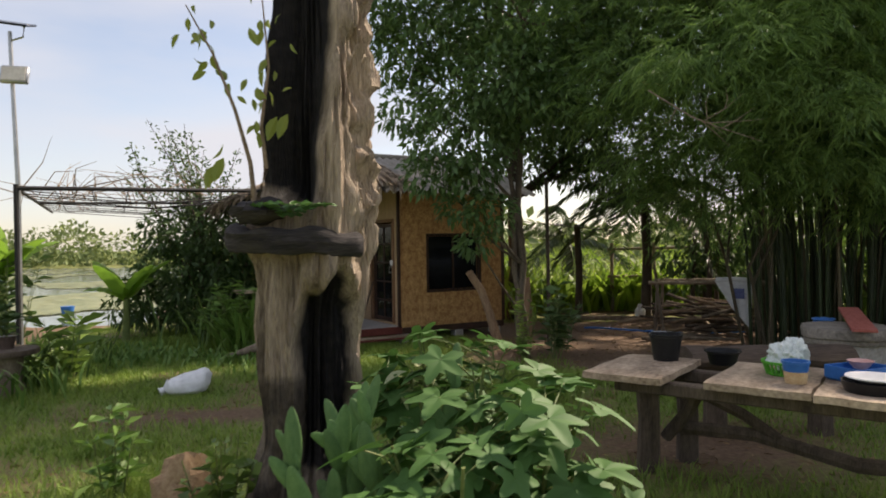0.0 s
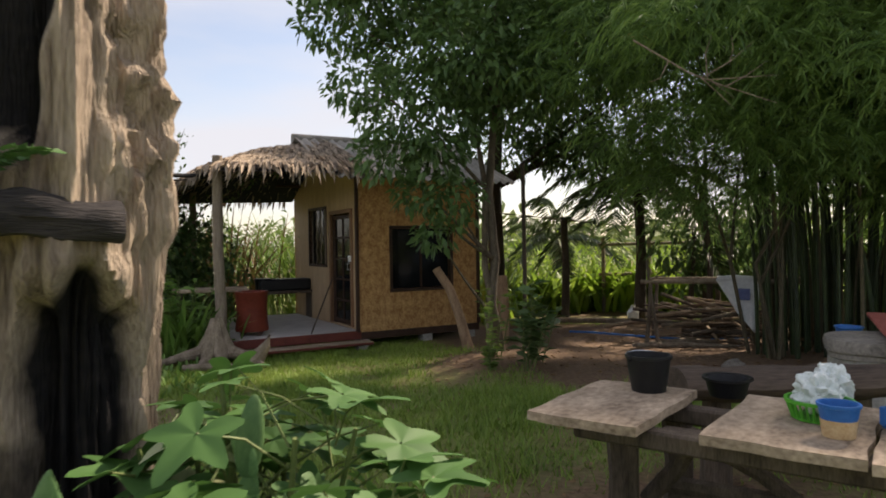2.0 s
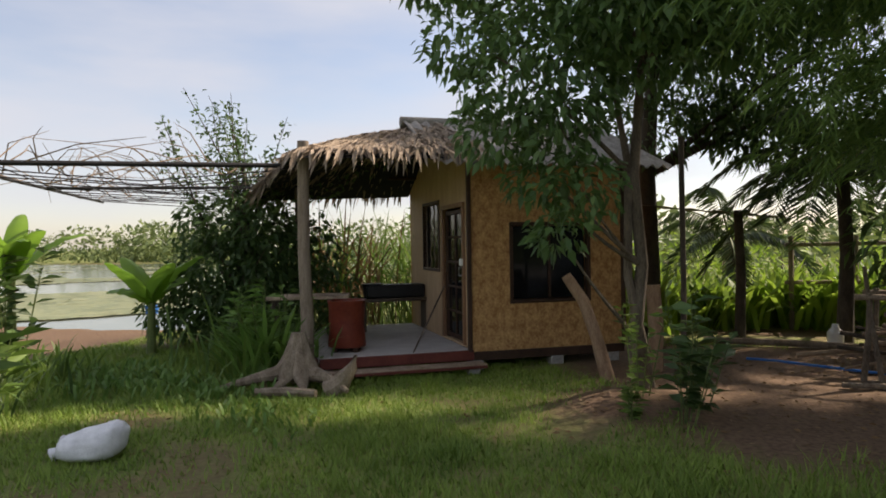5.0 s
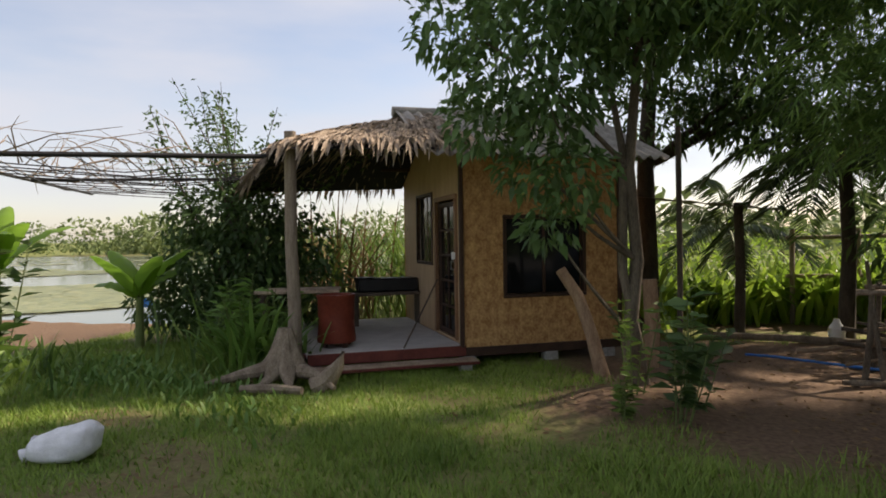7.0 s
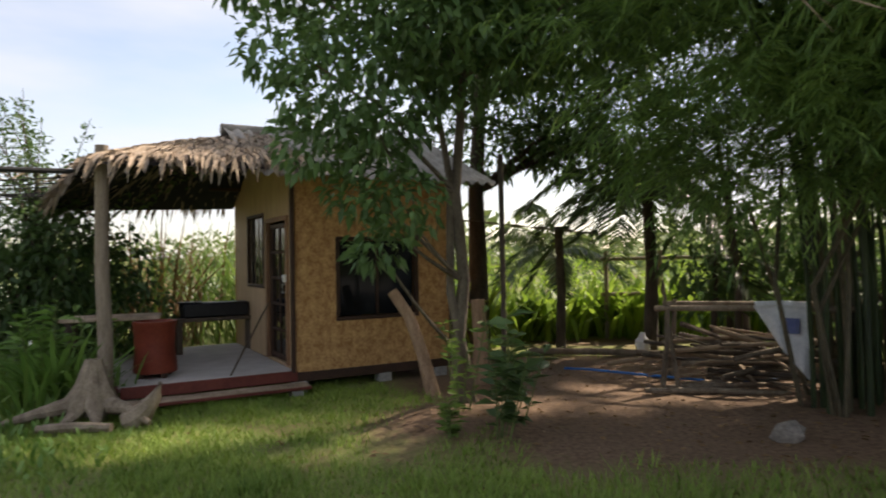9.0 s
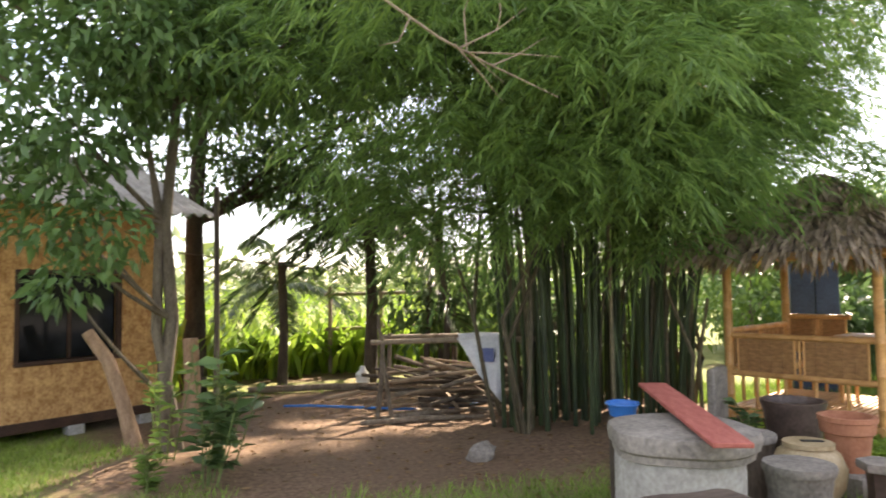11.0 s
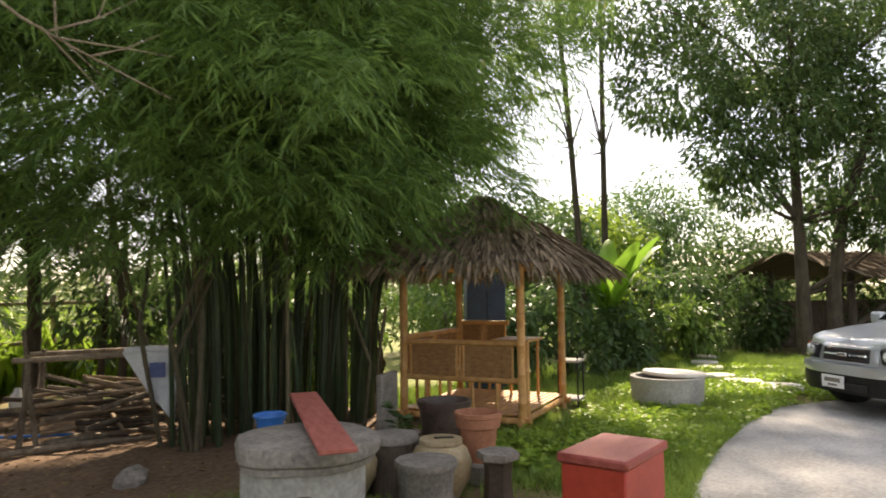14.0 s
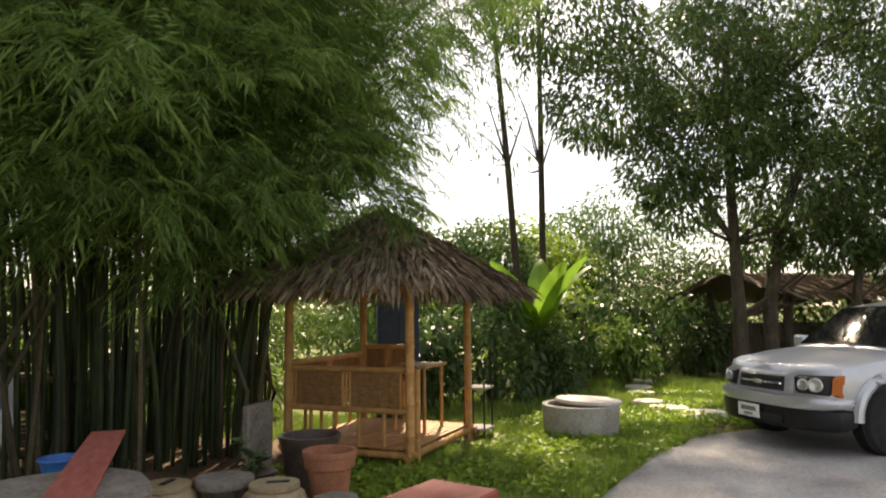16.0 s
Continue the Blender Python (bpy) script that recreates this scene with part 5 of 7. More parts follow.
x, y, z = on_table(1.12, 0.58)
bk = thing("basket", x, y, z, 0, "bright green plastic basket with bagged food", "basket")
part("base", Geo().lathe([(0.0, 0.0), (0.105, 0.0), (0.108, 0.01), (0.0, 0.012)], 24), M_GREENPL, bk)
part("rim", Geo().lathe([(0.125, 0.072), (0.138, 0.074), (0.138, 0.088), (0.125, 0.088)], 28, closed=True), M_GREENPL, bk)
for k in range(28):
    a = k * 2 * math.pi / 28
    part("rib", Geo().tube([(0.105 * math.cos(a), 0.105 * math.sin(a), 0.005), (0.13 * math.cos(a), 0.13 * math.sin(a), 0.08)], 0.0055, 5), M_GREENPL, bk)


def crumple(c, s, seed, mtl, name, label, cat):
    g = Geo().blob((0, 0, s[2]), s, 54, 36, 0.42, 2.3 + seed * 0.1)
    g.v = [(px, py, max(0.0, pz)) for px, py, pz in g.v]
    return solo(name, g, mtl, c[0], c[1], c[2], seed * 40, label, cat)


crumple((x, y + 0.01, z + 0.02), (0.09, 0.085, 0.085), 1, M_FILM, "plastic_bag", "crumpled clear plastic bag in the green basket", "plastic bag")
crumple((x + 0.13, y + 0.14, z + 0.0), (0.10, 0.08, 0.10), 2, M_FILM, "plastic_bag", "knotted white plastic bag on the table", "plastic bag")
x, y, z = on_table(1.22, 0.33)
cup = thing("tub", x, y, z, 0, "blue-rimmed clear tub half full of orange soup", "tub")
part("body", Geo().lathe([(0.0, 0.0), (0.058, 0.0), (0.068, 0.07), (0.0, 0.072)], 24), M_FOOD, cup)
part("upper", Geo().lathe([(0.066, 0.07), (0.074, 0.118), (0.080, 0.12), (0.080, 0.132), (0.070, 0.132), (0.062, 0.072)], 24, closed=True), M_BLUE, cup)
x, y, z = on_table(1.52, 0.62)
tray = thing("tray", x, y, z, 20, "blue plastic tray basket holding dishes", "tray")
part("base", Geo().box((0, 0, 0.01), (0.30, 0.22, 0.016)), M_BLUE, tray)
for sx, sy, lx, ly in ((0, 0.11, 0.31, 0.012), (0, -0.11, 0.31, 0.012), (0.15, 0, 0.012, 0.22), (-0.15, 0, 0.012, 0.22)):
    part("side", Geo().box((sx, sy, 0.05), (lx, ly, 0.075)), M_BLUE, tray)
solo("bowl", Geo().lathe([(0.0, 0.0), (0.035, 0.0), (0.075, 0.05), (0.07, 0.05), (0.03, 0.01), (0.0, 0.01)], 22), M_PINK, x + 0.03, y + 0.04, z + 0.06, 0, "pink bowl in the blue tray", "bowl")
x, y, z = on_table(1.62, 0.30)
pan = thing("pan", x, y, z, 0, "dark round pan under a white plate", "pan")
part("body", Geo().lathe([(0.0, 0.0), (0.15, 0.0), (0.17, 0.06), (0.16, 0.06), (0.145, 0.01), (0.0, 0.01)], 28), M_BLACKPL, pan)
solo("plate", Geo().lathe([(0.0, 0.0), (0.09, 0.0), (0.15, 0.022), (0.148, 0.028), (0.09, 0.01), (0.0, 0.008)], 30), M_WHITEPL, x, y, z + 0.058, 0, "white oval plate resting on the pan", "plate")
x, y, z = on_table(1.85, 0.72)
solo("plate", Geo().lathe([(0.0, 0.0), (0.08, 0.0), (0.13, 0.02), (0.128, 0.026), (0.08, 0.01), (0.0, 0.008)], 30), M_WHITEPL, x, y, z, 0, "white plate of food on the table", "plate")
crumple((x, y, z + 0.008), (0.07, 0.06, 0.02), 3, M_FOOD, "food", "heap of yellow food on a plate", "food")

# ---- litter behind the table ----
solo("rock", Geo().blob((0, 0, 0.06), (0.14, 0.10, 0.1), 12, 8, 0.4, 2), M_CONCDARK, 3.83, 8.95, 0, 0, "grey rock on bare soil", "rock")

# ---- firewood rack ----
rack = thing("firewood_rack", 3.5, 10.95, 0, -24, "rough pole rack stacked with old branches", "rack")
part("rail", Geo().tube([(-0.12, 0, 0.93), (1.0, 0.01, 0.95), (2.0, 0.02, 0.95)], 0.032, 8), M_DRIFT, rack)
part("rail", Geo().tube([(-0.12, 0.8, 0.93), (2.0, 0.82, 0.95)], 0.03, 8), M_DRIFT, rack)
for x, y in ((0, 0), (1.75, 0.0), (0, 0.8), (1.75, 0.8)):
    part("leg", Geo().tube([(x - 0.05, y - 0.04, -0.02), (x, y, 0.5), (x + 0.02, y, 0.98)], [0.032, 0.03, 0.026], 8), M_BARK, rack)
part("leg", Geo().tube([(0.14, -0.1, -0.02), (0.02, 0.0, 0.75), (-0.03, 0.02, 1.25)], [0.03, 0.025, 0.02], 7), M_BARK, rack)
rng_w = np.random.default_rng(41)
for k in range(40):
    z = 0.06 + 0.50 * (k / 40)
    a = rng_w.normal() * 0.9
    ln = 0.6 + 0.5 * rng_w.random()
    cx, cy = 0.95 + 0.35 * rng_w.normal(), 0.25 + 0.5 * rng_w.random()
    dx, dy = math.cos(a) * ln, math.sin(a) * ln * 0.5
    r = 0.014 + 0.02 * rng_w.random()
    o = part("stick", Geo().tube([(cx - dx, cy - dy, z + 0.10 * rng_w.normal()), (cx, cy + 0.06 * rng_w.normal(), z + 0.04), (cx + dx, cy + dy, z + 0.07 * rng_w.normal() + 0.02)], [r, r * 0.9, r * 0.6], 6), (M_TWIG, M_BARK, M_BARKDARK)[k % 3], rack)
for k in range(4):
    solo("fallen_branch", Geo().tube([(-0.7, 0, 0.03), (0, 0.05, 0.04), (0.8, 0, 0.03)], [0.03, 0.035, 0.02], 7), M_DRIFT, 3.9 + 0.25 * k, 11.1 + 0.28 * k - 0.4, 0.01, -10 + 12 * k, "grey fallen branch on the soil by the rack", "branch")


def drape(u, v):
    s = 0.27 - 0.13 * v
    return ((u - 0.5) * 2 * s + 0.12 * v, -0.045 + 0.035 * math.sin(11 * u + 3 * v) * v, -0.78 * v * (0.55 + 0.45 * u))


cl = thing("hanging_sack", 4.55, 10.46, 0.98, -24, "dirty white sack cloth hanging over the rack pole", "cloth")
part("front", Geo().grid(18, 14, drape), M_CLOTH, cl, "", True, False)
part("fold", Geo().tube([(-0.25, -0.02, 0.0), (0, -0.01, 0.015), (0.25, -0.02, 0.0)], 0.045, 8), M_CLOTH, cl)
part("patch", Geo().grid(6, 6, lambda u, v: (0.0 + 0.16 * u, -0.085 + 0.01 * math.sin(6 * u), -0.12 - 0.16 * v)), M_CLOTHBLUE, cl, "faded blue patch", True, False)

# hose, posts, palms and the lean-to behind
solo("hose", Geo().tube([(2.6, 12.35, 0.03), (2.9, 12.2, 0.035), (3.2, 12.0, 0.03), (3.6, 11.7, 0.03), (4.1, 11.35, 0.03), (4.7, 11.3, 0.03), (5.4, 11.5, 0.03)], 0.016, 7), M_BLUE, 0, 0, 0.01, 0, "thin blue hose lying across the soil", "hose")
solo("path_log", Geo().tube([(2.3, 13.85, 0.06), (3.4, 13.6, 0.07), (4.6, 13.2, 0.06)], 0.05, 8), M_DRIFT, 0, 0, 0, 0, "long grey pole lying along the path edge", "pole")
lean = thing("lean_to", 2.85, 14.12, 0, 0, "dark sheet lean-to roof on a trunk post behind the hut", "shelter")
part("post", Geo().tube([(0, 0, -0.05), (0.03, 0, 1.0), (0.0, 0.02, 2.0)], [0.085, 0.07, 0.065], 10), M_BARKDARK, lean)
part("post", Geo().tube([(-1.2, 1.5, -0.05), (-1.2, 1.5, 2.1)], 0.06, 8), M_BARKDARK, lean)
part("sheet", Geo().grid(12, 4, lambda u, v: (-1.5 + 2.4 * u, -0.3 + 2.0 * v, 2.12 - 0.28 * u + 0.08 * v + 0.015 * math.sin(40 * u))), M_DARKTRIM, lean, "dark corrugated sheet", True, False)
solo("white_bottle", Geo().lathe([(0.0, 0.0), (0.10, 0.0), (0.11, 0.2), (0.05, 0.28), (0.04, 0.33), (0.0, 0.33)], 16), M_WHITEPL, 4.05, 13.75, 0, 0, "white plastic jug at the foot of the palm", "jug")


def frond(geo_pts, P, D, base, a, ln, lift, rng):
    pts = []
    for i in range(9):
        t = i / 8
        pts.append(Vector((base[0] + math.cos(a) * ln * t, base[1] + math.sin(a) * ln * t, base[2] + lift * t - 1.0 * ln * t * t)))
    geo_pts.tube(pts, [0.022 - 0.0022 * i for i in range(9)], 5, False)
    for i in range(46):
        t = 0.12 + 0.88 * i / 46
        k = min(7, int(t * 8))
        p = pts[k].lerp(pts[k + 1], t * 8 - k)
        for s in (-1, 1):
            P.append(p)
            D.append((math.cos(a + s * 0.95), math.sin(a + s * 0.95), -0.25 + 0.12 * rng.normal()))


def palm(x, y, h, nf, ln, seed, label, r=0.10, group=""):
    rng = np.random.default_rng(seed)
    t = thing("palm", x, y, 0, 0, label, "palm tree", group)
    part("trunk", Geo().tube([(0, 0, -0.05), (0.05, 0.0, h * 0.5), (0.0, 0.03, h)], [r * 1.2, r * 0.95, r * 0.85], 10), M_BARKDARK, t)
    for k in range(nf):
        g, P, D = Geo(), [], []
        frond(g, P, D, (0, 0, h), 6.283 * k / nf + rng.normal() * 0.2, ln * (0.8 + 0.3 * rng.random()), (-0.1 + 1.7 * rng.random()) * ln, rng)
        fr = part("frond", g, M_STEM, t, "", True, False)
        v, tr = leaves(np.array([tuple(p) for p in P]), np.array(D), 0.42, 0.035, 0.35, 0.4, rng)
        part("foliage", array_mesh("foliage", v, tr, M_PALM), M_PALM, fr)
    return t


palm(4.25, 14.02, 2.6, 24, 1.75, 51, "short dark coconut palm with arching fronds")
palm(3.3, 17.5, 1.6, 10, 1.6, 53, "young palm among the bright leafy plants")

# ---- bamboo clump ----
BX, BY = 5.85, 10.05
rng_b = np.random.default_rng(61)
bam = thing("bamboo_clump", BX, BY, 0, 0, "dense clump of tall green bamboo with drooping foliage", "bamboo")
tips = []
for k in range(140):
    a = rng_b.random() * 6.283
    rr = math.sqrt(rng_b.random())
    bx, by = 1.45 * rr * math.cos(a) + 0.1, 0.85 * rr * math.sin(a) + 0.25 * rr * math.cos(a)
    h = 4.6 + 3.2 * rng_b.random()
    lean_x, lean_y = bx * 0.9 + rng_b.normal() * 0.5, by * 1.1 + rng_b.normal() * 0.5
    r0 = 0.015 + 0.017 * rng_b.random()
    pts, rad = [], []
    for i in range(13):
        t = i / 12
        pts.append((bx + lean_x * t ** 2.0, by + lean_y * t ** 2.0, h * (t - 0.12 * t ** 4)))
        rad.append(r0 * (1 - 0.75 * t) * (1.0 if i % 2 else 1.07))
    tips.append(pts)
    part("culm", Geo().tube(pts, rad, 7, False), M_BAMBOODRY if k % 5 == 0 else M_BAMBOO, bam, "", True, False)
for k in range(18):
    a = rng_b.random() * 6.283
    bx, by = 1.35 * math.cos(a), 0.8 * math.sin(a) - 0.1
    h = 1.2 + 1.4 * rng_b.random()
    part("culm", Geo().tube([(bx, by, 0), (bx + rng_b.normal() * 0.15, by, h * 0.5), (bx + rng_b.normal() * 0.3, by + rng_b.normal() * 0.2, h)], [0.026, 0.024, 0.02], 7), M_BAMBOODRY, bam, "", True, False)
# hanging lower boughs that spread towards the yard, upper ones, and a rear row
BOUGHS = [(-2.9, -1.3, 3.3, 1.3), (-1.9, -2.0, 2.75, 1.0), (-0.9, -2.2, 2.7, 0.9), (-2.6, -0.3, 2.9, 0.8), (-3.2, -0.4, 4.0, 1.1), (0.2, -1.9, 2.9, 0.9),
          (1.6, -1.2, 3.4, 0.7), (-1.6, -2.4, 3.9, 1.4), (0.2, -2.2, 4.0, 1.4), (1.6, -1.6, 4.2, 1.4), (-3.2, -1.4, 4.9, 1.6), (-1.2, -2.2, 5.6, 1.8), (1.0, -2.0, 5.6, 1.8), (-3.0, 0.6, 5.6, 1.8),
          (1.5, -2.4, 2.75, 0.3), (2.4, -0.4, 4.6, 1.5), (2.6, 0.2, 5.8, 1.7), (3.1, -1.2, 6.2, 1.5), (2.8, -0.8, 7.3, 1.6), (-0.6, -1.2, 7.0, 2.0), (-2.2, 0.0, 6.8, 1.8), (1.2, 0.0, 6.8, 1.9), (-1.2, -1.6, 2.35, 0.6), (-2.2, -1.2, 2.2, 0.55),
          (-3.1, -3.3, 3.4, 0.7), (-2.3, -3.0, 3.7, 0.9), (-2.0, -3.2, 2.95, 0.45), (-2.75, -1.0, 2.15, 0.6), (-3.0, -0.6, 2.6, 0.55), (-0.2, -1.5, 2.1, 0.45),
          # rear boughs high behind the crown, added to keep sun off the lawn
          (-1.2, 2.2, 6.6, 1.7), (0.6, 2.4, 7.0, 1.8), (-0.6, 1.0, 8.2, 1.7), (1.2, 2.6, 5.2, 1.3)]
PLUMES = []
for pts in tips:
    for j in range(9):
        t = 0.46 + 0.54 * rng_b.random()
        i = min(11, int(t * 12))
        p = Vector(pts[i]).lerp(Vector(pts[i + 1]), t * 12 - i)
        a = rng_b.random() * 6.283
        ln = 0.2 + 0.9 * rng_b.random()
        PLUMES.append((p.x + math.cos(a) * ln, p.y + math.sin(a) * ln, p.z + 0.1 - 0.3 * ln, 11, a))
for bx, by, bz, br in BOUGHS:
    for j in range(int((8.5 if bx > -1.9 else 5.0) * br * br) + 3):
        d = rng_b.normal(size=3)
        d /= np.linalg.norm(d)
        c = np.array([bx, by, bz]) + d * np.array([br, br * 0.8, br * 0.65]) * rng_b.random() ** 0.45
        PLUMES.append((*c, 18, math.atan2(c[1], c[0])))
# every plume is a bunch of drooping twigs, every twig two ranks of narrow leaves
base, way, size = [], [], []
for x, y, z, k, a in PLUMES:
    sc = 0.7 + 0.6 * rng_b.random()
    b = a + rng_b.normal(size=k) * 1.1
    base.append(np.array([x, y, z]) + rng_b.normal(size=(k, 3)) * np.array([0.16, 0.16, 0.10]))
    way.append(np.stack([np.cos(b), np.sin(b), 0.12 + 0.5 * rng_b.normal(size=k)], 1))
    size.append(sc * (0.30 + 0.28 * rng_b.random(k)))
base, way, size = np.concatenate(base), unit(np.concatenate(way)), np.concatenate(size)
side = unit(np.cross(way, np.array([0, 0, 1.0])))
P, D = [], []
for q in range(13):
    t = 0.12 + 0.88 * q / 12
    at = base + way * (size * t)[:, None]
    at[:, 2] -= 0.38 * size * t * t
    tang = way.copy()
    tang[:, 2] -= 0.75 * t
    sg = 1 if q % 2 else -1
    P.append(at)
    D.append(unit(tang) + side * (sg * (1.15 - 0.75 * t)) + rng_b.normal(size=at.shape) * 0.2 + np.array([0, 0, -0.12]))
P, D = np.concatenate(P), np.concatenate(D)
L = 0.095 + 0.075 * rng_b.random(len(P))
v, tr = leaves(P, D, L, 0.017, 0.3, 0.35, rng_b)
part("foliage", array_mesh("foliage", v, tr, M_BAMLEAF), M_BAMLEAF, bam)
for bx, by, bz, br in BOUGHS:
    g = Geo()
    k = int(rng_b.integers(0, len(tips)))
    limbs(g, tips[k][5], 0.012, [(bx, by, bz)], rng_b, 0.15, 5)
    part("branchlet", g, M_BAMBOO, bam, "", True, False)
# bare dead branch caught in the foliage
db = thing("dead_branch", 2.52, 6.3, 2.72, 0, "bare pale dead branch caught in the bamboo foliage", "branch")
db.scale = (0.66, 0.66, 0.66)
part("stem", Geo().tube([(-0.75, 0.3, 0.55), (-0.2, 0.05, 0.1), (0.15, 0, -0.06), (0.75, -0.05, -0.28)], [0.012, 0.011, 0.008, 0.004], 6), M_DRIFT, db)
for q in (((-0.05, 0, 0.03), (0.25, 0, 0.2), (0.52, 0, 0.42)), ((0.02, 0, 0), (0.4, -0.1, 0.0), (0.75, -0.1, 0.02)), ((-0.1, 0, 0.05), (0.15, 0.05, -0.15), (0.35, 0.1, -0.32)), ((0.0, 0, 0.0), (-0.02, 0, 0.3), (0.05, 0, 0.5)), ((0.2, 0, -0.08), (0.45, 0.05, 0.05), (0.7, 0.05, 0.22)), ((-0.2, 0.05, 0.1), (0.05, 0, -0.02), (0.28, -0.05, -0.22)), ((0.25, 0, 0.2), (0.3, 0.02, 0.35), (0.28, 0.02, 0.5)), ((-0.4, 0.12, 0.25), (-0.5, 0.1, 0.05), (-0.65, 0.1, 0.0))):
    part("twig", Geo().tube(q, [0.008, 0.006, 0.002], 5), M_DRIFT, db)

# ---- tree beside the hut ----
rng_k = np.random.default_rng(71)
CR = [(-0.9, -0.4, 3.2, 0.9, 0.8, 0.7), (-0.75, -0.7, 2.7, 0.45, 0.45, 0.42), (0.15, -0.3, 3.6, 0.9, 0.8, 0.6), (-0.6, 0.2, 4.2, 1.2, 1.0, 0.9), (0.9, 0.0, 4.1, 1.2, 1.0, 0.9),
      (0.2, 0.3, 5.2, 1.6, 1.2, 1.0), (-1.2, 0.0, 5.0, 1.1, 0.9, 0.8), (1.7, 0.2, 4.9, 1.2, 1.0, 0.9), (0.6, 0.0, 6.4, 2.0, 1.4, 1.2), (-0.9, 0.3, 6.3, 1.3, 1.1, 0.9), 
      (-1.35, -0.5, 2.65, 0.5, 0.4, 0.35), (-0.55, -0.8, 2.05, 0.45, 0.35, 0.35), (-0.75, -0.9, 1.65, 0.3, 0.25, 0.22), (2.0, 0.2, 4.2, 0.8, 0.8, 0.6), (2.3, 0.6, 6.0, 1.3, 1.2, 1.1),
      (-1.9, -0.1, 4.5, 0.7, 0.6, 0.5), (-2.1, 0.0, 5.4, 0.9, 0.8, 0.7), (-1.7, -0.3, 3.6, 0.5, 0.45, 0.4), (-2.0, 0.2, 6.5, 1.1, 1.0, 0.8), (-0.9, -0.5, 2.2, 0.4, 0.35, 0.3), (-0.2, -0.6, 3.9, 0.9, 0.7, 0.7)]
ht = tree("hut_tree", 1.2, 10.15, [(0, 0, -0.05), (-0.06, 0.02, 0.6), (0.02, 0.05, 1.3), (-0.05, 0.05, 2.2), (0.05, 0.1, 3.4), (0.1, 0.1, 5.0)], 0.085, CR, 1500, (0.12, 0.5), M_TREELEAF, M_BARK, "slim leafy green tree beside the hut", seed=72)
part("trunk", Geo().tube([(0.1, 0.05, -0.05), (0.02, 0.03, 0.5), (-0.12, 0.0, 1.2), (-0.1, 0.05, 2.3), (-0.25, 0, 3.2)], [0.06, 0.05, 0.045, 0.04, 0.02], 8), M_BARK, ht)
solo("thin_pole", Geo().tube([(0, 0, -0.03), (0.01, 0, 1.2), (0, 0, 2.6)], 0.028, 8), M_BARKDARK, 1.62, 10.35, 0, 0, "thin upright stake beside the tree", "stake")
tree("dark_tree", 1.55, 14.4, [(0, 0, -0.05), (0.02, 0, 1.2), (0.0, 0.05, 2.6), (0.1, 0, 4.2), (0.2, 0, 6.0)], 0.19,
     [(0, 0, 3.3, 0.9, 0.8, 0.6), (0.6, 0, 4.3, 1.3, 1.0, 0.9), (1.4, 0.2, 3.8, 1.0, 0.9, 0.7), (0.4, 0, 5.6, 1.8, 1.3, 1.1), (2.0, 0.2, 5.2, 1.4, 1.2, 1.0), (1.2, 0.4, 6.8, 1.8, 1.5, 1.1), (1.7, 0, 3.2, 0.9, 0.8, 0.5), (2.7, 0.2, 3.7, 1.1, 1.0, 0.7), (3.3, 0, 4.9, 1.5, 1.2, 1.0), (3.6, 0.5, 6.3, 1.6, 1.3, 1.1), (-0.6, 0.3, 6.6, 1.4, 1.2, 1.0), (1.4, 0.0, 3.5, 1.0, 0.8, 0.55)], 900, (0.16, 0.35), M_DARKLEAF, M_BARKDARK, "dark-leaved tree behind the hut", seed=73)
# shrubs and litter at the tree's foot
weed("weed", 1.05, 8.95, 0.35, 90, 81, "low green weeds on the soil mound", M_MIDLEAF, 0.13, 0.035, 0.05)
weed("weed", 1.45, 8.95, 0.8, 90, 82, "leafy young shrub on the soil mound", M_DARKLEAF, 0.22, 0.075, 0.05)
weed("weed", 1.6, 9.4, 1.1, 100, 83, "leafy young shrub at the foot of the tree", M_TREELEAF, 0.24, 0.08, 0.05)
weed("weed", 1.15, 9.7, 0.85, 70, 84, "leafy young shrub at the foot of the tree", M_MIDLEAF, 0.16, 0.05, 0.1)

# ---- jar, pots and stools ----
jar = thing("water_tank", 3.90, 6.48, 0, 0, "round concrete tank with a worn round lid", "tank")
jar.scale = (0.93, 0.93, 1.0)
part("body", Geo().lathe([(0.0, 0.0), (0.385, 0.0), (0.385, 0.62), (0.0, 0.62)], 36, wob=0.02), M_CONCRETE, jar)
part("lid", Geo().lathe([(0.0, 0.60), (0.37, 0.60), (0.42, 0.615), (0.425, 0.65), (0.445, 0.665), (0.455, 0.715), (0.44, 0.75), (0.41, 0.76), (0.0, 0.76)], 26, wob=0.16), M_CONCDARK, jar, "thick chipped stained concrete lid")
bd = Geo().box((0, 0, 0), (1.7, 0.20, 0.026), bevel=0.004)
board = solo("red_board", bd, M_REDTOP, 3.99, 6.50, 0.80, 0, "faded red painted plank lying across the lid", "plank")
board.matrix_basis = pose(4.12, 6.66, 0.806, 0, -1.6, 63)
bs = thing("blue_basin", 4.22, 7.40, 0.63, 0, "blue plastic basin tucked behind the lid", "basin")
bs.scale = (0.8, 0.8, 0.8)
part("body", Geo().lathe([(0.0, 0.0), (0.11, 0.0), (0.14, 0.10), (0.155, 0.105), (0.15, 0.12), (0.13, 0.115), (0.10, 0.012), (0.0, 0.012)], 24), M_BLUE, bs)
solo("stand_log", Geo().tube([(0, 0, 0), (0, 0, 0.63)], 0.10, 12), M_BARKDARK, 4.22, 7.40, 0, 0, "dark upright log under the blue basin", "log")


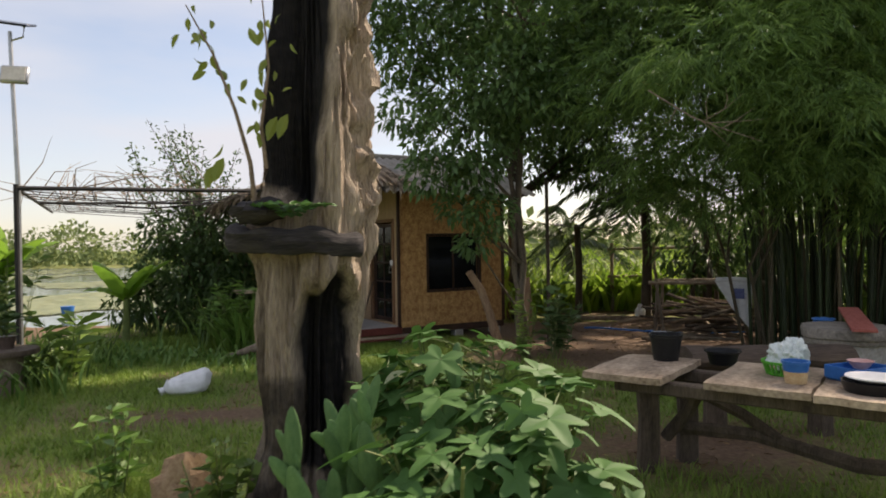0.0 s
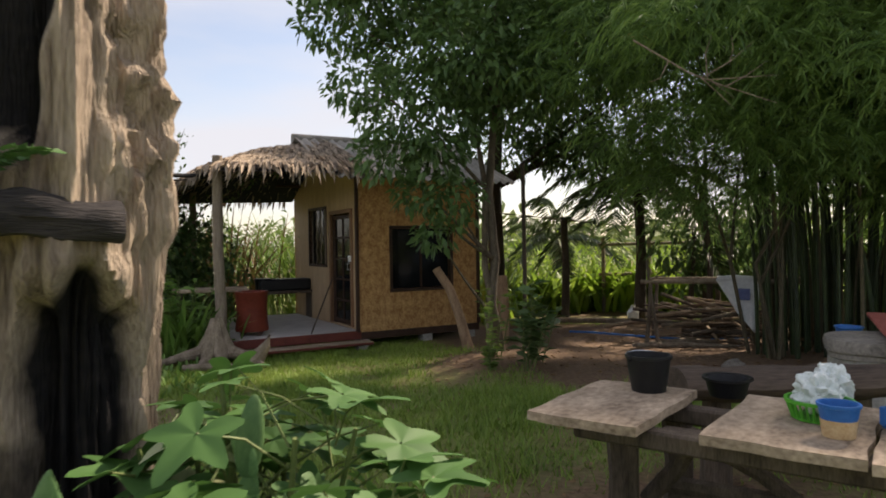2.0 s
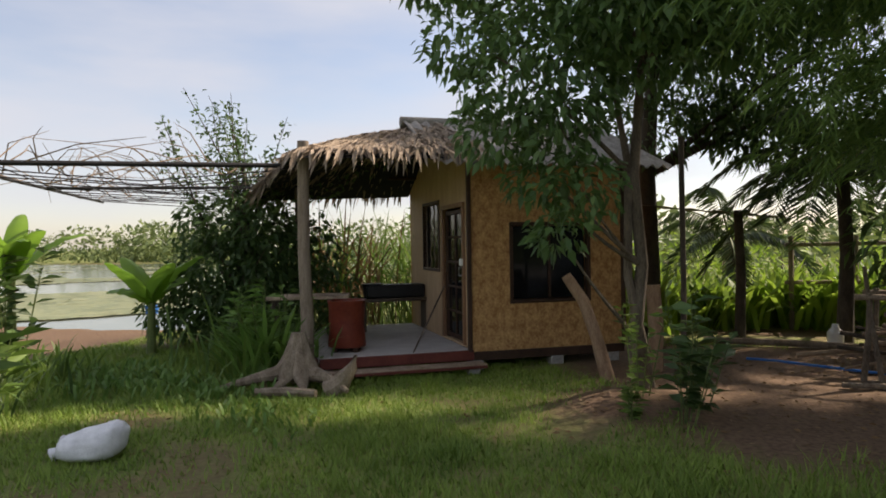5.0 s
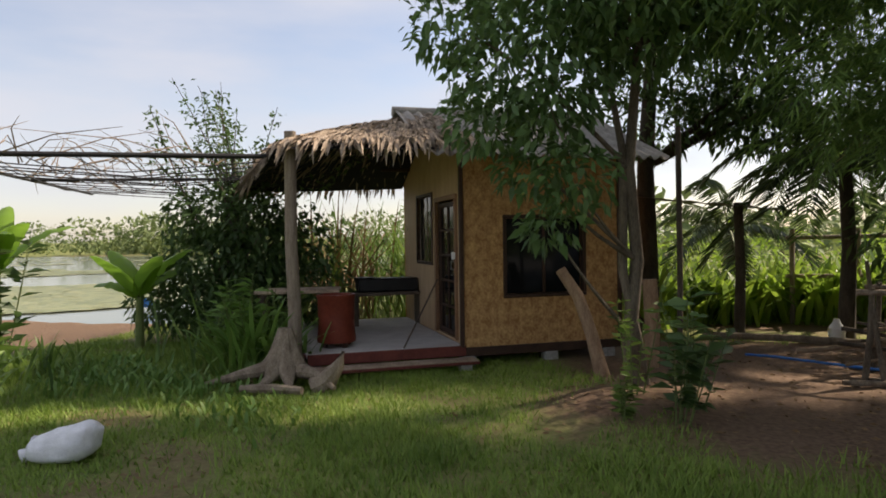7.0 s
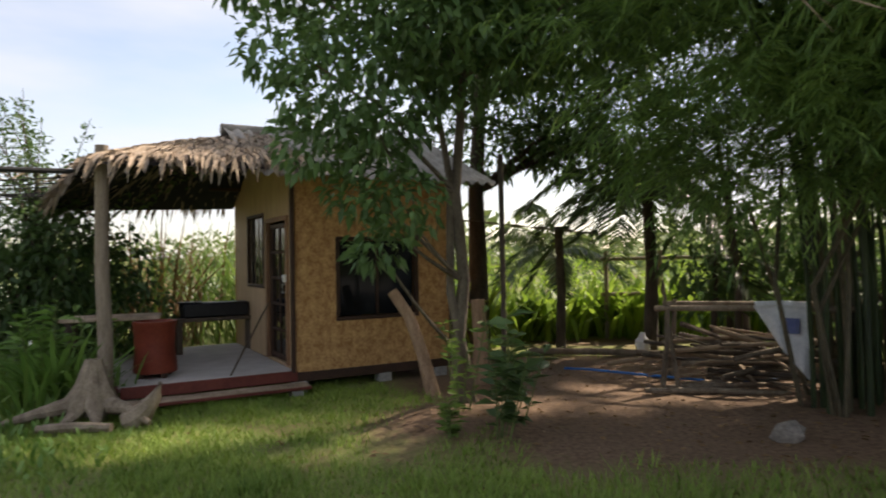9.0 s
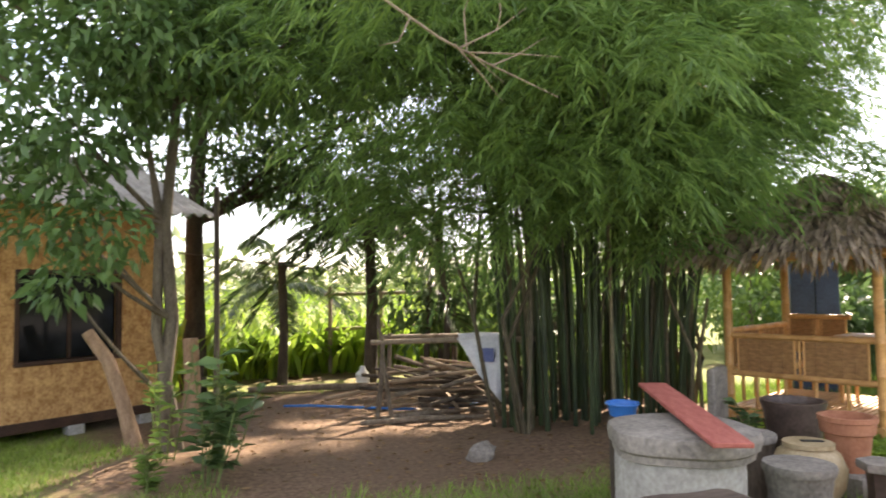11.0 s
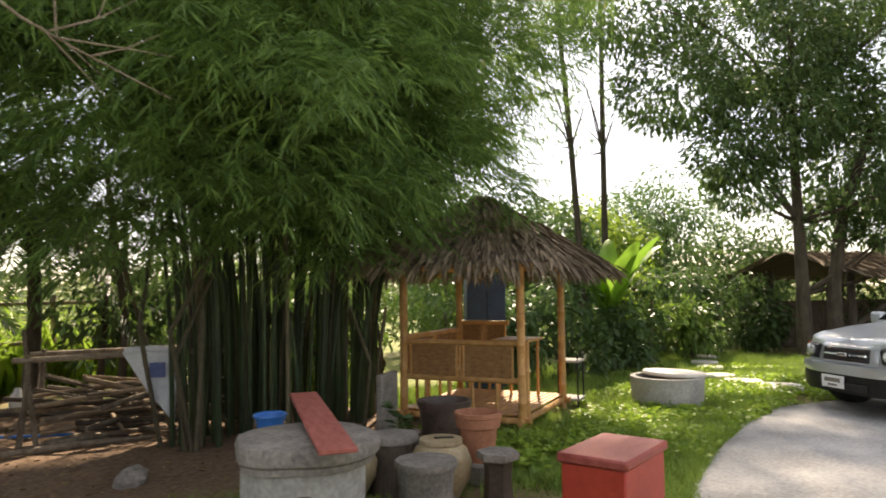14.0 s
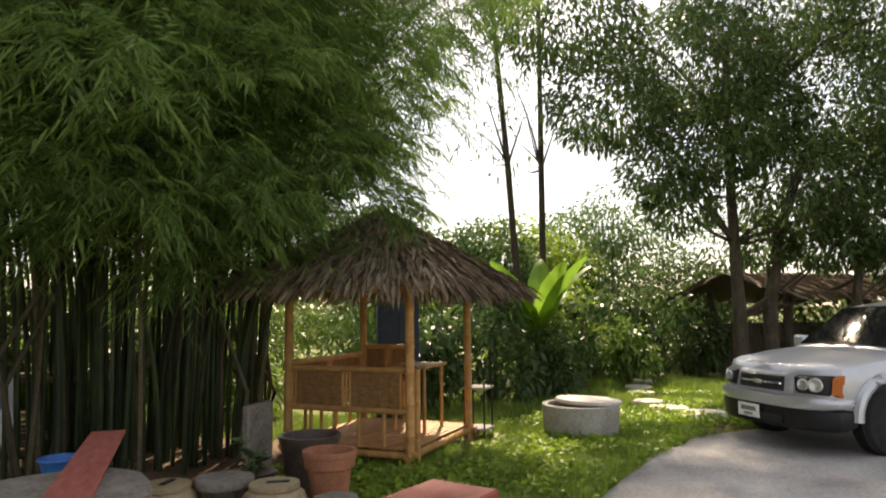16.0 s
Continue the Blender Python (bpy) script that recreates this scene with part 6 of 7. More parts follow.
def stool(x, y, h, r, material, label, top_r=None, sides=16):
    t = thing("stump_stool", x, y, 0, 0, label, "stool", "stools by the tank")
    tr = top_r or r
    part("base", Geo().lathe([(0.0, -0.01), (r * 0.95, -0.01), (r * 0.85, h * 0.5), (r * 0.95, h - 0.055), (0.0, h - 0.055)], sides, wob=0.06), material, t)
    part("top", Geo().lathe([(0.0, h - 0.055), (tr, h - 0.055), (tr * 1.03, h - 0.025), (tr, h), (0.0, h)], sides, wob=0.05), M_CONCDARK, t)
    return t


stool(5.22, 7.22, 0.45, 0.20, M_TABLEDARK, "dark stump stool with a grey flat top")
stool(4.98, 6.58, 0.40, 0.22, M_CONCDARK, "grey stump stool with a flat top")
stool(5.57, 6.42, 0.38, 0.12, M_URN, "small dark pedestal with a pale hexagonal top", 0.16, 6)
oj = thing("ochre_jar", 5.36, 6.82, 0, 0, "squat ochre glazed water jar with a slotted lid", "jar")
part("body", Geo().lathe([(0.0, 0.0), (0.16, 0.0), (0.27, 0.16), (0.29, 0.28), (0.24, 0.38), (0.18, 0.42), (0.0, 0.42)], 28, wob=0.03), M_JAR, oj)
part("lid", Geo().lathe([(0.0, 0.42), (0.20, 0.42), (0.20, 0.45), (0.0, 0.455)], 24), M_JAR, oj)
part("slot", Geo().box((0.02, -0.02, 0.457), (0.18, 0.05, 0.008), pose(0, 0, 0, 0, 0, -35)), M_BLACKPL, oj)
oj.scale = (0.84, 0.84, 1.0)
copy_thing(oj, pose(4.86, 7.36, 0, 0, 0, 70))
ur = thing("urn", 6.32, 7.74, 0, 0, "dark brown glazed urn with a wide rim", "urn")
part("body", Geo().lathe([(0.0, 0.0), (0.16, 0.0), (0.22, 0.22), (0.25, 0.45), (0.27, 0.50), (0.27, 0.53), (0.24, 0.53), (0.20, 0.3), (0.0, 0.25)], 28), M_URN, ur)
solo("pot_block", Geo().box((0, 0, 0.08), (0.34, 0.34, 0.18), bevel=0.02), M_CONCDARK, 5.90, 6.92, 0, 15, "grey concrete block under the terracotta pot", "block")
tp = thing("terracotta_pot", 5.90, 6.92, 0.17, 0, "large terracotta flower pot with banded rim", "pot")
tp.scale = (0.86, 0.86, 1.0)
part("body", Geo().lathe([(0.0, 0.0), (0.15, 0.0), (0.19, 0.28), (0.0, 0.28)], 26), M_TERRA, tp)
part("rim", Geo().lathe([(0.19, 0.27), (0.215, 0.28), (0.225, 0.36), (0.235, 0.365), (0.235, 0.40), (0.20, 0.40), (0.185, 0.3)], 26, closed=True), M_TERRA, tp)
solo("plant_urn", Geo().lathe([(0.0, 0.0), (0.14, 0.0), (0.19, 0.18), (0.16, 0.3), (0.17, 0.32), (0.14, 0.32), (0.0, 0.28)], 22), M_URN, 5.75, 7.7, 0, 0, "small dark pot holding a leafy plant", "pot")
weed("pot_plant", 5.75, 7.7, 0.3, 50, 91, "dark leafy plant in a small pot", M_DARKLEAF, 0.14, 0.05, 0.26)
solo("slate_slab", Geo().box((0, 0, 0.35), (0.5, 0.08, 0.72), bevel=0.02), M_CONCDARK, 6.4, 8.7, 0, 30, "grey concrete slab standing by the pavilion", "slab")

chest = thing("red_chest", 5.17, 5.19, 0, 8, "red painted steel chest with a flat lid", "chest")
part("body", Geo().box((0, 0, 0.312), (0.60, 0.38, 0.62), bevel=0.01), M_REDBOX, chest)
part("lid", Geo().box((0, 0, 0.648), (0.64, 0.42, 0.055), bevel=0.012), M_REDLID, chest, "sun-faded red lid")
part("label", Geo().box((0.303, 0.05, 0.46), (0.006, 0.10, 0.10), bevel=0.001), M_WHITEPL, chest, "worn white sticker")
part("hasp", Geo().box((0.303, -0.1, 0.60), (0.012, 0.05, 0.09)), M_STEEL, chest)

ringo = thing("well_ring", 10.25, 7.42, 0, 0, "pale concrete well ring with a tilted round lid", "well ring")
part("ring", Geo().lathe([(0.46, -0.02), (0.48, 0.38), (0.48, 0.40), (0.41, 0.40), (0.39, -0.02)], 40, closed=True), M_CONCRETE, ringo)
lid = part("lid", Geo().lathe([(0.0, 0.0), (0.41, 0.0), (0.42, 0.02), (0.41, 0.045), (0.0, 0.05)], 36), M_WHITELID, ringo, "pale cement lid")
lid.matrix_basis = pose(0.12, -0.05, 0.405, 1.5, 2.5, 0)

for k, (x, y, r) in enumerate(((12.55, 6.74, 0.36), (12.78, 7.4, 0.30), (13.25, 7.95, 0.26), (14.3, 8.6, 0.24), (15.1, 9.05, 0.26), (16.2, 9.5, 0.26), (17.6, 10.0, 0.3))):
    solo("stepping_stone", Geo().lathe([(0.0, 0.0), (r, 0.0), (r * 1.02, 0.04), (r * 0.97, 0.06), (0.0, 0.062)], 20, wob=0.06), M_STONE, x, y, 0.025, k * 40, "round pale stepping stone set in grass", "stepping stone", "garden path stones")

# ---- bamboo pavilion ----
PA = 19.5
pav = thing("pavilion", 7.6, 7.8, 0, PA, "golden bamboo pavilion with a thatched roof", "pavilion")
PW, PD, PH = 1.65, 1.50, 1.93


def cane(name, a, b, r=0.04, label="", parent=pav):
    a, b = Vector(a), Vector(b)
    ln = (b - a).length
    k = max(2, int(ln / 0.28))
    pts, rad = [], []
    for i in range(k + 1):
        for dt, rr in ((-0.012, 1.0), (0.0, 1.13), (0.012, 1.0)):
            t = i / k + dt / ln
            if 0 <= t <= 1:
                pts.append(a.lerp(b, t))
                rad.append(r * rr)
    return part(name, Geo().tube(pts, rad, 10), M_CANE, parent, label)


for x, y in ((0, 0), (PW, 0), (0, PD), (PW, PD)):
    cane("post", (x, y, 0), (x, y, PH), 0.048)
cane("post", (0.16, 0.0, 0), (0.16, 0.0, 0.98), 0.04)
for z in (0.12, PH - 0.05):
    cane("beam", (-0.1, 0, z), (PW + 0.1, 0, z), 0.04)
    cane("beam", (-0.1, PD, z), (PW + 0.1, PD, z), 0.04)
    cane("beam", (0, -0.1, z), (0, PD + 0.1, z), 0.04)
    cane("beam", (PW, -0.1, z), (PW, PD + 0.1, z), 0.04)
for k in range(22):
    part("floor_slat", Geo().box((PW / 2, 0.03 + k * (PD - 0.06) / 21, 0.185), (PW + 0.06, 0.052, 0.018), bevel=0.006), M_CANE, pav)
# low walls of woven panels on two sides, bench rails
for (ax, ay, bx, by, up) in ((0.0, 0.0, 0.0, PD, 0.0), (0.0, PD, PW, PD, 0.05), (PW, PD, PW, 0.75, 0.15)):
    for z in (0.56 + up, 0.98 + up):
        cane("rail", (ax, ay, z), (bx, by, z), 0.032)
    d = Vector((bx - ax, by - ay, 0))
    ln = d.length
    d.normalize()
    ang = math.degrees(math.atan2(d.y, d.x))
    for i in range(2):
        c = Vector((ax, ay, 0)) + d * (ln * (0.27 + 0.46 * i))
        pn = part("panel", Geo().box((0, 0, 0), (ln * 0.40, 0.02, 0.38), bevel=0.004), M_WEAVE, pav, "dark woven split-bamboo panel")
        pn.matrix_basis = pose(c.x, c.y, 0.77 + up, 0, 0, ang)
        for s in range(6):
            part("strip", Geo().box((-ln * 0.2 + ln * 0.4 * s / 5, 0, 0), (0.016 if s in (0, 5) else 0.007, 0.034, 0.37), bevel=0.003), M_CANE if s in (0, 5) else M_WEAVE, pn)
    for i in range(3):
        c = Vector((ax, ay, 0)) + d * (ln * 0.5) + d * (0.05 * (i - 1))
        cane("baluster", (c.x, c.y, 0.58 + up), (c.x, c.y, 0.96 + up), 0.014)
    for i in range(4):
        c = Vector((ax, ay, 0)) + d * (ln * (0.2 + 0.2 * i))
        cane("stud", (c.x, c.y, 0.2), (c.x, c.y, 0.55 + up), 0.02)
for k in range(6):
    part("bench_slat", Geo().box((0.07 + 0.055 * k, PD / 2, 0.54), (0.045, PD - 0.1, 0.02), bevel=0.006), M_CANE, pav)
    part("bench_slat", Geo().box((PW / 2, PD - 0.07 - 0.055 * k, 0.545), (PW - 0.1, 0.045, 0.02), bevel=0.006), M_CANE, pav)
pt_ = thing("bamboo_table", 8.55, 8.62, 0.2, PA, "small bamboo table inside the pavilion", "table")
part("tabletop", Geo().box((0, 0, 0.74), (0.62, 0.5, 0.035), bevel=0.008), M_CANE, pt_)
for sx in (-0.25, 0.25):
    for sy in (-0.19, 0.19):
        cane("leg", (sx, sy, 0), (sx, sy, 0.72), 0.022, "", pt_)
# thatched pyramid roof
APEX = Vector((PW / 2, PD / 2, 2.80))
OV = 0.62
COR = [Vector((-OV, -OV, PH - 0.06)), Vector((PW + OV, -OV, PH - 0.06)), Vector((PW + OV, PD + OV, PH - 0.06)), Vector((-OV, PD + OV, PH - 0.06))]
rng_p = np.random.default_rng(101)
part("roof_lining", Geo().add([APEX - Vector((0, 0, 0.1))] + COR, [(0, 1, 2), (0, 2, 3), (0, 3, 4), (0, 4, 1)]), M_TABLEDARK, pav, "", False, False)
for k in range(4):
    A, B = COR[k], COR[(k + 1) % 4]
    cane("rafter", APEX - Vector((0, 0, 0.12)), A - Vector((0, 0, 0.07)), 0.03)
    P, D = [], []
    for row in range(11):
        for i in range(30 + 14 * row):
            u = rng_p.random()
            bot = A.lerp(B, u)
            w = (row + rng_p.random()) / 11.0
            P.append(APEX.lerp(bot, w) + Vector((0, 0, 0.03 * rng_p.random() + 0.01)))
            D.append((bot - APEX).normalized() + Vector((rng_p.normal() * 0.25, rng_p.normal() * 0.25, -0.1 - (0.5 * rng_p.random() if row == 10 else 0))))
    v, t = leaves(np.array([tuple(p) for p in P]), np.array([tuple(d) for d in D]), 0.24 + 0.13 * rng_p.random(len(P)), 0.045, 0.12, 0.5, rng_p)
    part("thatch", array_mesh("thatch", v, t, M_THATCHDARK), M_THATCHDARK, pav, "weathered grey-brown leaf thatch")
# side shelf on thin steel legs
sh = thing("plant_stand", 9.35, 8.35, 0, PA, "thin steel plant stand with two pale shelves", "stand")
for z in (0.12, 0.62):
    part("shelf", Geo().box((0, 0, z), (0.34, 0.3, 0.03), bevel=0.006), M_CONCRETE, sh)
for x in (-0.15, 0.15):
    for y in (-0.13, 0.13):
        part("leg", Geo().tube([(x, y, 0), (x, y, 0.72)], 0.012, 6), M_BLACKMETAL, sh)
# blue locker behind the pavilion
lk = thing("blue_locker", 9.75, 10.25, 0, -40, "tall faded blue steel locker behind the pavilion", "locker")
part("body", Geo().box((0, 0, 0.92), (0.62, 0.4, 1.84), bevel=0.01), M_NAVY, lk)
for sx in (-0.155, 0.155):
    part("door", Geo().box((sx, -0.208, 0.94), (0.29, 0.02, 1.74), bevel=0.006), M_NAVY, lk)

# ---- pickup ----
CARH = 148.0                                       # heading of the bonnet
car = thing("pickup", 10.95, 5.46, 0, CARH, "silver pickup truck parked on the drive", "car")
# local x runs forward from the front bumper (0) backwards as negative


def shell(sections, m=None):
    """Loft through (x, [(y, z) ...]) sections, mirrored on y."""
    g = Geo()
    n = None
    for x, prof in sections:
        full = [(y, z) for y, z in prof] + [(-y, z) for y, z in reversed(prof)]
        n = len(full)
        g.v += [(x, y, z) for y, z in full]
    for i in range(len(sections) - 1):
        for k in range(n):
            j = (k + 1) % n
            g.f.append((i * n + k, i * n + j, (i + 1) * n + j, (i + 1) * n + k))
    g.f.append(tuple(range(n)))
    g.f.append(tuple((len(sections) - 1) * n + k for k in range(n)))
    return g


def body_prof(w, zb, zt, crown=0.03):
    return [(w * 0.86, zb), (w * 0.97, zb + 0.06), (w, zb + 0.25), (w * 0.99, zt - 0.16), (w * 0.95, zt - 0.05), (w * 0.80, zt), (w * 0.35, zt + crown), (0.01, zt + crown * 1.2)]


def nose(y, z):
    """How far back the front lies at a width and height: rounded in plan, leaning back."""
    return -0.24 * min(1.2, abs(y) / 0.87) ** 3.6 - 0.16 * max(0.0, z - 0.60)


bp = []
for k in range(9):
    w = 0.87 * (0.30, 0.46, 0.60, 0.70, 0.78, 0.85, 0.91, 0.96, 1.0)[k]
    bp.append((nose(w, 0) - 0.03, body_prof(w, 0.46, 0.91 + 0.009 * k, 0.02)))
bp += [(-0.45, body_prof(0.872, 0.42, 1.00)), (-0.8, body_prof(0.875, 0.42, 1.045)), (-1.25, body_prof(0.875, 0.42, 1.08)), (-1.5, body_prof(0.875, 0.40, 1.06)), (-3.2, body_prof(0.875, 0.40, 1.04)), (-4.95, body_prof(0.87, 0.44, 1.06)), (-5.0, body_prof(0.84, 0.5, 1.0))]
body_g = shell(bp)
body_g.v = [(x - 0.16 * max(0.0, z - 0.60) * smooth(-0.9, -0.3, x), y, z) for x, y, z in body_g.v]
part("body", body_g, M_SILVER, car, "silver painted bodywork")


def front_patch(name, y0, y1, z0, z1, proud, material, parent, label="", cut=0.0, n=10):
    """A panel that follows the rounded front; cut slants its inner edge."""
    def fn(u, v):
        rim = u in (0.0, 1.0) or v in (0.0, 1.0)
        inner = y0 + cut * v
        y = inner + (y1 - inner) * u
        z = z0 + (z1 - z0) * v - 0.05 * max(0.0, abs(y) - 0.6) * (1 - v)
        return (nose(y, z) + (-0.05 if rim else proud), y, z)
    return part(name, Geo().grid(n, 6, fn), material, parent, label, True, True)


cab = [(-1.18, [(0.76, 1.06), (0.70, 1.07), (0.40, 1.09), (0.01, 1.10)]), (-1.95, [(0.80, 1.05), (0.66, 1.56), (0.4, 1.60), (0.01, 1.61)]), (-2.4, [(0.80, 1.05), (0.67, 1.60), (0.4, 1.655), (0.01, 1.665)]), (-3.1, [(0.80, 1.05), (0.66, 1.59), (0.4, 1.64), (0.01, 1.65)]), (-3.35, [(0.79, 1.05), (0.62, 1.2), (0.4, 1.25), (0.01, 1.25)])]
part("cab", shell(cab), M_SILVER, car, "silver cab")
ws = Geo().grid(8, 6, lambda u, v: ((-1.26 - 0.66 * v) + 0.03, (u - 0.5) * 2 * (0.68 - 0.07 * v), 1.115 + 0.45 * v + 0.03 * (1 - (2 * u - 1) ** 2)))
part("windscreen", ws, M_DARKGLASS, car, "dark glossy windscreen", True, False)
for s in (-1, 1):
    part("side_window", Geo().add([(-1.55, s * 0.812, 1.12), (-2.3, s * 0.815, 1.12), (-2.3, s * 0.73, 1.52), (-2.0, s * 0.725, 1.5)], [(0, 1, 2, 3)]), M_DARKGLASS, car, "", False, False)
    part("side_window", Geo().add([(-2.38, s * 0.815, 1.12), (-3.05, s * 0.81, 1.12), (-3.0, s * 0.72, 1.5), (-2.38, s * 0.73, 1.52)], [(0, 1, 2, 3)]), M_DARKGLASS, car, "", False, False)
    hl = front_patch("headlight", s * 0.47, s * 0.805, 0.65, 0.86, 0.012, M_BLACKPL, car, "clear headlight in a dark bezel", -s * 0.05)
    for yy, rr in ((0.57, 0.062), (0.685, 0.075)):
        part("bulb", Geo().lathe([(0.0, 0.0), (rr, 0.0), (rr, 0.02), (rr * 0.8, 0.03), (0.0, 0.02)], 20), M_LENS, hl).matrix_basis = pose(nose(yy, 0.73) + 0.004, s * yy, 0.757, 0, 82, s * (20 if yy < 0.6 else 34))
    front_patch("indicator", s * 0.812, s * 0.866, 0.645, 0.865, 0.016, M_AMBER, car, "amber indicator lens")
    mr_ = part("mirror", Geo().box((-1.55, s * 0.98, 1.13), (0.12, 0.2, 0.16), bevel=0.03), M_SILVER, car)
    part("fender_flare", Geo().tube([(-0.88 + 0.44 * math.cos(k * math.pi / 12), s * 0.88, 0.38 + 0.45 * math.sin(k * math.pi / 12)) for k in range(13)], 0.06, 8), M_SILVER, car)
    for xw in (-0.88, -3.95):
        part("arch", Geo().lathe([(0.0, -0.02), (0.40, -0.02), (0.40, 0.02), (0.0, 0.02)], 28), M_BLACKPL, car).matrix_basis = pose(xw, s * 0.862, 0.40, 90, 0, 0)
        wh = part("wheel", Geo().lathe([(0.20, -0.11), (0.33, -0.12), (0.36, -0.09), (0.365, 0.0), (0.36, 0.09), (0.33, 0.12), (0.20, 0.11)], 32, closed=True), M_TYRE, car, "black tyre")
        wh.matrix_basis = pose(xw, s * 0.80, 0.36, 90, 0, 0)
        part("rim", Geo().lathe([(0.0, -0.10), (0.06, -0.10), (0.08, -0.07), (0.18, -0.06), (0.205, -0.11), (0.205, 0.11), (0.18, 0.06), (0.0, 0.06)], 28), M_STEEL, wh, "grey steel rim")
front_patch("grille_surround", -0.455, 0.455, 0.60, 0.89, 0.006, M_SILVER, car)
gr = front_patch("grille", -0.415, 0.415, 0.635, 0.855, 0.02, M_BLACKPL, car, "black grille with a silver bar")
for zz in (0.69, 0.80):
    front_patch("slat", -0.37, 0.37, zz - 0.008, zz + 0.008, 0.028, M_DARKTRIM, gr)
front_patch("bar", -0.38, 0.38, 0.73, 0.762, 0.034, M_CHROME, gr)
part("emblem", Geo().box((0.033, 0, 0.746), (0.014, 0.13, 0.05), bevel=0.006), M_CHROME, gr)


def bumper_prof(w, zb, zt):
    return [(w * 0.93, zb), (w * 0.985, zb + 0.025), (w, zb + 0.06), (w, zt - 0.04), (w * 0.985, zt - 0.012), (w * 0.96, zt), (0.01, zt + 0.004)]


def bumper(zb, zt, out):
    secs = []
    for k in range(9):
        w = 0.89 * (0.30, 0.46, 0.60, 0.70, 0.78, 0.85, 0.91, 0.96, 1.0)[k]
        secs.append((nose(w * 0.98, 0) + out, bumper_prof(w, zb, zt)))
    return shell(secs + [(-0.34, bumper_prof(0.89, zb, zt)), (-0.44, bumper_prof(0.885, zb + 0.03, zt))])


part("bumper", bumper(0.28, 0.50, 0.035), M_BLACKPL, car, "dark lower bumper")
part("bumper_top", bumper(0.503, 0.62, 0.05), M_SILVER, car, "silver upper bumper")
part("tow_slot", Geo().box((0.045, 0.0, 0.36), (0.03, 0.72, 0.09), bevel=0.01), M_BLACKMETAL, car, "dark air intake")
pl_ = part("number_plate", Geo().box((0.072, -0.12, 0.41), (0.012, 0.34, 0.15), bevel=0.004), M_WHITEPL, car, "white number plate")
part("figures", Geo().box((0.079, -0.12, 0.43), (0.004, 0.24, 0.05), bevel=0.001), M_CONCDARK, pl_)
part("figures", Geo().box((0.079, -0.12, 0.37), (0.004, 0.14, 0.025), bevel=0.001), M_CONCDARK, pl_)
for s in (-1, 1):
    part("wiper", Geo().tube([(-1.2, s * 0.1, 1.13), (-1.28, s * 0.4 - 0.1, 1.16)], 0.008, 5), M_BLACKPL, car)

# ---- trees behind the drive ----
bt_ = tree("big_tree", 17.6, 7.9, [(0, 0, -0.1), (0.0, 0, 1.4), (-0.1, 0, 3.0), (0.1, 0.1, 5.0), (0.0, 0, 7.5)], 0.17,
     [(-2.6, 1.5, 5.8, 1.6, 1.4, 1.0), (-1.0, 0, 5.2, 1.6, 1.4, 1.1), (0.8, -1.2, 4.2, 1.9, 1.5, 1.2), (1.8, -2.4, 3.6, 1.7, 1.5, 1.1), (-0.4, 0.5, 7.0, 2.4, 2.0, 1.3), (1.8, -1.6, 6.2, 2.4, 2.0, 1.5), (2.8, -3.4, 5.6, 2.2, 2.0, 1.6),
      (-3.4, 2.0, 7.6, 2.0, 1.6, 1.1), (0.8, -0.6, 8.6, 2.8, 2.2, 1.5), (-1.4, 0.6, 3.8, 1.0, 0.9, 0.7), (0.5, -0.4, 3.0, 0.8, 0.8, 0.6), (3.6, -4.6, 3.6, 1.8, 1.8, 1.4), (3.0, -3.4, 8.2, 2.6, 2.2, 1.6), (-2.0, 0.6, 4.4, 1.2, 1.0, 0.8), (2.6, -1.8, 4.6, 1.8, 1.6, 1.2), (4.4, -4.0, 5.4, 2.0, 2.0, 1.5), (1.2, -1.6, 2.9, 1.2, 1.0, 0.6), (2.4, -2.8, 2.7, 1.2, 1.2, 0.7), (0.2, -0.4, 5.8, 1.5, 1.3, 1.0)], 1150, (0.15, 0.42), M_DARKLEAF, M_BARKDARK, "large leafy tree behind the parked pickup", seed=111)
part("trunk", Geo().tube([(0.35, -0.5, -0.1), (0.38, -0.5, 1.5), (0.6, -0.7, 3.2), (1.1, -1.2, 5)], [0.17, 0.15, 0.12, 0.08], 10), M_BARKDARK, bt_)
part("trunk", Geo().tube([(1.3, -1.9, -0.1), (1.35, -1.9, 1.5), (1.4, -2.1, 3.2)], [0.11, 0.10, 0.07], 8), M_BARKDARK, bt_)
for k, (x, y, lx) in enumerate(((15.6, 12.2, -0.9), (16.1, 11.9, 0.1))):
    tree("slender_tree", x, y, [(0, 0, -0.1), (lx * 0.1, 0, 2.0), (lx * 0.45, 0, 5.0), (lx * 0.9, 0, 8.0), (lx * 1.2, 0, 11)], 0.10,
         [(lx + 0.3, 0, 7.5, 1.0, 0.9, 0.5), (lx - 0.6, 0.2, 8.6, 1.3, 1.1, 0.6), (lx + 0.5, 0, 9.8, 1.4, 1.2, 0.8), (lx * 0.5 + 0.5, -0.2, 6.3, 0.6, 0.5, 0.3), (lx * 0.6 - 0.7, 0, 6.6, 0.6, 0.6, 0.35), (lx * 0.3 - 0.4, 0.2, 5.0, 0.5, 0.5, 0.3), (lx * 0.5 - 1.2, 0, 5.6, 1.0, 0.9, 0.8), (lx * 0.5 - 1.4, 0, 7.4, 1.2, 1.0, 0.9)], 75, (0.16, 0.25), M_DARKLEAF, M_BARKDARK, "tall slender tree with sparse foliage", "tree", True, 121 + k, group="slender trees")


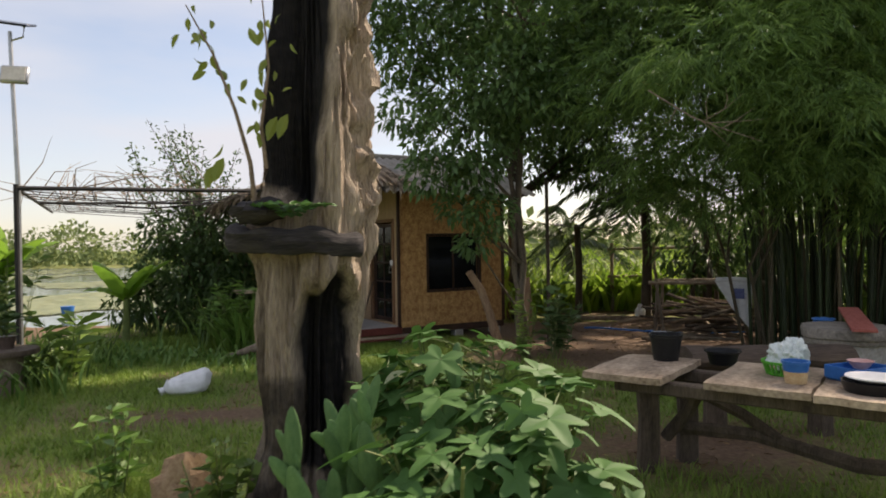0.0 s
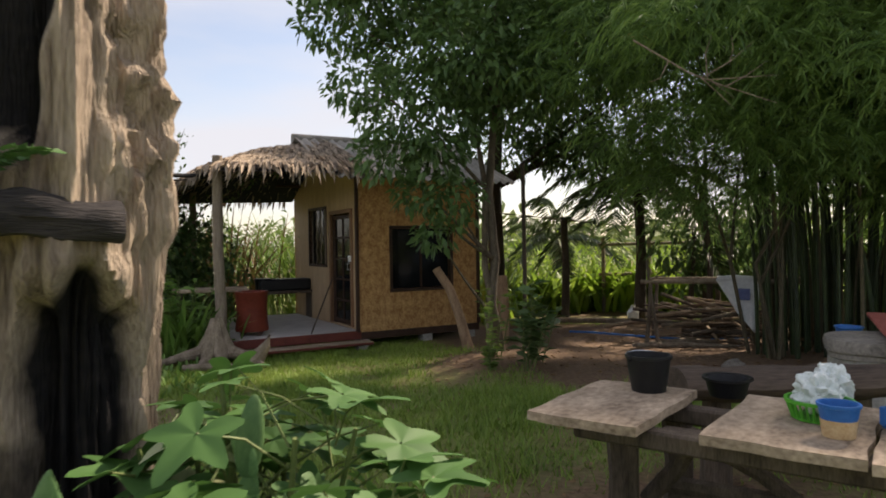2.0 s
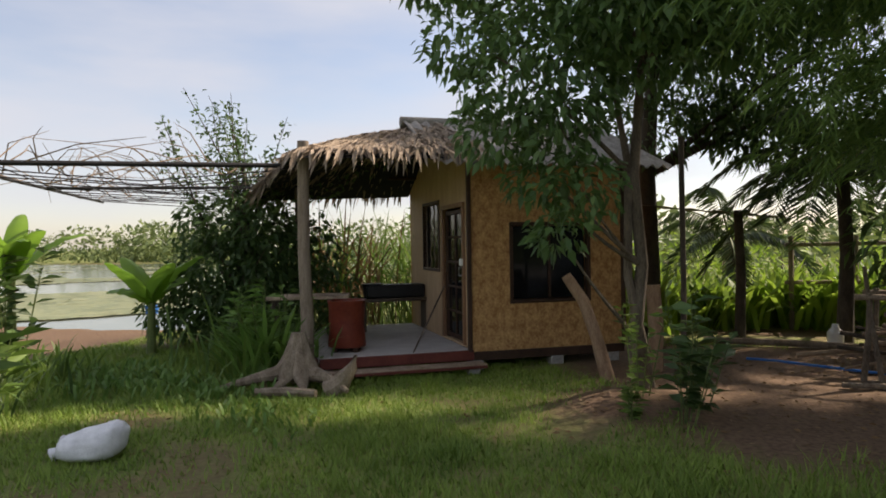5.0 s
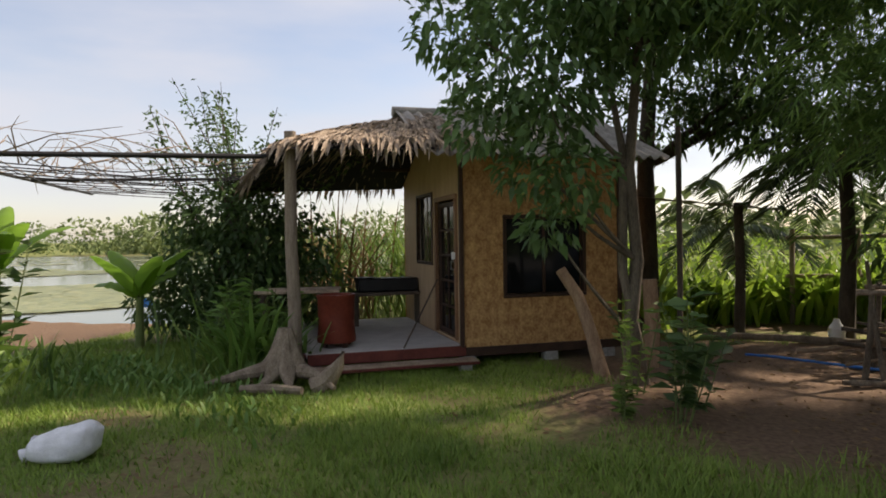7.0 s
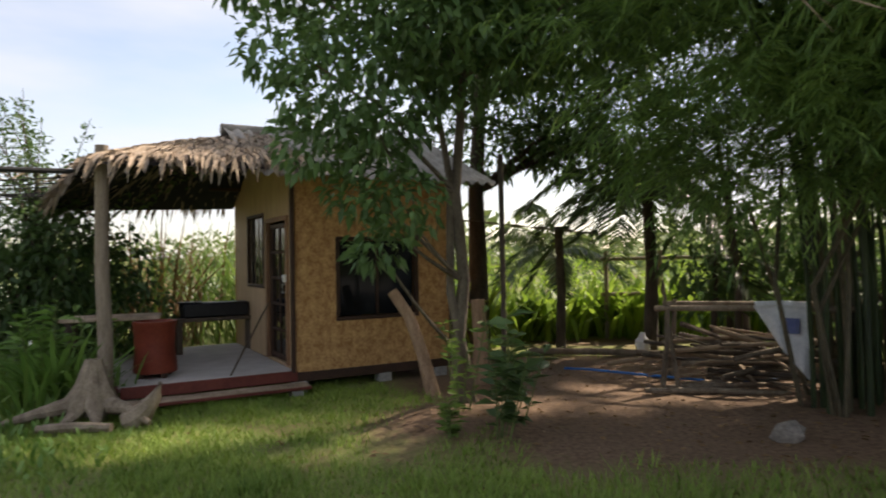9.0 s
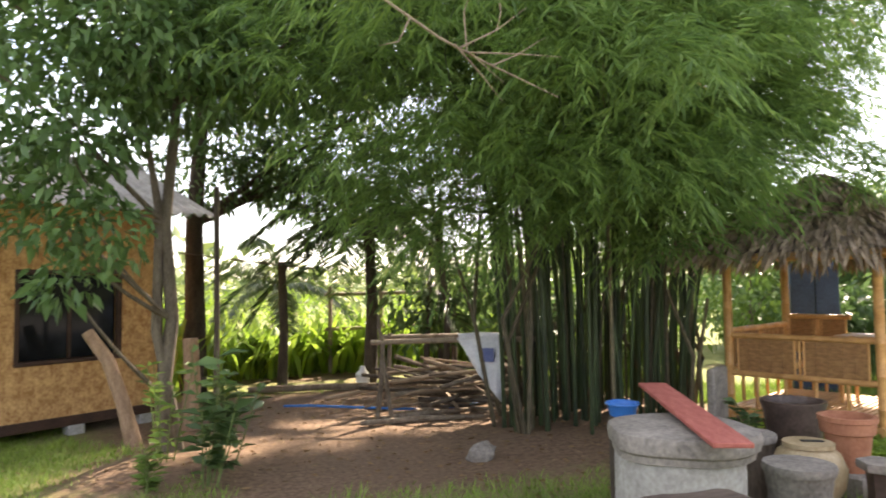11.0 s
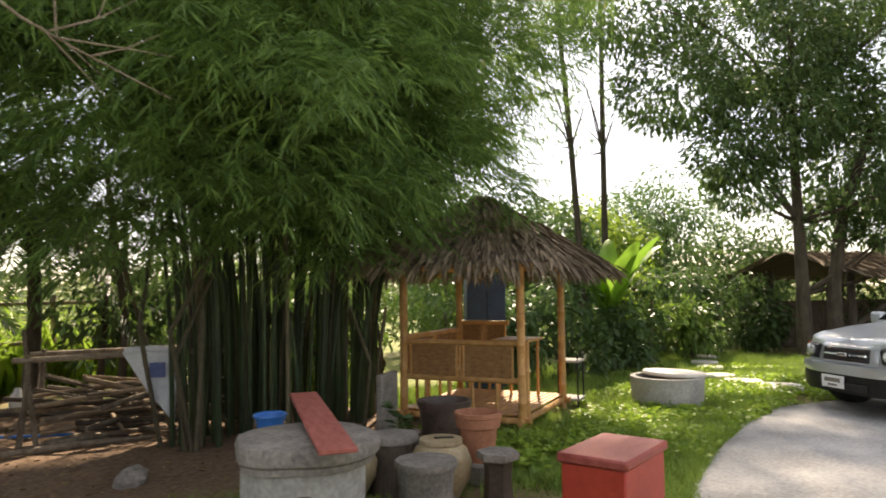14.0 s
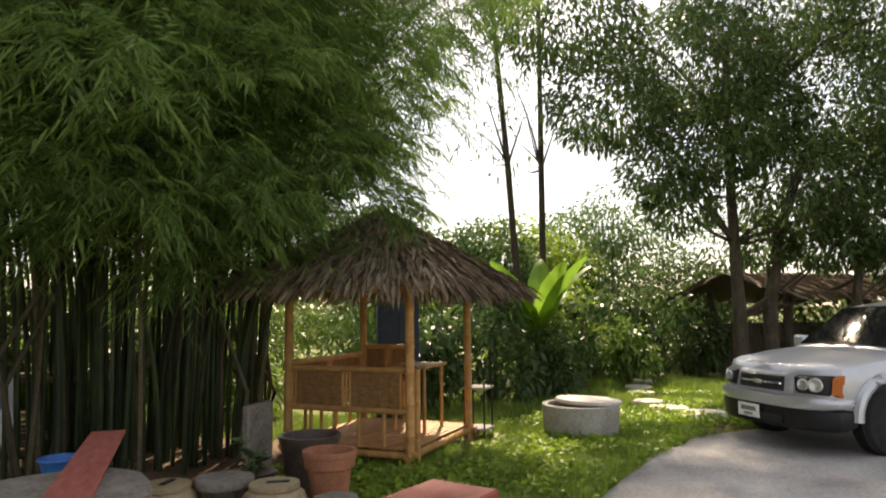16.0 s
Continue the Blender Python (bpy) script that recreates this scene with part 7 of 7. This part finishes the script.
def banana(x, y, h, n, seed, label, z=0.0, rise=0.0, wide=0.0):
    rng = np.random.default_rng(seed)
    t = thing("banana_plant", x, y, z, 0, label, "banana plant")
    part("stem", Geo().tube([(0, 0, 0), (0.02, 0, h * 0.5)], [0.07, 0.05], 9), M_STEM, t)
    for k in range(n):
        a = k * 2.4 + rng.normal() * 0.3
        ln, wd = h * (0.55 + 0.2 * rng.random()), 0.14 + wide + 0.06 * rng.random()
        up = 0.75 + rise + 0.35 * rng.random()

        def fn(u, v):
            r = ln * u * (0.55 - 0.6 * rise + 0.2 * u)
            zz = h * 0.48 + ln * (up * u - 0.75 * u * u * (1.2 - up * 0.6))
            w = wd * math.sin(math.pi * min(1, 0.04 + u * 0.94)) ** 0.6 * (v - 0.5) * 2
            sag = -0.35 * abs(w) + 0.012 * math.sin(30 * u)
            return (r * math.cos(a) - w * math.sin(a), r * math.sin(a) + w * math.cos(a), zz + sag)
        part("leaf", Geo().grid(12, 4, fn), M_BANANA, t, "", True, False)
    return t


banana(13.1, 10.05, 2.35, 11, 131, "sunlit banana plant behind the pavilion", 0.0, 0.2, 0.08)
banana(-5.6, 11.7, 1.55, 6, 132, "young banana plant by the pond bank")
banana(-7.25, 10.9, 2.3, 7, 133, "banana plant by the pond bank")


def bush(x, y, h, r, per, leaf, material, label, seed, name="bush", lumps=9, z0=0.0, cat="bush"):
    rng = np.random.default_rng(seed)
    cl = []
    for k in range(lumps):
        a = rng.random() * 6.283
        rr = r * 0.6 * rng.random()
        zz = h * (0.18 + 0.64 * rng.random())
        s = r * (0.42 + 0.25 * rng.random())
        cl.append((rr * math.cos(a), rr * math.sin(a), max(zz, s * 0.6), s, s, s * 0.8))
    return tree(name, x, y, [(0, 0, -0.05), (0, 0.02, h * 0.25), (0.03, 0, h * 0.6)], 0.03 + 0.012 * h, cl, per, leaf, material, M_BARK, label, cat, True, seed)


# row of shrubs and small trees that closes the garden
# lime on the shrub at (18.2, 13.0) puts backlight into its leaf colour
SH = [(10.6, 10.6, 1.7, 0.9, M_DARKLEAF, 350), (11.9, 10.2, 2.1, 0.9, M_DARKLEAF, 340), (13.0, 9.9, 1.5, 0.8, M_DARKLEAF, 350), (14.9, 10.4, 2.4, 0.9, M_LIME, 220), (15.3, 10.9, 2.3, 1.0, M_DARKLEAF, 230),
      (17.4, 10.4, 2.2, 1.2, M_DARKLEAF, 220), (18.8, 9.4, 2.0, 1.1, M_DARKLEAF, 220), (20.5, 11.0, 3.0, 1.6, M_MIDLEAF, 130), (16.6, 13.8, 4.2, 2.0, M_TREELEAF, 260), (12.6, 14.0, 2.8, 1.6, M_MIDLEAF, 100),
      (9.4, 14.2, 1.9, 1.3, M_MIDLEAF, 120), (19.8, 13.6, 5.2, 2.4, M_TREELEAF, 240), (23, 8.5, 4.6, 2.4, M_DARKLEAF, 80), (22.5, 4.5, 4.2, 2.2, M_MIDLEAF, 80), (8.0, 12.4, 2.2, 1.2, M_MIDLEAF, 200), (7.2, 14.6, 3.0, 1.6, M_MIDLEAF, 130), (14.6, 15.5, 4.6, 2.2, M_TREELEAF, 300), (18.2, 13.0, 4.4, 2.0, M_LIME, 200), (22.5, 13.5, 6.0, 2.6, M_TREELEAF, 160), (11.0, 16.0, 3.0, 1.9, M_MIDLEAF, 90), (24.5, 11.5, 5.0, 2.6, M_DARKLEAF, 150), (15.8, 9.6, 1.4, 0.8, M_MIDLEAF, 300), (25, 0, 5, 3, M_DARKLEAF, 60), (5.5, 13.4, 2.5, 1.2, M_DARKLEAF, 180), (6.7, 12.3, 2.2, 1.0, M_DARKLEAF, 180)]
for k, (x, y, h, r, m, per) in enumerate(SH):
    bush(x, y, h, r, per * 2, (0.17, 0.42), m, ("dense dark green garden shrub" if m is M_DARKLEAF else "leafy bright green garden shrub"), 140 + k)
bush(14.0, 9.6, 2.3, 0.55, 420, (0.16, 0.5), M_DARKLEAF, "post wrapped in dark climbing leaves", 170, "climber", 8, 0, "climber")
hh = thing("garden_hut", 21.5, 7.2, 0, -28, "thatched garden hut behind the parked pickup", "hut")
for x, y in ((-2.4, -1.2), (2.4, -1.2), (-2.4, 1.2), (2.4, 1.2), (0, -1.2)):
    part("post", Geo().tube([(x, y, 0), (x, y, 2.0)], 0.09, 8), M_BARKDARK, hh)
part("low_wall", Geo().box((0, 1.2, 0.6), (4.8, 0.08, 1.2)), M_TABLEDARK, hh)
rng_h = np.random.default_rng(181)
for s in (-1, 1):
    P, D = [], []
    for i in range(1500):
        u, w = rng_h.random(), rng_h.random()
        P.append((-3.1 + 6.2 * u, s * (0.05 + 1.85 * w), 2.45 - 0.55 * w))
        D.append((rng_h.normal() * 0.15, s * 0.85, -0.3))
    v, t = leaves(np.array(P), np.array(D), 0.5, 0.08, 0.1, 0.5, rng_h)
    part("thatch", array_mesh("thatch", v, t, M_THATCHDARK), M_THATCHDARK, hh)
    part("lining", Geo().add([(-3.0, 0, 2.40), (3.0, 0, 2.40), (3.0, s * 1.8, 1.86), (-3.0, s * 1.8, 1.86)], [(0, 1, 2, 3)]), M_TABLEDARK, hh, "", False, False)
rf = thing("far_house", 26, 17.5, 0, 20, "far house with a pale metal roof among trees", "house")
part("wall", Geo().box((0, 0, 1.3), (6, 4, 2.6)), M_CONCRETE, rf)
part("roof", Geo().add([(-3.4, -2.4, 2.6), (3.4, -2.4, 2.6), (3.4, 0, 3.5), (-3.4, 0, 3.5), (3.4, 2.4, 2.6), (-3.4, 2.4, 2.6)], [(0, 1, 2, 3), (3, 2, 4, 5)]), M_STEEL, rf, "", False, False)

# ---- left side: bush, tall grass, trellis, lamp ----
rng_l = np.random.default_rng(191)
tree("airy_bush", -4.6, 12.6, [(0, 0, -0.05), (0.0, 0, 0.8), (0.05, 0, 1.8), (0, 0.05, 2.8)], 0.06,
     [(0.1, 0, 0.7, 0.9, 0.8, 0.6), (-0.5, 0.2, 1.3, 0.8, 0.7, 0.6), (0.5, 0, 1.3, 0.8, 0.7, 0.6), (0.0, 0, 1.9, 0.9, 0.8, 0.5), (0.9, 0.2, 0.8, 0.6, 0.6, 0.6), (-0.8, 0, 0.7, 0.6, 0.6, 0.6), (-1.2, -0.1, 0.6, 0.6, 0.5, 0.5), (1.3, 0, 0.8, 0.6, 0.5, 0.7), (0.3, -0.3, 0.5, 0.9, 0.6, 0.5), (0.9, 0.3, 1.5, 0.7, 0.6, 0.6), (-0.3, -0.2, 1.0, 1.2, 0.7, 0.7), (0.6, -0.2, 1.7, 0.7, 0.6, 0.6), (-0.6, 0, 1.9, 0.6, 0.6, 0.5)], 1000, (0.14, 0.42), M_DARKLEAF, M_BARK, "dense dark bush by the pond with airy upper branches", "bush", True, 192)
ab = thing("airy_branches", -4.6, 12.6, 0, 0, "long airy leafy branches rising from the dark bush", "branches")
P, D = [], []
for k in range(22):
    a = rng_l.random() * 6.283
    e = Vector((0.1 + 0.85 * rng_l.normal(), 0.5 * rng_l.normal(), 2.4 + 1.7 * rng_l.random()))
    b = Vector((0.25 * math.cos(a), 0.2 * math.sin(a), 0.9))
    m = b.lerp(e, 0.55) + Vector((-0.15 * e.x + 0.15 * rng_l.normal(), 0.1 * rng_l.normal(), 0.2))
    part("branch", Geo().tube([b, m, e], [0.018, 0.012, 0.004], 5, False), M_BARKDARK, ab, "", True, False)
    for i in range(110):
        t = 0.30 + 0.65 * rng_l.random()
        p = b.lerp(m, t * 2) if t < 0.5 else m.lerp(e, t * 2 - 1)
        P.append(p + Vector(rng_l.normal(size=3)) * 0.09)
        D.append(rng_l.normal(size=3) + np.array([0, 0, 0.4]))
v, t = leaves(np.array([tuple(p) for p in P]), np.array(D), 0.10, 0.045, 0.2, 0.45, rng_l)
part("foliage", array_mesh("foliage", v, t, M_DARKLEAF), M_DARKLEAF, ab)
for k, (x, y, h, n, m) in enumerate(((-3.25, 10.75, 0.8, 60, M_MIDLEAF), (-3.6, 11.1, 1.2, 70, M_MIDLEAF), (-4.0, 9.8, 0.22, 120, M_TALLGRASS), (-4.6, 9.4, 0.2, 120, M_TALLGRASS), (-3.4, 9.5, 0.18, 120, M_TALLGRASS), (-5.2, 8.0, 0.8, 80, M_DARKLEAF), (-5.0, 7.3, 0.6, 90, M_TALLGRASS), (-4.9, 10.3, 0.24, 120, M_TALLGRASS), (-5.7, 9.8, 0.6, 100, M_MIDLEAF), (-2.2, 8.6, 0.16, 80, M_TALLGRASS), (-2.9, 9.4, 0.16, 90, M_TALLGRASS))):
    blades("grass_tuft", x, y, h, n, 200 + k, "tuft of long arching green strap leaves", m, 0.035, 0.28 + 0.12 * h, kind="stuff")
weed("leafy_plant", -3.2, 10.65, 1.15, 260, 215, "bright leafy plant by the porch post", M_LEAFY, 0.24, 0.065, spread=0.55)
blades("strap_plant", -3.05, 10.35, 1.0, 90, 216, "clump of arching strap-leaved lilies by the porch post", M_LEAFY, 0.06, 0.16)
blades("strap_plant", -2.7, 10.5, 0.8, 60, 218, "clump of arching strap-leaved lilies by the porch post", M_LEAFY, 0.055, 0.14)
weed("leafy_plant", -3.75, 11.0, 1.1, 170, 217, "bright leafy plant beside the dark bush", M_LEAFY, 0.22, 0.06, spread=0.5)
# dry reeds and leafy screen behind the porch
rng_r = np.random.default_rng(221)
for k, (x, y) in enumerate(((-3.7, 14.6), (-3.0, 15.2), (-2.2, 15.6), (-4.5, 14.2))):
    blades("reeds", x, y, 2.7, 120, 222 + k, "tall dry brown and green reeds behind the porch", M_BROWNLEAF if k == 0 else M_MIDLEAF, 0.035, 0.4, kind="stuff")
for k, (x, y, h, r, m) in enumerate(((-1.6, 16.5, 2.3, 1.1, M_LIME), (-2.9, 17.5, 2.4, 1.3, M_MIDLEAF), (-0.3, 17.0, 1.8, 1.0, M_LIME), (-4.6, 16.0, 1.9, 1.1, M_DARKLEAF), (-5.4, 13.6, 1.5, 0.9, M_DARKLEAF), (-3.9, 12.0, 1.2, 0.6, M_DARKLEAF))):
    bush(x, y, h, r, 170, (0.2, 0.3), m, "leafy screen of plants behind the porch", 230 + k)

# trellis of black pipe with wires
trl = thing("trellis", -2.66, 10.45, 0, 0, "black pipe trellis with sagging wires and dead vines", "trellis")
E0, E1 = Vector((0, 0, 2.5)), Vector((-2.62, -2.2, 2.4))
DIRB = Vector((-2.6, 5.2, 0))
part("pipe", Geo().tube([E0, E0.lerp(E1, 0.5), E1], 0.028, 8), M_BLACKMETAL, trl)
part("pipe", Geo().tube([E1, E1 + DIRB], 0.022, 8), M_BLACKMETAL, trl)
part("pipe", Geo().tube([E0 + DIRB * 0.5, E1 + DIRB * 0.5], 0.022, 8), M_BLACKMETAL, trl)
part("post", Geo().tube([E1 - Vector((0, 0, 2.42)), E1 + Vector((0, 0, 0.05))], 0.03, 8), M_BLACKMETAL, trl)
for k in range(11):
    t = 0.06 + k * 0.088
    part("wire", Geo().tube([E0 + DIRB * t, (E0 + E1) / 2 + DIRB * t - Vector((0, 0, 0.10 + 0.05 * rng_l.random())), E1 + DIRB * t], 0.007, 4, False), M_BLACKMETAL, trl, "", True, False)
for k in range(7):
    t = 0.1 + 0.13 * k
    part("wire", Geo().tube([E0.lerp(E1, t), E0.lerp(E1, t) + DIRB * 0.5 - Vector((0, 0, 0.14)), E0.lerp(E1, t) + DIRB], 0.007, 4, False), M_BLACKMETAL, trl, "", True, False)
for k in range(80):
    a = E0.lerp(E1, 0.15 + 0.85 * rng_l.random()) + DIRB * rng_l.random()
    d = Vector((rng_l.normal() * 0.9, rng_l.normal() * 0.8, -0.05 + 0.6 * rng_l.random()))
    part("vine", Geo().tube([a, a + d * 0.5 + Vector((0, 0, 0.12)), a + d + Vector(rng_l.normal(size=3)) * 0.12], [0.009, 0.006, 0.002], 4, False), M_TWIG, trl, "", True, False)

lamp = thing("solar_lamp", -5.42, 8.5, 0, 0, "solar street lamp on a thin steel pole", "street lamp")
part("pole", Geo().tube([(0, 0, -0.05), (0.01, 0, 2.4), (-0.06, 0, 4.42)], [0.035, 0.03, 0.025], 10), M_STEEL, lamp)
part("panel", Geo().box((0, 0, 0), (0.46, 0.34, 0.03), bevel=0.005), M_SOLAR, lamp, "dark solar panel").matrix_basis = pose(-0.02, -0.02, 4.52, 18, 6, 12)
part("bracket", Geo().tube([(-0.06, 0, 4.3), (0.12, -0.02, 4.34), (0.14, -0.02, 4.48)], 0.012, 6), M_STEEL, lamp)
lb = part("lamp_head", Geo().box((0, 0, 0), (0.33, 0.07, 0.23), bevel=0.015), M_STEEL, lamp, "square floodlight with pale lens")
lb.matrix_basis = pose(0.04, -0.07, 3.85, -12, 2, 8)
part("lens", Geo().box((0, -0.04, 0), (0.28, 0.012, 0.18), bevel=0.004), M_WHITELID, lb)
st = thing("stump_table", -4.95, 7.45, 0, 0, "round plank top on a pale stump", "table")
part("stump", Geo().lathe([(0.0, -0.02), (0.24, -0.02), (0.19, 0.2), (0.21, 0.46), (0.0, 0.46)], 18, wob=0.15), M_DRIFT, st)
part("top", Geo().lathe([(0.0, 0.46), (0.36, 0.46), (0.37, 0.49), (0.36, 0.52), (0.0, 0.52)], 24, wob=0.06), M_TABLEDARK, st)
solo("plant_pot", Geo().lathe([(0.0, 0.0), (0.08, 0.0), (0.11, 0.14), (0.09, 0.14), (0.0, 0.1)], 16), M_URN, -4.95, 7.5, 0.52, 0, "small dark pot on the stump table", "pot")
weed("pot_plant", -4.95, 7.5, 0.45, 50, 241, "leafy plant in a pot on the stump table", M_DARKLEAF, 0.2, 0.07, 0.62)
weed("dark_plant", -6.9, 10.5, 1.9, 160, 242, "large dark leafed plant at the lawn edge", M_DARKLEAF, 0.3, 0.10, 0, "plant", 0.35)
solo("blue_tub", Geo().lathe([(0.0, 0.0), (0.13, 0.0), (0.17, 0.2), (0.0, 0.2)], 18), M_BLUE, -9.69, 17.13, 0.0, 0, "blue plastic tub on the ground by the pond", "tub")

# ---- bright plants behind the yard ----
rng_y = np.random.default_rng(251)
for k in range(34):
    x = 0.8 + 8.5 * (k / 33) + rng_y.normal() * 0.15
    y = 16.4 + 0.5 * rng_y.normal() + 0.12 * (x - 4)
    blades("ginger_plant", x, y, 1.15 + 0.35 * rng_y.random(), 60, 260 + k, "bright green leafy ginger plant in a dense row", M_LIME if k % 4 else M_MIDLEAF, 0.11, 0.28, kind="stuff")
for k in range(9):
    x = -0.5 + 1.5 * k
    bush(x, 22 + rng_y.normal(), 1.6, 1.5, 60, (0.25, 0.25), M_LIME, "bright field plants in the sun behind the garden", 300 + k)
# cut pale trunks at the bamboo's back
for k, (x, y, h) in enumerate(((4.9, 13.2, 1.5), (5.4, 13.8, 2.2), (6.2, 13.0, 2.6), (7.0, 13.4, 2.2), (5.0, 12.6, 2.4))):
    solo("slim_trunk", Geo().tube([(0, 0, -0.05), (0.05, 0, h * 0.5), (0.15 - 0.1 * k, 0, h + 1.0)], [0.06, 0.05, 0.035], 8), M_BARKDARK, x, y, 0, 0, "slim dark tree trunk behind the rack", "tree trunk", "slim trunks")
fence = thing("field_fence", 5.5, 15.8, 0, 0, "old wooden pole fence behind the bamboo", "fence")
for k in range(6):
    part("post", Geo().tube([(-1.5 + k * 1.0, 0, -0.05), (-1.5 + k * 1.0, 0, 1.6)], 0.045, 7), M_POST, fence)
for z in (0.8, 1.45):
    part("rail", Geo().tube([(-1.6, 0, z), (3.6, 0, z + 0.05)], 0.035, 7), M_POST, fence)

# ---- far bank and far woods ----
n = 1500
fx, fy = RNG.uniform(-170, 90, n), RNG.uniform(72, 120, n)
fh = 0.7 + 1.6 * RNG.random(n) ** 2 + np.where(RNG.random(n) < 0.03, 3.5, 0.0)
near_r = np.concatenate([np.stack([RNG.uniform(-2, 60, 260), RNG.uniform(26, 60, 260)], 1), np.stack([RNG.uniform(26, 60, 160), RNG.uniform(-25, 30, 160)], 1), np.stack([RNG.uniform(-60, 30, 200), RNG.uniform(-50, -14, 200)], 1)])
cx = np.concatenate([fx, near_r[:, 0]])
cy = np.concatenate([fy, near_r[:, 1]])
tall_x = RNG.uniform(-62, -22, 46)
cx = np.concatenate([cx, tall_x])
cy = np.concatenate([cy, RNG.uniform(70, 84, 46)])
ch = np.concatenate([fh, 1.4 + 2.2 * RNG.random(len(near_r)), 2.4 + 2.8 * RNG.random(46)])
cl = [(a, b, h * 0.5, h * 0.55, h * 0.55, h * 0.5) for a, b, h in zip(cx, cy, ch)]
P, Wd = clump_points(cl, 14)
v, t = leaves(P, Wd + RNG.normal(size=P.shape) * 0.5, 0.75, 0.4, 0.2)
tagged(new("far_woods", array_mesh("far_woods", v, t, M_FAR)), "hazy green far trees and bushes", "woods", "", "stuff")

# ---- grass over the lawn ----
n = 380000
rx = np.concatenate([RNG.uniform(-7, 9, n), RNG.uniform(6, 18, n // 3)])
ry = np.concatenate([RNG.uniform(1.2, 14, n), RNG.uniform(5.2, 11, n // 3)])
cam_d = np.hypot(rx - 0.8, ry - 2.5)
ok = np.array([(not on_road(a, b)) and pond_depth(a, b) < 0.02 and RNG.random() > soil_amount(a, b) * 1.35 + 0.5 * max(0.0, noise.noise(Vector((a * 0.9, b * 0.9, 3)))) for a, b in zip(rx, ry)])
rx, ry = rx[ok], ry[ok]
n = len(rx)
tall = np.array([0.55 + 0.9 * max(0.0, noise.noise(Vector((a * 0.6, b * 0.6, 9)))) + 0.9 * max(0.0, noise.noise(Vector((a * 2.6, b * 2.6, 5)))) for a, b in zip(rx, ry)])
hgt = (0.05 + 0.07 * RNG.random(n)) * tall * np.where(rx > 7, 1.5, 1.0)
gz_ = np.array([ground_z(a, b) for a, b in zip(rx, ry)])
aa = RNG.random(n) * 6.283
w = 0.004 + 0.005 * RNG.random(n)
lean_ = hgt * (0.3 + 0.9 * RNG.random(n))
V = np.zeros((n, 3, 3))
V[:, 0] = np.stack([rx - np.sin(aa) * w, ry + np.cos(aa) * w, gz_ - 0.004], 1)
V[:, 1] = np.stack([rx + np.sin(aa) * w, ry - np.cos(aa) * w, gz_ - 0.004], 1)
V[:, 2] = np.stack([rx + np.cos(aa) * lean_, ry + np.sin(aa) * lean_, gz_ + hgt], 1)
T = np.arange(n * 3).reshape(-1, 3)
tagged(new("lawn_grass", array_mesh("lawn_grass", V.reshape(-1, 3), T, M_GRASS)), "short patchy lawn grass", "grass", "", "stuff")
# broad ground cover by the drive
n = 16000
bx_ = RNG.uniform(6.3, 15, n)
by_ = RNG.uniform(5.5, 8.6, n)
ok = np.array([(not on_road(a, b)) and noise.noise(Vector((a * 0.8, b * 0.8, 1))) > -0.1 and not (7.3 < a < 9.3 and 7.9 < b) for a, b in zip(bx_, by_)])
bx_, by_ = bx_[ok], by_[ok]
P = np.stack([bx_, by_, 0.02 + 0.08 * RNG.random(len(bx_))], 1)
D = np.concatenate([RNG.normal(size=(len(bx_), 2)), 0.5 * RNG.random((len(bx_), 1)) + 0.2], 1)
v, t = leaves(P, D, 0.09, 0.05, 0.3)
tagged(new("ground_cover", array_mesh("ground_cover", v, t, M_LIME)), "low bright green ground cover by the drive", "ground cover", "", "stuff")
# fallen leaves and bits on the soil
n = 5200
lx_ = RNG.uniform(-5, 7, n)
ly_ = RNG.uniform(3.6, 13, n)
ok = np.array([RNG.random() < 0.15 + soil_amount(a, b) and not (-2.6 < a < 1.4 and b > 10.6) for a, b in zip(lx_, ly_)])
lx_, ly_ = lx_[ok], ly_[ok]
P = np.stack([lx_, ly_, np.array([ground_z(a, b) for a, b in zip(lx_, ly_)]) + 0.008], 1)
D = np.concatenate([RNG.normal(size=(len(lx_), 2)), 0.05 * RNG.random((len(lx_), 1))], 1)
v, t = leaves(P, D, 0.07, 0.022, 0.0)
tagged(new("leaf_litter", array_mesh("leaf_litter", v, t, M_BROWNLEAF)), "fallen brown bamboo leaves on the soil", "leaf litter", "", "stuff")
